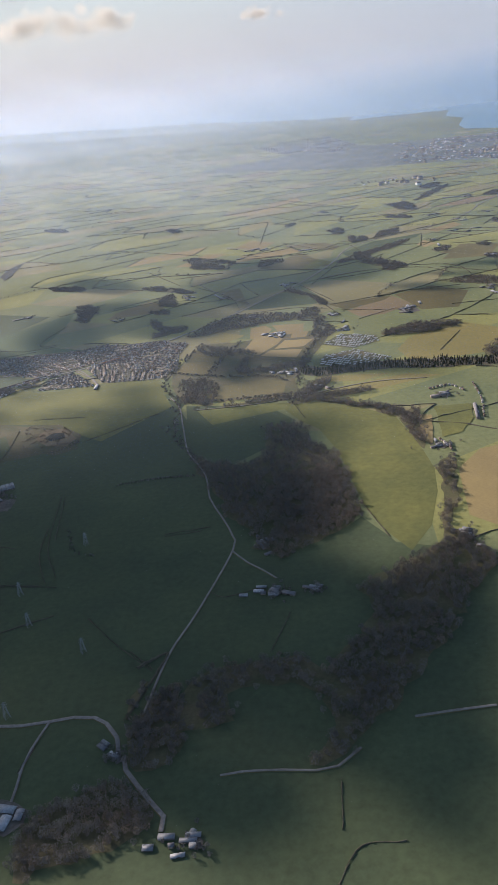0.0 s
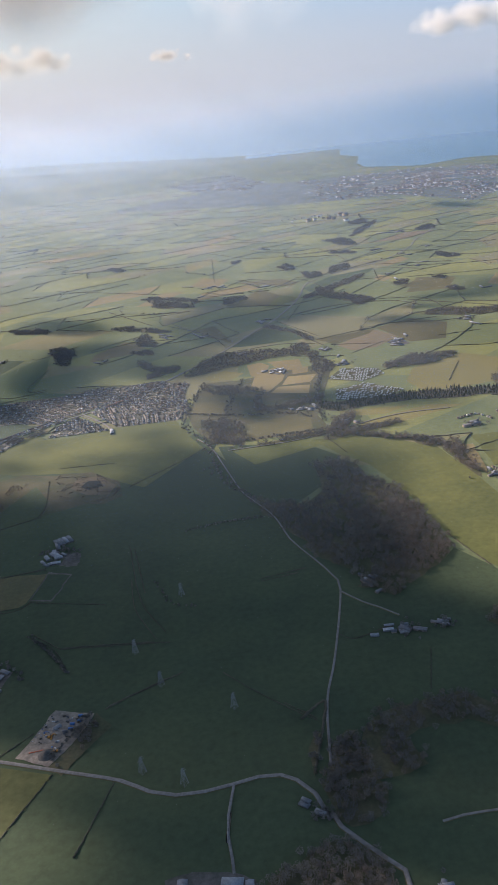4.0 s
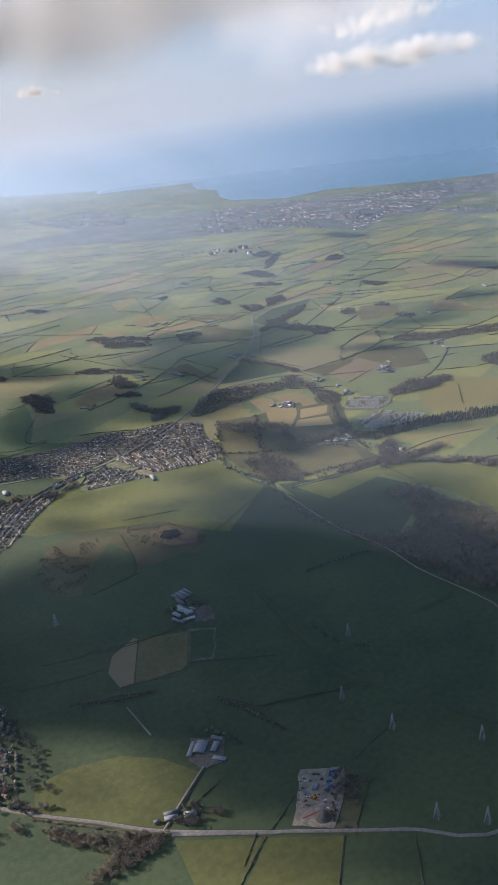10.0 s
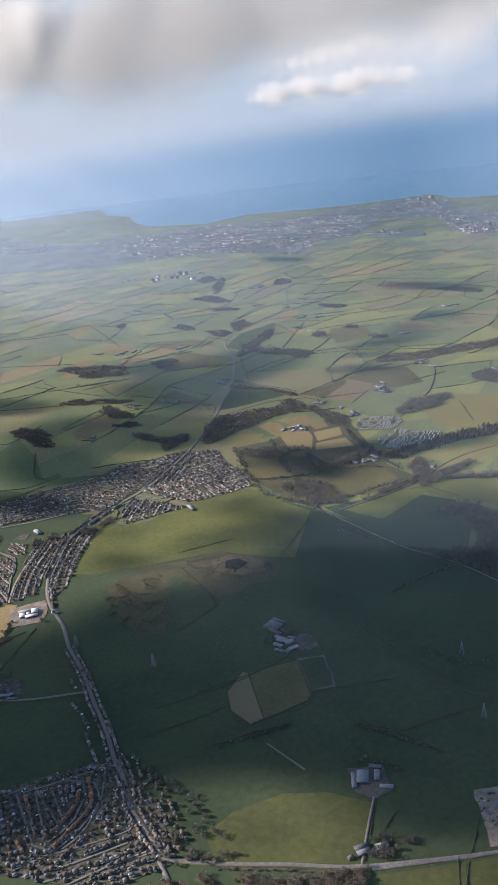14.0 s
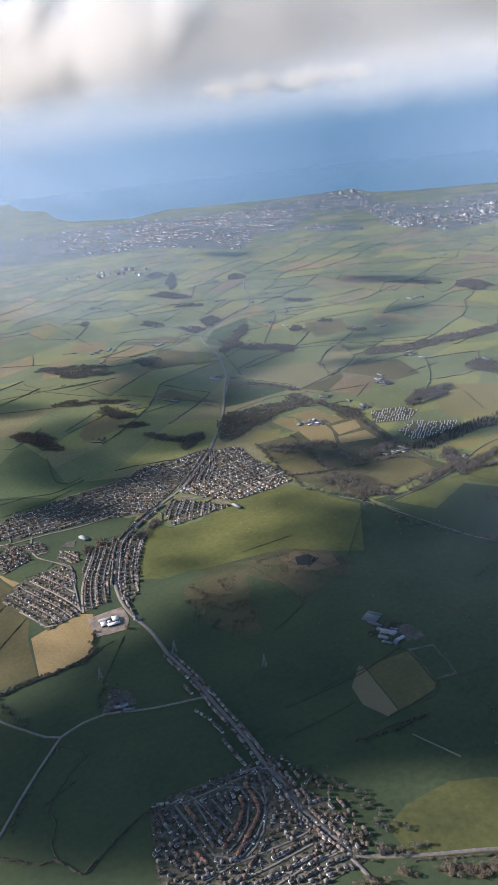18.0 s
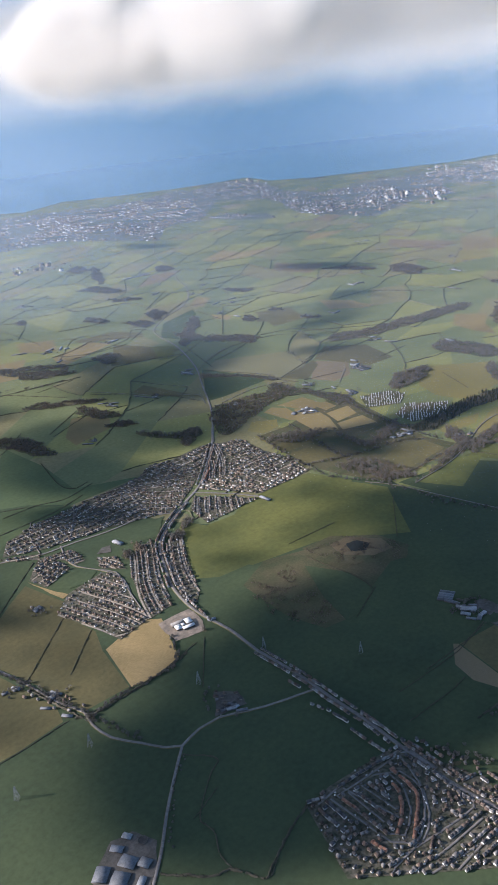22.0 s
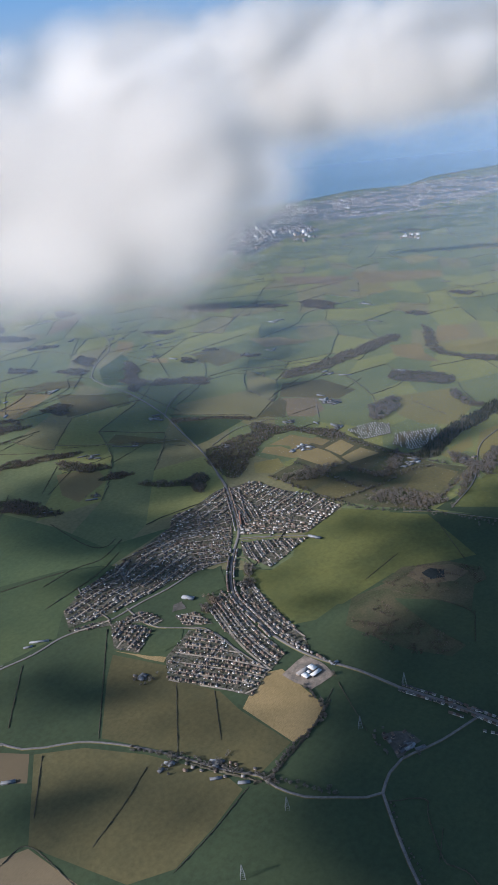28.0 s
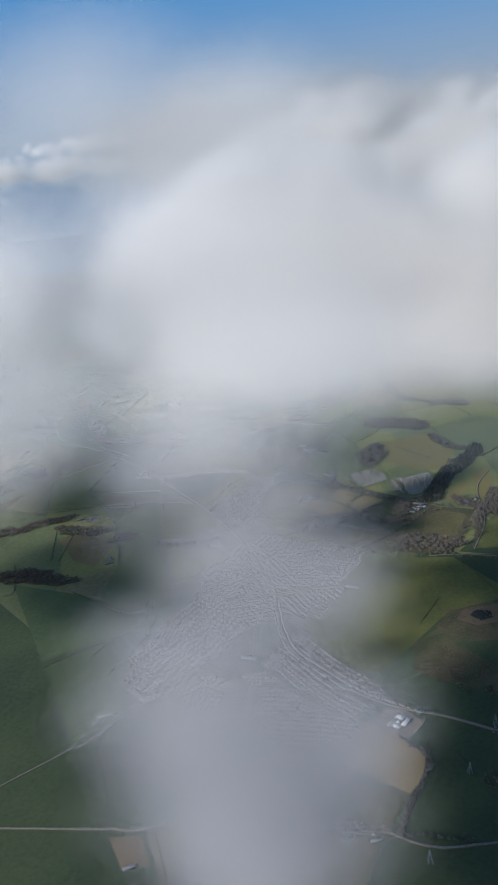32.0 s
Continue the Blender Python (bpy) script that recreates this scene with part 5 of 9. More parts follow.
field(OLIVE, [(162.3, 809.5), (190, 773.2), (168.5, 719.1), (136.2, 722.8), (121.7, 788.2)], 'olive winter pasture')
field(GRASS, [(34.11, 872.8), (51.17, 810.5), (45.68, 785.3), (-11.49, 786.3), (-28.29, 790.7)], 'green pasture')
field(BROWN, [(-51.46, 745.3), (-41.33, 729.2), (-56.3, 715.9), (-73.95, 721.8)], 'brown ploughed field')
field(OLIVE, [(245.1, 999.5), (275, 969.1), (249.3, 928.1), (201.5, 961.7)], 'olive winter pasture')
field(TAN, [(325.6, 965.9), (344.5, 921.6), (325.8, 874.4), (293.2, 916.7)], 'tan stubble field')
field(BROWN, [(501, 1226), (508.7, 1121), (455.8, 1103), (450.4, 1180)], 'brown ploughed field')
field(BROWN, [(737.9, 1164), (749.2, 1024), (677.2, 1009), (680.1, 1122)], 'brown ploughed field')
field(TAN, [(789.4, 1045), (820.9, 879.2), (763.1, 851.4), (681.5, 967.7)], 'tan stubble field')
field(TAN, [(-132, 871.5), (-106.2, 846.4), (-121.6, 817.8), (-166.3, 808.3), (-162.2, 832.9)], 'tan stubble field')
field(OLIVE, [(44.83, 1057), (75.53, 957.4), (35.35, 956), (-10.98, 980.7)], 'olive winter pasture')
field(OLIVE, [(-32.21, 889.6), (-21.7, 806.2), (-44.71, 844.5), (-53.43, 881.6)], 'olive winter pasture')
field(OLIVE, [(27.57, 1121), (80.6, 1112), (98.62, 1070), (85.43, 1050), (26.19, 1108)], 'olive winter pasture')
field(TAN, [(-19.68, 1189), (16.43, 1155), (-8.282, 1105), (-41.07, 1139)], 'tan stubble field')
field(OLIVE, [(236.4, 1002), (276.7, 978.6), (249.8, 918), (198.5, 925.7)], 'olive winter pasture')
field(TAN, [(265.4, 1160), (271.1, 1133), (227.9, 1098), (219.6, 1120)], 'tan stubble field')
field(TAN, [(202.4, 1052), (212.4, 1021), (194.5, 1005), (188.4, 1028)], 'tan stubble field')
field(BROWN, [(490.7, 1216), (523.8, 1134), (472, 1109), (458.4, 1174)], 'brown ploughed field')
field(TAN, [(337.8, 943), (336.5, 879.3), (315.3, 881.5), (322.4, 938.6)], 'tan stubble field')
field(GRASS, [(141.9, 1080), (210.9, 1102), (196.2, 1076), (102.6, 986.7), (94.55, 1025)], 'green pasture')
field(LIME, [(63.19, 1004), (79.14, 977.9), (48.44, 940), (32.07, 945.2)], 'bright green pasture')
field(TAN, [(-79.84, 1119), (-50.48, 1108), (-96.08, 1043), (-117.8, 1050)], 'tan stubble field')
field(LIME, [(-185.2, 588.5), (-151, 605.9), (-95.19, 600.3), (-76.27, 536.3), (-118.6, 484.8), (-163, 525), (-208, 537.8), (-220.6, 563.7)], 'bright yellow-green pasture beside the village')
field(GOLD, [(-64.67, 686.7), (-40.14, 671.3), (-52.65, 602.8), (-77.5, 614.4)], 'golden pale winter field')
hedge([(-208.2, 228.3), (-196, 242.7), (-181.4, 257.9)], 1.0)
hedge([(-174.2, 217.1), (-156.5, 246.4)], 1.0)
hedge([(-146.6, 208.2), (-134.2, 237.2)], 1.0)
hedge([(-188.5, 289.6), (-207.6, 279.1)], 1.0)
hedge([(-178.3, 259.7), (-165.8, 269.8)], 1.0)
hedge([(-183.7, 260.6), (-192.1, 249.7)], 1.0)
hedge([(-159.2, 322.9), (-110.2, 314.3)], 1.0)
hedge([(-176, 337.9), (-162.8, 324.3), (-155.6, 307.6)], 1.0)
hedge([(-89.89, 286.6), (-76.5, 268.9), (-58.91, 249.2)], 1.0)
hedge([(-65.17, 353.6), (-40.69, 357.1)], 1.0)
hedge([(-127.3, 371.7), (-125.6, 345.3), (-116.9, 319.1)], 1.0)
hedge([(-125.5, 406.2), (-120.8, 358.3)], 1.0)
hedge([(-160.3, 324), (-118.1, 316.8)], 1.0)
hedge([(-160.3, 324), (-173.9, 339.1)], 1.0)
hedge([(-180.9, 517.4), (-181.1, 469), (-199.4, 456.7)], 1.0)
hedge([(-128.3, 488.2), (-84.95, 524.6)], 1.0)
hedge([(-339.2, 421.6), (-355.7, 416.8)], 1.0)
hedge([(-353.4, 374.9), (-341.5, 380.8), (-319.6, 388)], 1.0)
hedge([(-420.7, 583.1), (-391.2, 609.5)], 1.0)
hedge([(-436.8, 541.5), (-432.8, 573.3), (-445.9, 576.3)], 1.0)
hedge([(-418.8, 547.8), (-394.6, 551.6), (-372.2, 557.2)], 1.0)
hedge([(-411.4, 508.4), (-386.2, 506.6), (-359.3, 506.9)], 1.0)
hedge([(-368.3, 592.7), (-294.4, 656)], 1.0)
hedge([(-359.2, 548.4), (-315.6, 584.2)], 1.0)
hedge([(-339.8, 536.2), (-311.7, 560.8)], 1.0)
hedge([(-349.9, 503.7), (-320.7, 499.4), (-281.1, 505.1)], 1.0)
hedge([(-385.3, 641.7), (-344.8, 676.6)], 1.0)
hedge([(-275.7, 504.6), (-301.6, 475.3)], 1.0)
hedge([(-294.9, 756), (-274, 745), (-256.9, 734.6)], 1.0)
hedge([(-238.4, 702.9), (-255, 703.5)], 1.0)
hedge([(-295.9, 710), (-249.4, 708.9), (-218.3, 715.9)], 1.0)
hedge([(-206.4, 799.8), (-219.3, 749.5), (-216.3, 732), (-202.7, 733.1)], 1.0)
hedge([(-167.1, 845.1), (-116.7, 866.6)], 1.0)
hedge([(34.11, 872.8), (61.8, 789.1)], 1.0)
hedge([(56.3, 890.8), (111.2, 909.7), (171, 895.4), (194.4, 853.3)], 1.0)
hedge([(115.6, 795.3), (144.6, 798.6), (192, 781.7), (259.6, 788.2)], 1.0)
hedge([(57.49, 775.7), (125.7, 794.3)], 1.0)
hedge([(-31.2, 798.8), (-43.2, 853.2), (-81.61, 916.4)], 1.0)
hedge([(-90.01, 840.1), (-39.17, 841.9)], 1.0)
hedge([(-24.05, 1078), (4.393, 1052), (66.13, 1060), (104.4, 1089), (125.6, 973.7)], 1.0)
hedge([(241.6, 1072), (141.2, 959.6)], 1.0)
hedge([(-110.8, 975), (-63.19, 977.8)], 1.0)
hedge([(172, 1124), (68.38, 1052)], 1.0)
hedge([(90.29, 979.3), (45.43, 866.2)], 1.0)
hedge([(433, 1103), (360.8, 1104), (315.9, 1157)], 1.0)
hedge([(304.5, 1060), (195.8, 1033), (139.2, 1052)], 1.0)
hedge([(594.9, 1122), (443.4, 1045)], 1.0)
hedge([(699.8, 1021), (557.3, 1075)], 1.0)
hedge([(106.7, 733.7), (65.99, 750.3)], 1.0)
hedge([(164.9, 731.1), (206.4, 731.2)], 1.0)
hedge([(630.5, 842.1), (726.5, 746.1)], 1.0)
hedge([(532.5, 846.2), (490.4, 783)], 1.0)
hedge([(1115, 1155), (1045, 1262), (940.6, 1288)], 1.0)
hedge([(1177, 917.5), (1272, 1142)], 1.0)
hedge([(-227.3, 851.2), (-217.5, 849), (-181.4, 880)], 1.0)
hedge([(-276.3, 732.5), (-249.8, 730.2), (-230.1, 721.7), (-202.2, 727.7)], 1.0)
hedge([(-151.1, 1036), (-100.1, 931)], 1.0)
hedge([(-124.4, 997.3), (-53.12, 979.3)], 1.0)
hedge([(-21.92, 1050), (54.3, 1042)], 1.0)
hedge([(24.08, 1143), (67.57, 1070)], 1.0)
hedge([(7.856, 1421), (69.58, 1308), (138.2, 1290), (221.6, 1291), (293, 1384)], 1.0)
hedge([(54.83, 1534), (120.2, 1450), (182, 1466)], 1.0)
hedge([(223.9, 1481), (312.1, 1585)], 1.0)
hedge([(226.1, 1949), (355.7, 1876), (487.8, 1802)], 1.0)
hedge([(114.4, 967.2), (121.7, 931.5)], 1.0)
hedge([(206.6, 1089), (192.4, 1020)], 1.0)
hedge([(297.1, 1180), (318.9, 1179)], 1.0)
hedge([(333, 1196), (425.9, 1194)], 1.0)
hedge([(160.7, 914.2), (204.1, 890.4), (210.9, 830.4)], 1.0)
hedge([(244.9, 1086), (362.2, 1046), (476.8, 1076)], 1.0)
hedge([(126.3, 799.1), (188.8, 800.1)], 1.0)
hedge([(569, 1293), (620.8, 1228), (693.4, 1185)], 1.0)
hedge([(622, 1148), (724.3, 1011)], 1.0)
hedge([(334.2, 950.1), (413.9, 939.6), (485.2, 958.7), (589.8, 916.4)], 1.0)
hedge([(400.6, 927.9), (442, 808.2)], 1.0)
hedge([(749, 1418), (858.6, 1271), (951.9, 1175)], 1.0)
hedge([(494.5, 1271), (582.7, 1113)], 1.0)
hedge([(601.1, 1675), (713.5, 1675)], 1.0)
hedge([(517.7, 1944), (673.5, 1821)], 1.0)
hedge([(-319.1, 1779), (-93.72, 1647)], 1.0)
hedge([(-293.1, 1415), (-110, 1350), (9.564, 1347)], 1.0)
hedge([(-231.8, 1238), (-85.29, 1110)], 1.0)
hedge([(-278.7, 1214), (-166.8, 1203)], 1.0)
hedge([(-30.37, 1062), (35.06, 1131), (68.41, 1100)], 1.0)
hedge([(9.564, 1347), (-6.445, 1147)], 1.0)
hedge([(-210.8, 1018), (-68.68, 986.5)], 1.0)
hedge([(-166.8, 852.7), (-117.2, 886.2)], 1.0)
hedge([(38.9, 828.4), (58.84, 752.1)], 1.0)
hedge([(229, 1012), (348.3, 984.5)], 1.0)
hedge([(214.7, 1127), (311.9, 1077)], 1.0)
hedge([(188.2, 889.6), (267.9, 803)], 1.0)
hedge([(176.7, 1168), (273.6, 1246)], 1.0)
hedge([(435.6, 1358), (534.3, 1307)], 1.0)
hedge([(223.4, 1468), (384.4, 1385)], 1.0)
hedge([(138.2, 1682), (273.3, 1654)], 1.0)
hedge([(-72.12, 2039), (173.4, 1870)], 1.0)
hedge([(-351.3, 2230), (-94.93, 2139)], 1.0)
hedge([(17.35, 1644), (175.8, 1365)], 1.0)
hedge([(-13.12, 254.4), (-4.331, 278.9)], 1.0)
hedge([(-37.97, 298.6), (-31.66, 294.2), (-15.7, 299.4)], 1.0)
hedge([(-69.14, 262.3), (-58.8, 250.6)], 1.0)
hedge([(7.249, 189.5), (5.778, 170.8)], 1.0)
hedge([(2.689, 153.2), (10.22, 164.6), (23.04, 165.3)], 1.0)
hedge([(126.4, 601), (152.4, 647)], 1.0)
hedge([(-138.2, 532.5), (-175.9, 537.3)], 1.0)
hedge([(37.04, 364.6), (44.7, 331.9)], 1.0)
hedge([(8.945, 518.2), (14.91, 490.6)], 1.0)
hedge([(-243.7, 399.4), (-210.2, 396.1), (-196.6, 395.9), (-172.4, 399)], 1.0)
hedge([(-256.2, 384.2), (-227.4, 381.8), (-215.8, 382.2)], 1.0)
hedge([(-182.4, 363.5), (-209, 364.1)], 1.0)
hedge([(-212.1, 276.4), (-191.5, 298.3)], 1.0)
hedge([(-235.4, 362.7), (-218.6, 360.2), (-206.6, 357.3), (-197.4, 354.5)], 2.2)
hedge([(-257.8, 303.4), (-235.5, 288), (-212.8, 271.2)], 2.6)
hedge([(-356.7, 505.5), (-344.4, 500.9), (-307.8, 500.3), (-289.7, 502.1)], 2.6)
hedge([(-360.8, 541.9), (-354, 504.1)], 2.6)
hedge([(-64.75, 251.3), (-53.75, 258.8), (-60.55, 237.5), (-65.9, 222.7)], 2.6)
wood([(-9.446, 483.5), (9.843, 478.4), (20.94, 449), (32.56, 425.7), (31.61, 399.9), (34.71, 367.8), (19.85, 351.1), (1.986, 345.4), (-16.22, 340.9), (-24.48, 352.9), (-33.53, 368.7), (-40.76, 393.1), (-50.06, 421.4), (-57.45, 444.3), (-41.67, 432.7), (-22, 429.6), (-9.669, 457.3)], 3.6, TWIG, 'bare purple-brown winter wood on a slope', 1.0)
# Lit part of the slope wood: sunlight put into the twig colour.
wood([(-3.388, 405.9), (14.71, 414.8), (27.89, 403.1), (26.05, 379.6), (4.123, 358.4), (-13.8, 369.6)], 3.4, TWIG_PALE, 'bare winter wood in paler twigs painted as if sunlit', 1.0)
wood([(-17.82, 338.3), (0.5013, 351.3), (12.83, 366.5), (34.9, 359), (10.28, 333.1), (-6.149, 323.4)], 3.6, TWIG_PALE, 'bare winter wood in paler twigs painted as if sunlit', 1.0)
wood([(-49.29, 218), (-44.35, 231.5), (-36.66, 242.8), (-24, 249.2), (-4.631, 249.9), (5.569, 243.6), (12.77, 252.5), (28.91, 275.7), (24.09, 292.8), (42.94, 305.2), (66.45, 322.7), (73.65, 331.7), (83.6, 319.5), (83.49, 300.5), (68.41, 269.6), (56.53, 256.7), (39.63, 235.8), (29.27, 222.3), (11.17, 200.8), (0.1207, 199.6), (7.644, 211.3), (4.196, 226.9), (-5.43, 234.1), (-23.89, 233.4), (-29.7, 219.8), (-41.18, 214.4)], 3.4, TWIG, 'dark bare wood filling a river valley', 1.0)
wood([(-90.29, 184.1), (-77.24, 189.7), (-63.86, 196.5), (-57.72, 191.7), (-49.64, 180.1), (-61.76, 171.2), (-77.21, 165.1), (-91.3, 162.3), (-92.89, 174.1)], 2.8, TWIG, 'dark bare wood by a lane', 1.0)
wood([(-65.35, 219.9), (-51.69, 222.4), (-42.95, 212), (-47.87, 202.4), (-58.63, 198.8), (-62.85, 209.1)], 3.0, TWIG, 'dark bare wood by a lane', 1.0)
wood([(84.84, 408.1), (93.03, 409.9), (84.39, 364), (73.65, 331.7), (79.95, 320.2), (68.92, 322.3), (77.09, 365.5)], 3.2, TWIG, 'bare trees along a hillside burn', 1.0)
wood([(72.37, 472.9), (85.94, 488.9), (85, 453), (79.44, 424.8), (77.1, 429.5), (75.47, 451)], 3.0, TWIG_PALE, 'bare trees beside a large country house', 1.0)
wood([(24.86, 524.6), (53.88, 508.5), (79.74, 484.6), (75.01, 478), (52.59, 498.3), (24.28, 517.1)], 2.8, TWIG, 'bare shelter belt between fields', 1.0)
wood([(31.07, 589.2), (102, 585.4), (166.1, 570.3), (184.3, 568.4), (150, 557.3), (77.38, 569.6), (21.43, 572.3), (21.1, 594.4)], 3.0, CONIFER, 'dark green conifer shelter belt', 0.75)
wood([(119.9, 681.7), (160.1, 670.1), (126.3, 651.1), (89.65, 659.6)], 3.0, TWIG, 'bare trees beside a golden field', 1.0)
wood([(200.1, 832.8), (248.1, 813.4), (288.4, 803.5), (359.1, 790.7), (391.7, 773.4), (372.1, 758.1), (288.6, 772.1), (211.2, 792.6), (181.7, 817.6)], 3.6, TWIG, 'bare trees along the river', 1.0)
wood([(240.6, 710.8), (247.3, 647), (215.1, 629.5), (212.6, 665.8), (211.8, 697.6)], 3.4, TWIG, 'bare trees along the river', 1.0)
wood([(446, 760.2), (336.2, 703.2), (310.9, 664.6), (306.6, 608.1), (330.4, 615.8), (327.2, 677.9), (374.6, 709.7), (439.3, 746.8)], 3.6, TWIG, 'bare trees along the river', 1.0)
wood([(196.9, 624.4), (199.7, 615.1), (162.3, 587.8), (171.1, 576.6), (153.9, 576.3), (163.2, 601.5)], 3.4, TWIG, 'bare trees at a field corner', 1.0)
wood([(45.35, 771.2), (46.23, 725.1), (54.1, 679.3), (33.55, 668.4), (35.67, 718.8), (15.52, 731.9), (-25.65, 724.2), (-54.47, 711.2), (-75.99, 717.4), (-39.19, 772.4), (-8.165, 768.4), (16.88, 759)], 3.6, TWIG, 'brown scrubby winter wood north of the village', 0.55)
wood([(-17.52, 641.4), (-29.57, 613.7), (-23.21, 591.1), (19.93, 597.5), (24.33, 607.5), (0.04405, 601.7), (-24.13, 606)], 3.2, TWIG, 'dark bare shelter belt between fields', 1.0)
wood([(-66.46, 590.5), (-47.11, 575.2), (-48.4, 532.8), (-69.62, 546.7), (-75.54, 581.2)], 3.4, TWIG, 'dark bare shelter belt between fields', 1.0)
wood([(39.35, 566.7), (32.04, 543.9), (10.09, 526.6), (-39.88, 524.8), (-55.79, 525.5), (12.22, 536.8), (23.8, 555.7)], 3.2, TWIG, 'bare trees lining a lane', 1.0)
wood([(-66.65, 671.5), (-53.32, 643.6), (-15.36, 642.5), (-30.9, 656.2), (-58.89, 673.4)], 3.4, TWIG, 'dark bare shelter belt between fields', 1.0)
wood([(50.72, 535.8), (66.21, 530.1), (54.23, 526.2), (8.011, 516.7), (15.41, 528.5)], 3.4, TWIG, 'bare trees lining a lane', 1.0)
wood([(24.2, 864.7), (57.48, 786.2), (46.2, 778.6), (44.08, 805.4), (17.94, 852)], 3.2, TWIG, 'bare shelter belt beside the main road', 1.0)
wood([(184.7, 1075), (178.7, 1048), (94.12, 966.5), (85.78, 979.8), (134.2, 1026)], 3.2, TWIG, 'bare shelter belt beside a farm', 1.0)
wood([(-98.54, 833.5), (-107.7, 837.3), (-115.9, 844.2), (-118.1, 850.2), (-119.7, 863.8), (-122.3, 877.8), (-121, 879.7), (-116.8, 881.3), (-112.9, 891.8), (-107.8, 894), (-102.7, 880.3), (-101.6, 867.2), (-100.9, 857.8), (-97.52, 843.5)], 3.4, TWIG, 'dark copse of bare trees among fields', 1.0)
wood([(-106.6, 802.5), (-109.7, 805.6), (-112.1, 806.5), (-115.1, 806.8), (-118.4, 810.9), (-118.6, 815.4), (-115.9, 818), (-114.3, 822.5), (-113.9, 826.3), (-111, 824.4), (-106.6, 820.6), (-103.9, 818.2), (-103.3, 812.5), (-104, 804.5)], 3.4, TWIG, 'dark copse of bare trees among fields', 1.0)
wood([(-102, 742.7), (-103.6, 737.7), (-104.8, 738), (-109.2, 749.1), (-113.5, 758.2), (-116.2, 763.6), (-119.1, 775.5), (-119, 785.7), (-113.4, 780.7), (-108.2, 770.4), (-105.8, 764.4), (-101.6, 755.2), (-96.65, 744.2), (-97.61, 742)], 3.4, TWIG, 'dark copse of bare trees among fields', 1.0)
wood([(-186, 815), (-187.8, 805.3), (-195.6, 811.2), (-202.1, 824.5), (-203.5, 835.6), (-206.5, 850.9), (-210.5, 865.9), (-207.2, 866.3), (-198.7, 860.2), (-193.1, 860.4), (-189.9, 854.9), (-186.3, 838.1), (-185.5, 827.6), (-186.7, 824.9)], 3.4, TWIG, 'dark copse of bare trees among fields', 1.0)
wood([(532.3, 942.4), (524.2, 935.6), (512.5, 929.9), (502.9, 938.9), (503.5, 952.7), (512.1, 964.8), (519.1, 982.6), (523.8, 997), (533.8, 994.2), (548.3, 986.2), (557.7, 982.3), (556.5, 968.9), (548.4, 948.2), (539.5, 940.8)], 3.4, TWIG, 'dark copse of bare trees among fields', 1.0)
wood([(145, 906.4), (141.2, 898.6), (138.3, 902.4), (135, 911.5), (131.7, 916), (128.7, 922.6), (129.2, 934.2), (135.5, 939.3), (142.7, 935.8), (145.5, 932.8), (147, 929.6), (151.3, 922.1), (153.9, 916.8), (150.6, 914.3)], 3.4, TWIG, 'dark copse of bare trees among fields', 1.0)
wood([(-43.11, 1021), (-47.32, 1015), (-49.98, 1013), (-50.52, 1017), (-49.94, 1021), (-49.94, 1023), (-49.98, 1028), (-47.19, 1033), (-41.8, 1037), (-38.24, 1037), (-38.31, 1034), (-38.87, 1030), (-38.46, 1026), (-39.48, 1025)], 3.4, TWIG, 'dark copse of bare trees among fields', 1.0)
wood([(128.8, 1090), (126.1, 1086), (121.8, 1082), (114.6, 1090), (110.8, 1102), (112.9, 1111), (114.4, 1127), (114.5, 1141), (119, 1138), (127.4, 1128), (133.9, 1124), (137.1, 1114), (137.2, 1095), (133.5, 1087)], 3.4, TWIG, 'dark copse of bare trees among fields', 1.0)
wood([(649.7, 754.6), (641.3, 758.7), (633.4, 757.6), (630.5, 762.1), (633.1, 774.2), (638, 781.4), (641.4, 784.9), (644.8, 793.9), (652, 799.9), (661.2, 793.5), (664.8, 783.7), (661.4, 775.4), (657, 762.7), (654.3, 752.7)], 3.4, TWIG, 'dark copse of bare trees among fields', 1.0)
wood([(508, 779.5), (500.1, 773.5), (494.7, 772.5), (494, 780.6), (496.2, 788.2), (497.4, 793.3), (498, 801.9), (503, 808.8), (512.5, 806.9), (519.1, 802.2), (519, 798.1), (516.7, 789.8), (516, 781.6), (514.1, 780.5)], 3.4, TWIG, 'dark copse of bare trees among fields', 1.0)
wood([(-92.79, 728.6), (-97.18, 724.6), (-103.8, 719.8), (-110.8, 721), (-112, 726.4), (-107.5, 733.2), (-103.5, 742.4), (-101.1, 749.8), (-95.4, 750.8), (-86.17, 750.2), (-79.33, 751), (-78.37, 745.8), (-82.14, 735.2), (-87.85, 729.5)], 3.4, TWIG, 'dark copse of bare trees among fields', 1.0)
wood([(-224.9, 969.6), (-220.3, 961.2), (-222.2, 960.2), (-235.7, 966.6), (-246.3, 970.2), (-253.8, 975.7), (-267.9, 992.3), (-276.4, 1007), (-266.9, 1005), (-254.6, 998.7), (-248.2, 997.5), (-236.5, 993.2), (-223.6, 983.7), (-222.8, 976.5)], 3.4, TWIG, 'dark copse of bare trees among fields', 1.0)
wood([(-102.6, 808.9), (-100.8, 802.3), (-102.1, 801.2), (-108.7, 806.3), (-113.7, 809.9), (-117.5, 812), (-124, 818.3), (-126.9, 825.5), (-121.7, 827.4), (-115.9, 825.5), (-113, 822.8), (-107.3, 818.7), (-101.3, 815), (-101.3, 813.2)], 3.4, TWIG, 'dark copse of bare trees among fields', 1.0)
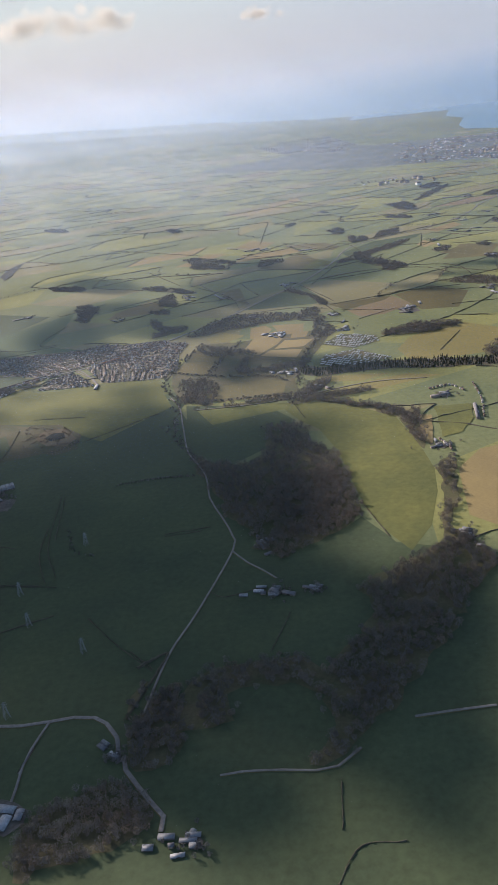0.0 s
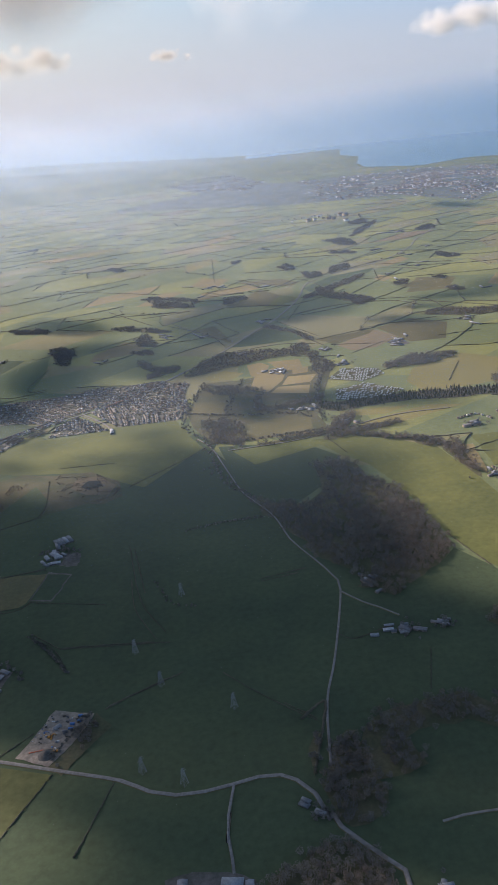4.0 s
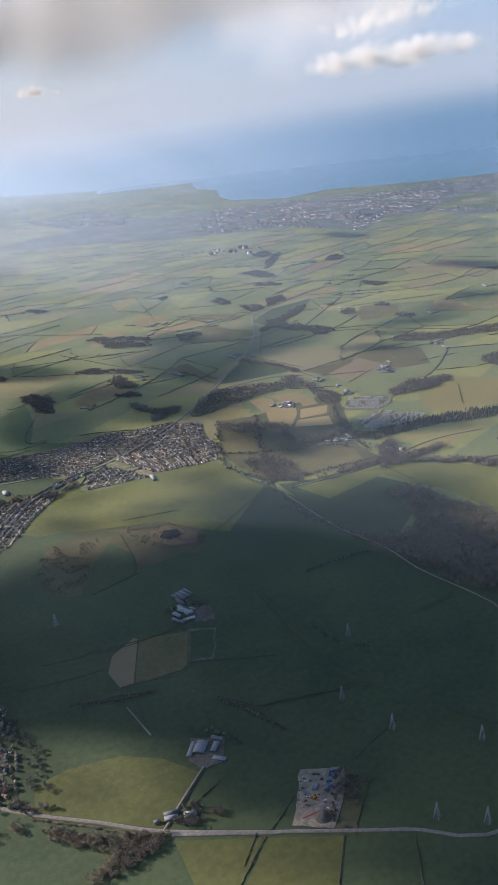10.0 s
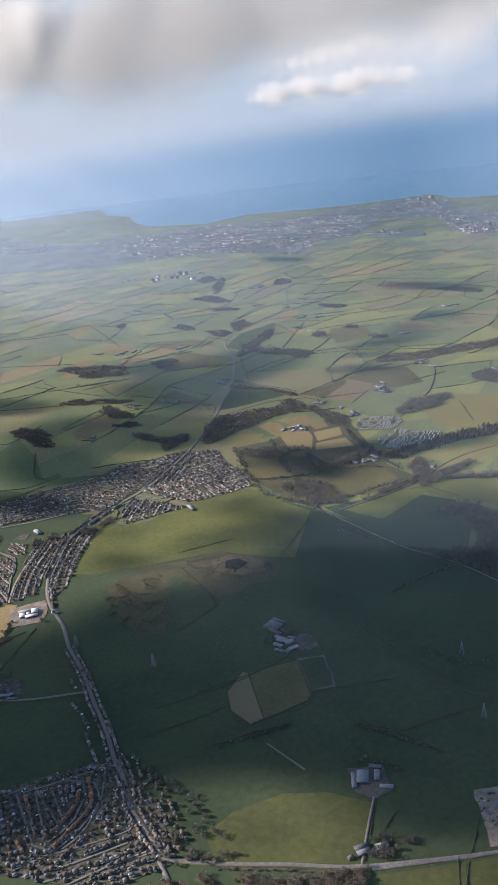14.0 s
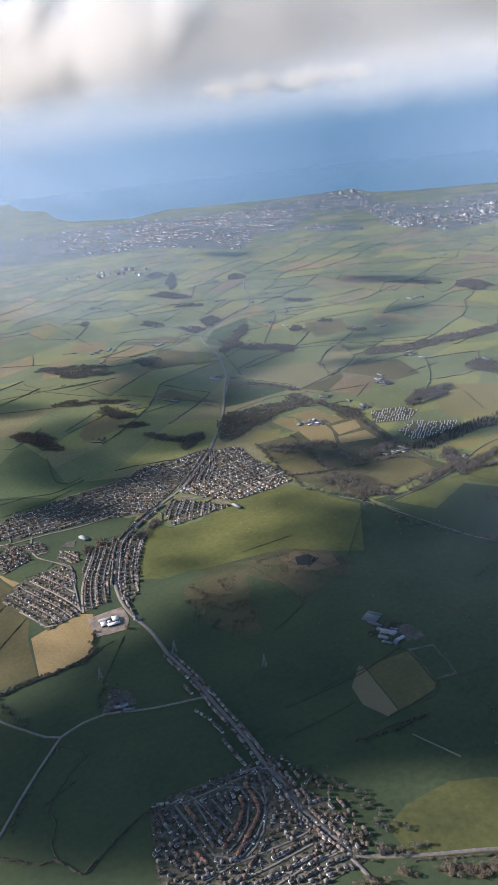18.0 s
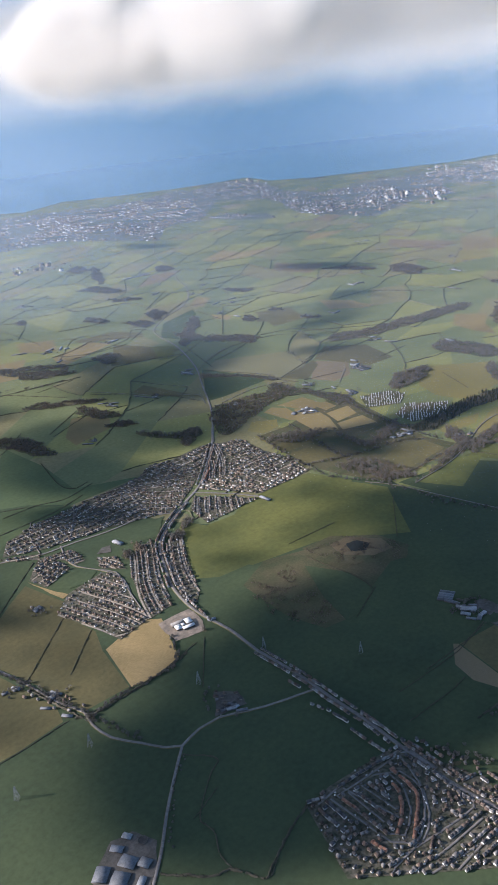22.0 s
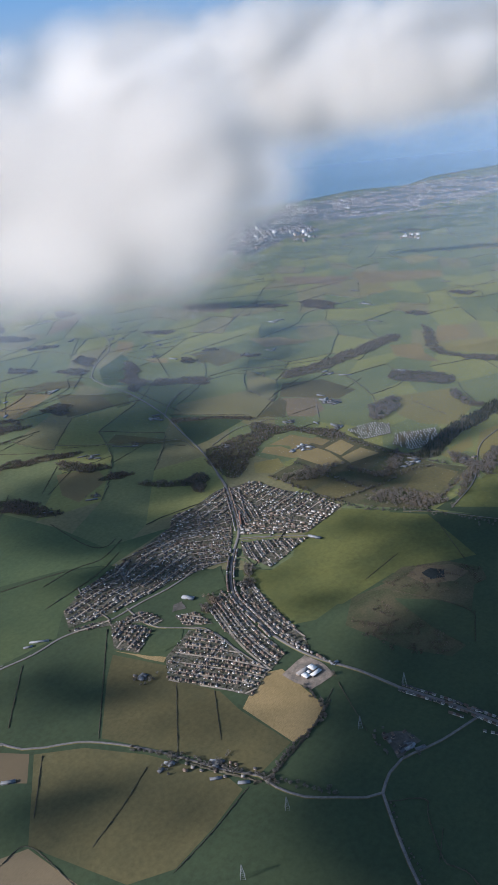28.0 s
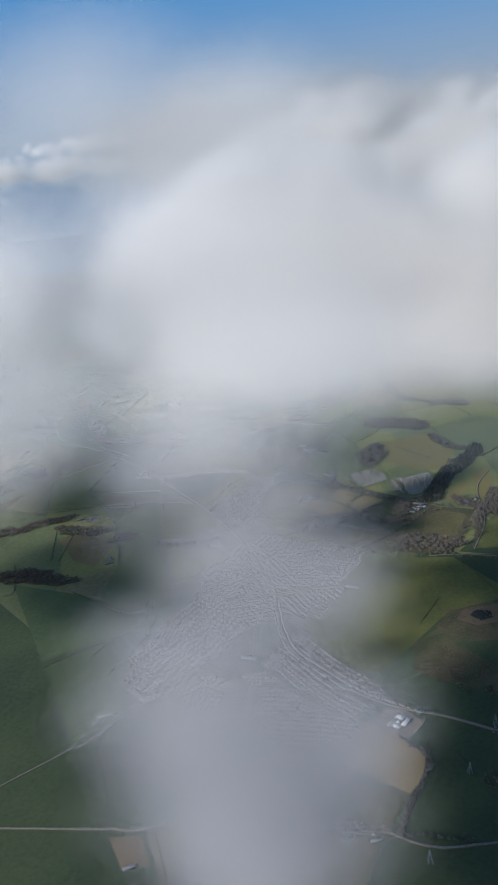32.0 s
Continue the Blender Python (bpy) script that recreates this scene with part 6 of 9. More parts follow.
wood([(147.5, 925.5), (141.4, 924), (139.5, 922.9), (135.4, 922.5), (127.7, 924.2), (124.5, 926.8), (125.4, 933.9), (124, 946.2), (123.6, 953.6), (129.7, 951.1), (137.1, 948.5), (142.5, 949.1), (148.9, 943.7), (152.2, 932.4)], 3.4, TWIG, 'dark copse of bare trees among fields', 1.0)
wood([(-39.36, 1039), (-46.23, 1036), (-63.42, 1046), (-73.75, 1056), (-85.75, 1068), (-103.6, 1083), (-108.3, 1090), (-100.4, 1091), (-99.58, 1101), (-99.53, 1105), (-85.22, 1092), (-70.08, 1077), (-63.11, 1070), (-51.25, 1058)], 3.4, TWIG, 'dark copse of bare trees among fields', 1.0)
wood([(112.9, 1180), (113.5, 1170), (109.7, 1161), (101.7, 1160), (97.57, 1166), (96.03, 1178), (91.9, 1194), (90.58, 1203), (96.92, 1206), (104.3, 1211), (108.9, 1217), (114, 1210), (117.1, 1195), (114.9, 1185)], 3.4, TWIG, 'dark copse of bare trees among fields', 1.0)
wood([(222.6, 1239), (218.7, 1232), (209.4, 1240), (203, 1246), (196.5, 1250), (187, 1258), (184.8, 1268), (191.9, 1274), (196.1, 1281), (196.6, 1284), (203.1, 1277), (212.1, 1271), (215.9, 1269), (219, 1257)], 3.4, TWIG, 'dark copse of bare trees among fields', 1.0)
wood([(-127.4, 1339), (-131.5, 1338), (-137.1, 1338), (-140.3, 1333), (-145.3, 1335), (-150.9, 1345), (-151, 1355), (-149.5, 1361), (-151.1, 1367), (-150.3, 1373), (-144, 1374), (-139, 1373), (-136, 1365), (-130.7, 1350)], 3.4, TWIG, 'dark copse of bare trees among fields', 1.0)
wood([(-78.47, 889.6), (-84.8, 887.2), (-98.01, 894.6), (-105.7, 900.6), (-115.6, 907), (-129.4, 916.1), (-132.2, 921.4), (-126.5, 925.2), (-127.1, 933), (-126.9, 935.3), (-115.1, 926.1), (-103.3, 918.2), (-97.46, 914.9), (-87.36, 904.1)], 3.4, TWIG, 'dark copse of bare trees among fields', 1.0)
wood([(-54.31, 999.5), (-64.2, 1007), (-67.94, 1006), (-76.71, 1010), (-90.89, 1024), (-95.69, 1035), (-94.36, 1046), (-99.28, 1067), (-100.8, 1077), (-88.1, 1065), (-73.18, 1052), (-63.3, 1045), (-52.35, 1024), (-46.54, 1001)], 3.4, TWIG, 'dark copse of bare trees among fields', 1.0)
wood([(10.37, 999.6), (6.055, 997.1), (2.147, 990.5), (-5.646, 988.4), (-11.76, 993.4), (-10.47, 1002), (-7.73, 1015), (-8.019, 1028), (-4.816, 1033), (4.471, 1031), (13.14, 1033), (17.99, 1030), (19.81, 1016), (16.75, 1003)], 3.4, TWIG, 'dark copse of bare trees among fields', 1.0)
wood([(45.61, 1283), (44.87, 1277), (41.13, 1275), (35.69, 1273), (32.89, 1274), (32.77, 1281), (33.9, 1293), (36.76, 1299), (40.59, 1299), (44.01, 1302), (48, 1306), (51.7, 1305), (51.28, 1298), (47.59, 1290)], 3.4, TWIG, 'dark copse of bare trees among fields', 1.0)
wood([(151.3, 906.1), (145, 903.6), (139.5, 897.1), (133.4, 900.1), (130.2, 911.3), (132.3, 920.2), (132.9, 928.5), (131, 939.6), (135.9, 944.9), (147.3, 942.3), (154.4, 938.1), (155.8, 929.2), (157.1, 914), (156.7, 905.2)], 3.4, TWIG, 'dark copse of bare trees among fields', 1.0)
wood([(333.2, 1106), (322.2, 1106), (316.2, 1107), (315.1, 1113), (312.1, 1125), (309.3, 1133), (310.9, 1134), (314.7, 1144), (319.2, 1157), (325.4, 1156), (330, 1144), (331.3, 1134), (334.6, 1125), (338.1, 1113)], 3.4, TWIG, 'dark copse of bare trees among fields', 1.0)
wood([(217.2, 976.2), (215.4, 971.3), (209.1, 970.7), (202.2, 971), (199.7, 973.3), (200.4, 982.2), (202.6, 992.3), (206.7, 994.9), (211.5, 994.6), (216.2, 998.4), (221.8, 1001), (225.4, 996.6), (223.3, 989.7), (218.8, 983.3)], 3.4, TWIG, 'dark copse of bare trees among fields', 1.0)
wood([(259.4, 900.8), (253, 900.5), (250.6, 899.8), (249.7, 903.1), (247, 909.4), (245.2, 912.1), (245.9, 914.3), (247.6, 921.9), (250.8, 928.2), (255.2, 925.2), (257.9, 918.8), (259.3, 914.7), (262.6, 909.2), (264.1, 903)], 3.4, TWIG, 'dark copse of bare trees among fields', 1.0)
wood([(267.4, 976.5), (265.4, 970.6), (262.2, 973.1), (259.3, 979.1), (257.1, 982.3), (254, 986.8), (252.5, 993.7), (256.4, 997), (262.1, 996.3), (264.2, 995.6), (265.3, 993), (268.6, 987.7), (270.8, 985), (269.6, 983.1)], 3.4, TWIG, 'dark copse of bare trees among fields', 1.0)
wood([(247.1, 1330), (243, 1312), (228.2, 1317), (217.1, 1333), (214.9, 1351), (210.4, 1379), (205.3, 1402), (212, 1403), (225.8, 1401), (235.1, 1410), (241.8, 1403), (247.5, 1376), (247.1, 1357), (245.1, 1349)], 3.4, TWIG, 'dark copse of bare trees among fields', 1.0)
wood([(305.2, 1472), (284.1, 1434), (262.1, 1406), (255.7, 1405), (265.3, 1426), (276.3, 1454), (283, 1473), (296.2, 1493), (321, 1527), (344.7, 1564), (351, 1570), (340, 1541), (325.8, 1513), (316.5, 1496)], 3.4, TWIG, 'dark copse of bare trees among fields', 1.0)
wood([(174, 1116), (167.2, 1115), (161, 1108), (152.1, 1102), (145.3, 1106), (148, 1116), (155.2, 1130), (158.5, 1145), (161.8, 1153), (171.5, 1155), (182.8, 1158), (188.3, 1157), (187.5, 1142), (182.1, 1123)], 3.4, TWIG, 'dark copse of bare trees among fields', 1.0)
wood([(123.9, 975.8), (114.5, 973.7), (107.7, 968), (104.2, 969.9), (102.5, 982.1), (103.8, 991.6), (105.7, 996.1), (106, 1006), (110.2, 1017), (120, 1019), (126.4, 1012), (126.1, 1002), (126.7, 989.1), (128.4, 978.3)], 3.4, TWIG, 'dark copse of bare trees among fields', 1.0)
wood([(330.6, 1540), (323.6, 1540), (313.1, 1545), (303.6, 1541), (296, 1546), (294, 1566), (301.2, 1583), (310, 1590), (313.3, 1599), (318.6, 1608), (330.6, 1607), (339, 1601), (337.5, 1588), (333.7, 1561)], 3.4, TWIG, 'dark copse of bare trees among fields', 1.0)
wood([(398.6, 1377), (391, 1377), (381.1, 1376), (372.4, 1371), (367.3, 1377), (369.2, 1394), (377.3, 1405), (383.6, 1413), (386.6, 1423), (394.3, 1431), (405.9, 1431), (410.7, 1425), (407.1, 1411), (402.7, 1389)], 3.4, TWIG, 'dark copse of bare trees among fields', 1.0)
wood([(-184.4, 838.4), (-188.9, 839.3), (-191.4, 835.3), (-196.9, 835.1), (-203.4, 841.7), (-204.2, 848.8), (-203.7, 856.9), (-206.6, 867.2), (-206.1, 871.5), (-198.2, 868.6), (-190.4, 866.4), (-186, 862.5), (-181.6, 850.2), (-180.1, 839.1)], 3.4, TWIG, 'dark copse of bare trees among fields', 1.0)
wood([(547.6, 963.8), (537.6, 966.5), (529.5, 968.8), (519.9, 966.3), (509.8, 970.1), (509.3, 980.1), (520.8, 989.4), (532.2, 1000), (537, 1010), (543.9, 1011), (556.8, 1007), (566.6, 1006), (566.4, 996.3), (558.5, 976.1)], 3.4, TWIG, 'dark copse of bare trees among fields', 1.0)
wood([(519.7, 1029), (517.8, 1016), (510.7, 1017), (500.9, 1038), (497.2, 1056), (494.6, 1072), (487.1, 1096), (486.7, 1107), (499.5, 1096), (511.3, 1084), (515.8, 1075), (520.7, 1054), (525.2, 1033), (523.1, 1032)], 3.4, TWIG, 'dark copse of bare trees among fields', 1.0)
wood([(-357.5, 1512), (-347.5, 1489), (-353.1, 1484), (-367.6, 1497), (-377.3, 1507), (-388.7, 1516), (-403.6, 1531), (-407.2, 1547), (-400.6, 1559), (-397, 1565), (-390.7, 1559), (-376, 1544), (-367.1, 1536), (-365.9, 1531)], 3.4, TWIG, 'dark copse of bare trees among fields', 1.0)
wood([(-216.2, 966.2), (-224.3, 961.9), (-234.1, 963.8), (-239.9, 967.2), (-251.4, 972.1), (-262.8, 976.4), (-263.7, 980.2), (-264.9, 989.4), (-272.4, 1001), (-270.1, 1003), (-255.7, 995.6), (-245.7, 991.3), (-237.9, 988.6), (-223.7, 978.4)], 3.4, TWIG, 'dark copse of bare trees among fields', 1.0)
wood([(-121, 926.5), (-118.2, 920.2), (-118.9, 918.8), (-126.1, 920), (-131.6, 919.4), (-135.5, 920.8), (-143.3, 929.6), (-148.6, 939.7), (-144.1, 942.6), (-137.6, 941.3), (-134.2, 941.9), (-128.2, 942.4), (-121.2, 939.4), (-120.2, 933.8)], 3.4, TWIG, 'dark copse of bare trees among fields', 1.0)
wood([(-181.3, 858.1), (-183.7, 854.4), (-190.8, 853), (-194.3, 847.9), (-199.2, 845.6), (-208, 852.4), (-211.9, 862.9), (-210.4, 870.7), (-211.9, 876.2), (-213, 881.4), (-207.4, 885.9), (-201.1, 887.8), (-197, 882.7), (-188.9, 869.8)], 3.4, TWIG, 'dark copse of bare trees among fields', 1.0)
wood([(-139.1, 1360), (-141.6, 1355), (-141.2, 1345), (-143.8, 1340), (-149.8, 1346), (-153.1, 1356), (-155.6, 1366), (-160.7, 1375), (-162.4, 1383), (-157.7, 1389), (-152.9, 1393), (-149, 1388), (-142.1, 1375), (-137.2, 1364)], 3.4, TWIG, 'dark copse of bare trees among fields', 1.0)
wood([(137.5, 948.1), (140.2, 941.3), (137.1, 939), (128.1, 937.9), (122, 936.3), (117.1, 941), (110.1, 954.1), (108.9, 964.4), (115.9, 965.8), (121.9, 966.6), (126, 970.7), (133.9, 971.6), (139.9, 965.9), (138.4, 957.3)], 3.4, TWIG, 'dark copse of bare trees among fields', 1.0)
patch('gardens', GARDEN, [(-321.8, 386.7), (-307.8, 386.7), (-277.9, 381.3), (-270.3, 376), (-264, 344.3), (-268.5, 318.3), (-271, 313.7), (-296.2, 316), (-335.8, 353.3)], 'gardens and paving between village houses')
shrubs([(-321.8, 386.7), (-307.8, 386.7), (-277.9, 381.3), (-270.3, 376), (-264, 344.3), (-268.5, 318.3), (-271, 313.7), (-296.2, 316), (-335.8, 353.3)])
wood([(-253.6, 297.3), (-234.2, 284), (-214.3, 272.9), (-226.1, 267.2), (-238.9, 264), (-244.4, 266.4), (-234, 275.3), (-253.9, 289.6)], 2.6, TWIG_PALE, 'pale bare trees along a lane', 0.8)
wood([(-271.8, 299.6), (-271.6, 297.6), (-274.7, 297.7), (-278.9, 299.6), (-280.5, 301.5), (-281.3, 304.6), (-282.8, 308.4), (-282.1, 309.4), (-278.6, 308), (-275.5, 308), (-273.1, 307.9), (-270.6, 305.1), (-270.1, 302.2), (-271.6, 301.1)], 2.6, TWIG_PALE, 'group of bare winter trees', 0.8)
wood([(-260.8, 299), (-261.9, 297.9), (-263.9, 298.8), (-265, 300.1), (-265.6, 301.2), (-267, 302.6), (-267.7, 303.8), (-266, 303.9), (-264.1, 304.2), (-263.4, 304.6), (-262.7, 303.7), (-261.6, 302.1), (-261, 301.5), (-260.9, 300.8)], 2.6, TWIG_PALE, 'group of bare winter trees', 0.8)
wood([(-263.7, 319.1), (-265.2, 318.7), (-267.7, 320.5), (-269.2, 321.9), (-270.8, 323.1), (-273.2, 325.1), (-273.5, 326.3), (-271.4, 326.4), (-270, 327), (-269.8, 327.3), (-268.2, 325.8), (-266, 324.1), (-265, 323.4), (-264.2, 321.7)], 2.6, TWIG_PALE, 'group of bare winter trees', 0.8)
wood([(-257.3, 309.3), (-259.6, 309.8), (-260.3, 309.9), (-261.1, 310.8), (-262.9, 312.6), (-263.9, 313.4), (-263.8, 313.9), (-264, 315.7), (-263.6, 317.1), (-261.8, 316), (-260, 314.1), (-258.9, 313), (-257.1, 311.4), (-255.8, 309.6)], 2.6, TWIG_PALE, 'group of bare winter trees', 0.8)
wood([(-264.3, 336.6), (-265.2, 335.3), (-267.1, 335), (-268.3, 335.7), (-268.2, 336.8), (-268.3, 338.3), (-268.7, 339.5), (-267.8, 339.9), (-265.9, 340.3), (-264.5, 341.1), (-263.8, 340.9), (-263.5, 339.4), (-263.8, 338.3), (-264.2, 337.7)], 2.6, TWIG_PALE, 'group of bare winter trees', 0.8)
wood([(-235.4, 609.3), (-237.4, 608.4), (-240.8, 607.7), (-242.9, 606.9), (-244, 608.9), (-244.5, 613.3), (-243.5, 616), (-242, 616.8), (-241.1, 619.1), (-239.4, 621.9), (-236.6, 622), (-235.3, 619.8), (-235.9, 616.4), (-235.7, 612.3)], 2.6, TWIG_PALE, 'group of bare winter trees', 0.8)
wood([(-210.9, 598.6), (-212.1, 597), (-215.6, 598.3), (-218.7, 599.9), (-219.6, 601.8), (-219.1, 606.1), (-218, 609.9), (-216, 609.8), (-213.7, 609), (-211.3, 610.2), (-208.7, 609.9), (-207.3, 606.8), (-208.6, 604.1), (-210.5, 601.9)], 2.6, TWIG, 'group of bare winter trees', 0.8)
wood([(-197.1, 611.2), (-198.9, 609.5), (-202.5, 609.2), (-205.5, 609.3), (-205.8, 610.5), (-204.1, 613.9), (-202, 617), (-200, 617.6), (-197.5, 617.9), (-194.5, 619.8), (-191.6, 620.4), (-191.1, 618.5), (-193.3, 615.9), (-195.9, 613.7)], 2.6, TWIG, 'group of bare winter trees', 0.8)
wood([(-262.3, 353.4), (-263.6, 353.2), (-264.2, 353.2), (-264.5, 353.6), (-265.3, 354.4), (-265.9, 354.8), (-265.8, 355), (-265.5, 356), (-265.4, 357.2), (-264.7, 357.2), (-263.8, 356.3), (-263.3, 355.7), (-262.6, 355.2), (-261.8, 354.2)], 2.6, TWIG, 'group of bare winter trees', 0.8)
wood([(-142.6, 262.2), (-144.4, 260.2), (-145.7, 259.8), (-146.5, 259.1), (-148.4, 258.1), (-149.8, 258.3), (-149.5, 260.7), (-149.2, 264.5), (-149.7, 267.4), (-149, 268.1), (-146.9, 268.4), (-145.4, 269.5), (-144.1, 269.4), (-142.6, 266.2)], 2.6, TWIG, 'group of bare winter trees', 0.8)
wood([(-61.15, 234.8), (-62.63, 230.5), (-64.19, 227.3), (-65.3, 227.5), (-65.27, 229.9), (-65.1, 231.9), (-65.65, 233.5), (-65.17, 236.3), (-62.57, 240.4), (-60.1, 243.6), (-59.53, 243.5), (-59.55, 240.9), (-59.33, 238.7), (-59.83, 237.4)], 2.6, TWIG, 'group of bare winter trees', 0.8)
wood([(-45.56, 223.7), (-50.19, 220.9), (-55.31, 216.4), (-58.71, 212.8), (-61.56, 214.3), (-62.35, 219.8), (-60.06, 224.8), (-58.53, 228.2), (-58.31, 232.7), (-54.62, 238.3), (-48.48, 241.8), (-46.03, 240.3), (-46.21, 234.2), (-45.1, 227.6)], 2.6, TWIG, 'group of bare winter trees', 0.8)
wood([(-202.7, 275.9), (-202, 274.9), (-202.3, 274), (-204.3, 274.1), (-206, 274.9), (-207.1, 276.1), (-209.2, 277.6), (-210.4, 278.6), (-209, 278.8), (-207.2, 279.1), (-206.3, 279.5), (-204.5, 278.6), (-202.5, 277.1), (-202.4, 276.3)], 2.6, TWIG, 'group of bare winter trees', 0.8)
wood([(-190.5, 274.6), (-191.6, 274), (-191.8, 273.1), (-192.8, 273.3), (-194.7, 274.5), (-195.6, 275.4), (-196, 276), (-197.4, 277), (-197.9, 278.1), (-196.2, 278.5), (-194.4, 278.1), (-193.2, 277.1), (-191.3, 275.8), (-189.9, 274.9)], 2.6, TWIG, 'group of bare winter trees', 0.8)
wood([(-270, 509), (-270.7, 508), (-271.6, 508.2), (-272.1, 509.4), (-272.1, 510.3), (-272.2, 511.3), (-272.6, 512.5), (-272, 512.9), (-270.6, 512.5), (-269.7, 512.3), (-269.6, 511.9), (-269.5, 510.6), (-269.4, 509.8), (-269.6, 509.6)], 2.6, TWIG, 'group of bare winter trees', 0.8)
wood([(-11.95, 331), (-11.72, 329.3), (-13.44, 329.5), (-15.59, 330.5), (-16.98, 330.9), (-18.99, 331.5), (-20.74, 333), (-19.76, 334.3), (-17.53, 335), (-16.7, 335.2), (-15.8, 334.7), (-13.61, 333.9), (-12.33, 333.6), (-12.43, 332.9)], 2.6, TWIG, 'group of bare winter trees', 0.8)
wood([(-248.1, 608.3), (-250.1, 606.8), (-253, 607.3), (-254.2, 608.5), (-253.7, 610.6), (-253.3, 613.7), (-253, 615.4), (-251.4, 615.4), (-249, 616.3), (-247, 617.8), (-246, 616.8), (-246.2, 614), (-247.2, 612.3), (-247.6, 610.7)], 2.6, TWIG, 'group of bare winter trees', 0.8)
wood([(-350.2, 497), (-351.4, 497.5), (-352.7, 497.5), (-353.5, 497.6), (-353.9, 498.8), (-353.5, 500.1), (-352.8, 500.5), (-352.4, 501.2), (-352, 502.2), (-350.8, 502.2), (-349.5, 501.4), (-349.3, 500.5), (-349.6, 499.1), (-349.8, 497.4)], 2.6, TWIG, 'group of bare winter trees', 0.8)
patch('gardens', GARDEN, [(-293, 696.2), (-264.9, 704.5), (-232, 703.5), (-200.4, 704.1), (-172.3, 705.3), (-155.1, 715.2), (-136.8, 709.5), (-105.9, 710.7), (-95.37, 707.8), (-116.7, 687), (-163.1, 652.5), (-191.6, 636), (-235.5, 654), (-257.9, 659.8), (-280.9, 666.1), (-304.8, 679)], 'gardens and paving between village houses')
shrubs([(-293, 696.2), (-264.9, 704.5), (-232, 703.5), (-200.4, 704.1), (-172.3, 705.3), (-155.1, 715.2), (-136.8, 709.5), (-105.9, 710.7), (-95.37, 707.8), (-116.7, 687), (-163.1, 652.5), (-191.6, 636), (-235.5, 654), (-257.9, 659.8), (-280.9, 666.1), (-304.8, 679)])
estate('mixed', [(-293, 696.2), (-264.9, 704.5), (-232, 703.5), (-200.4, 704.1), (-172.3, 705.3), (-155.1, 715.2), (-136.8, 709.5), (-105.9, 710.7), (-95.37, 707.8), (-116.7, 687), (-163.1, 652.5), (-191.6, 636), (-235.5, 654), (-257.9, 659.8), (-280.9, 666.1), (-304.8, 679)], -15.9, 6.3, 2.57)
patch('gardens', GARDEN, [(-288.7, 656.5), (-276.3, 653.4), (-269.1, 650.1), (-270.7, 630.1), (-278.1, 630.3), (-279.8, 640.8)], 'gardens and paving between village houses')
shrubs([(-288.7, 656.5), (-276.3, 653.4), (-269.1, 650.1), (-270.7, 630.1), (-278.1, 630.3), (-279.8, 640.8)])
estate('mixed', [(-288.7, 656.5), (-276.3, 653.4), (-269.1, 650.1), (-270.7, 630.1), (-278.1, 630.3), (-279.8, 640.8)], -13.4, 5.6, 2.51)
patch('gardens', GARDEN, [(-93.56, 703.2), (-74.66, 691.9), (-80.93, 659.9), (-79.74, 628.7), (-88.94, 601.1), (-135.8, 604.3), (-159.5, 648.4), (-123.9, 678.2)], 'gardens and paving between village houses')
shrubs([(-93.56, 703.2), (-74.66, 691.9), (-80.93, 659.9), (-79.74, 628.7), (-88.94, 601.1), (-135.8, 604.3), (-159.5, 648.4), (-123.9, 678.2)])
estate('white', [(-93.56, 703.2), (-74.66, 691.9), (-80.93, 659.9), (-79.74, 628.7), (-88.94, 601.1), (-135.8, 604.3), (-159.5, 648.4), (-123.9, 678.2)], -98.5, 5.95, 2.77)
patch('gardens', GARDEN, [(-169.5, 641.5), (-158.4, 626.6), (-143.2, 600), (-149.9, 600.8), (-189.7, 602), (-183.9, 628.2)], 'gardens and paving between village houses')
shrubs([(-169.5, 641.5), (-158.4, 626.6), (-143.2, 600), (-149.9, 600.8), (-189.7, 602), (-183.9, 628.2)])
estate('mixed', [(-169.5, 641.5), (-158.4, 626.6), (-143.2, 600), (-149.9, 600.8), (-189.7, 602), (-183.9, 628.2)], -122.0, 5.6, 2.51)
patch('gardens', GARDEN, [(-289, 658.6), (-281.7, 639.2), (-283.6, 629.3), (-304.7, 621.5), (-307.8, 637.9)], 'gardens and paving between village houses')
shrubs([(-289, 658.6), (-281.7, 639.2), (-283.6, 629.3), (-304.7, 621.5), (-307.8, 637.9)])
estate('new', [(-289, 658.6), (-281.7, 639.2), (-283.6, 629.3), (-304.7, 621.5), (-307.8, 637.9)], 15.7, 4.55, 2.51)
patch('gardens', GARDEN, [(-300.8, 604), (-272.8, 608.3), (-268.1, 595.9), (-271.9, 581.6), (-279.1, 564.5), (-282.1, 544.2), (-305.9, 540.1), (-309.5, 562.4), (-316.1, 589.5)], 'gardens and paving between village houses')
shrubs([(-300.8, 604), (-272.8, 608.3), (-268.1, 595.9), (-271.9, 581.6), (-279.1, 564.5), (-282.1, 544.2), (-305.9, 540.1), (-309.5, 562.4), (-316.1, 589.5)])
estate('new', [(-300.8, 604), (-272.8, 608.3), (-268.1, 595.9), (-271.9, 581.6), (-279.1, 564.5), (-282.1, 544.2), (-305.9, 540.1), (-309.5, 562.4), (-316.1, 589.5)], 3.1, 4.76, 2.51)
patch('gardens', GARDEN, [(-264.9, 626.5), (-254.7, 617.8), (-260.5, 599), (-270.3, 612.5)], 'gardens and paving between village houses')
shrubs([(-264.9, 626.5), (-254.7, 617.8), (-260.5, 599), (-270.3, 612.5)])
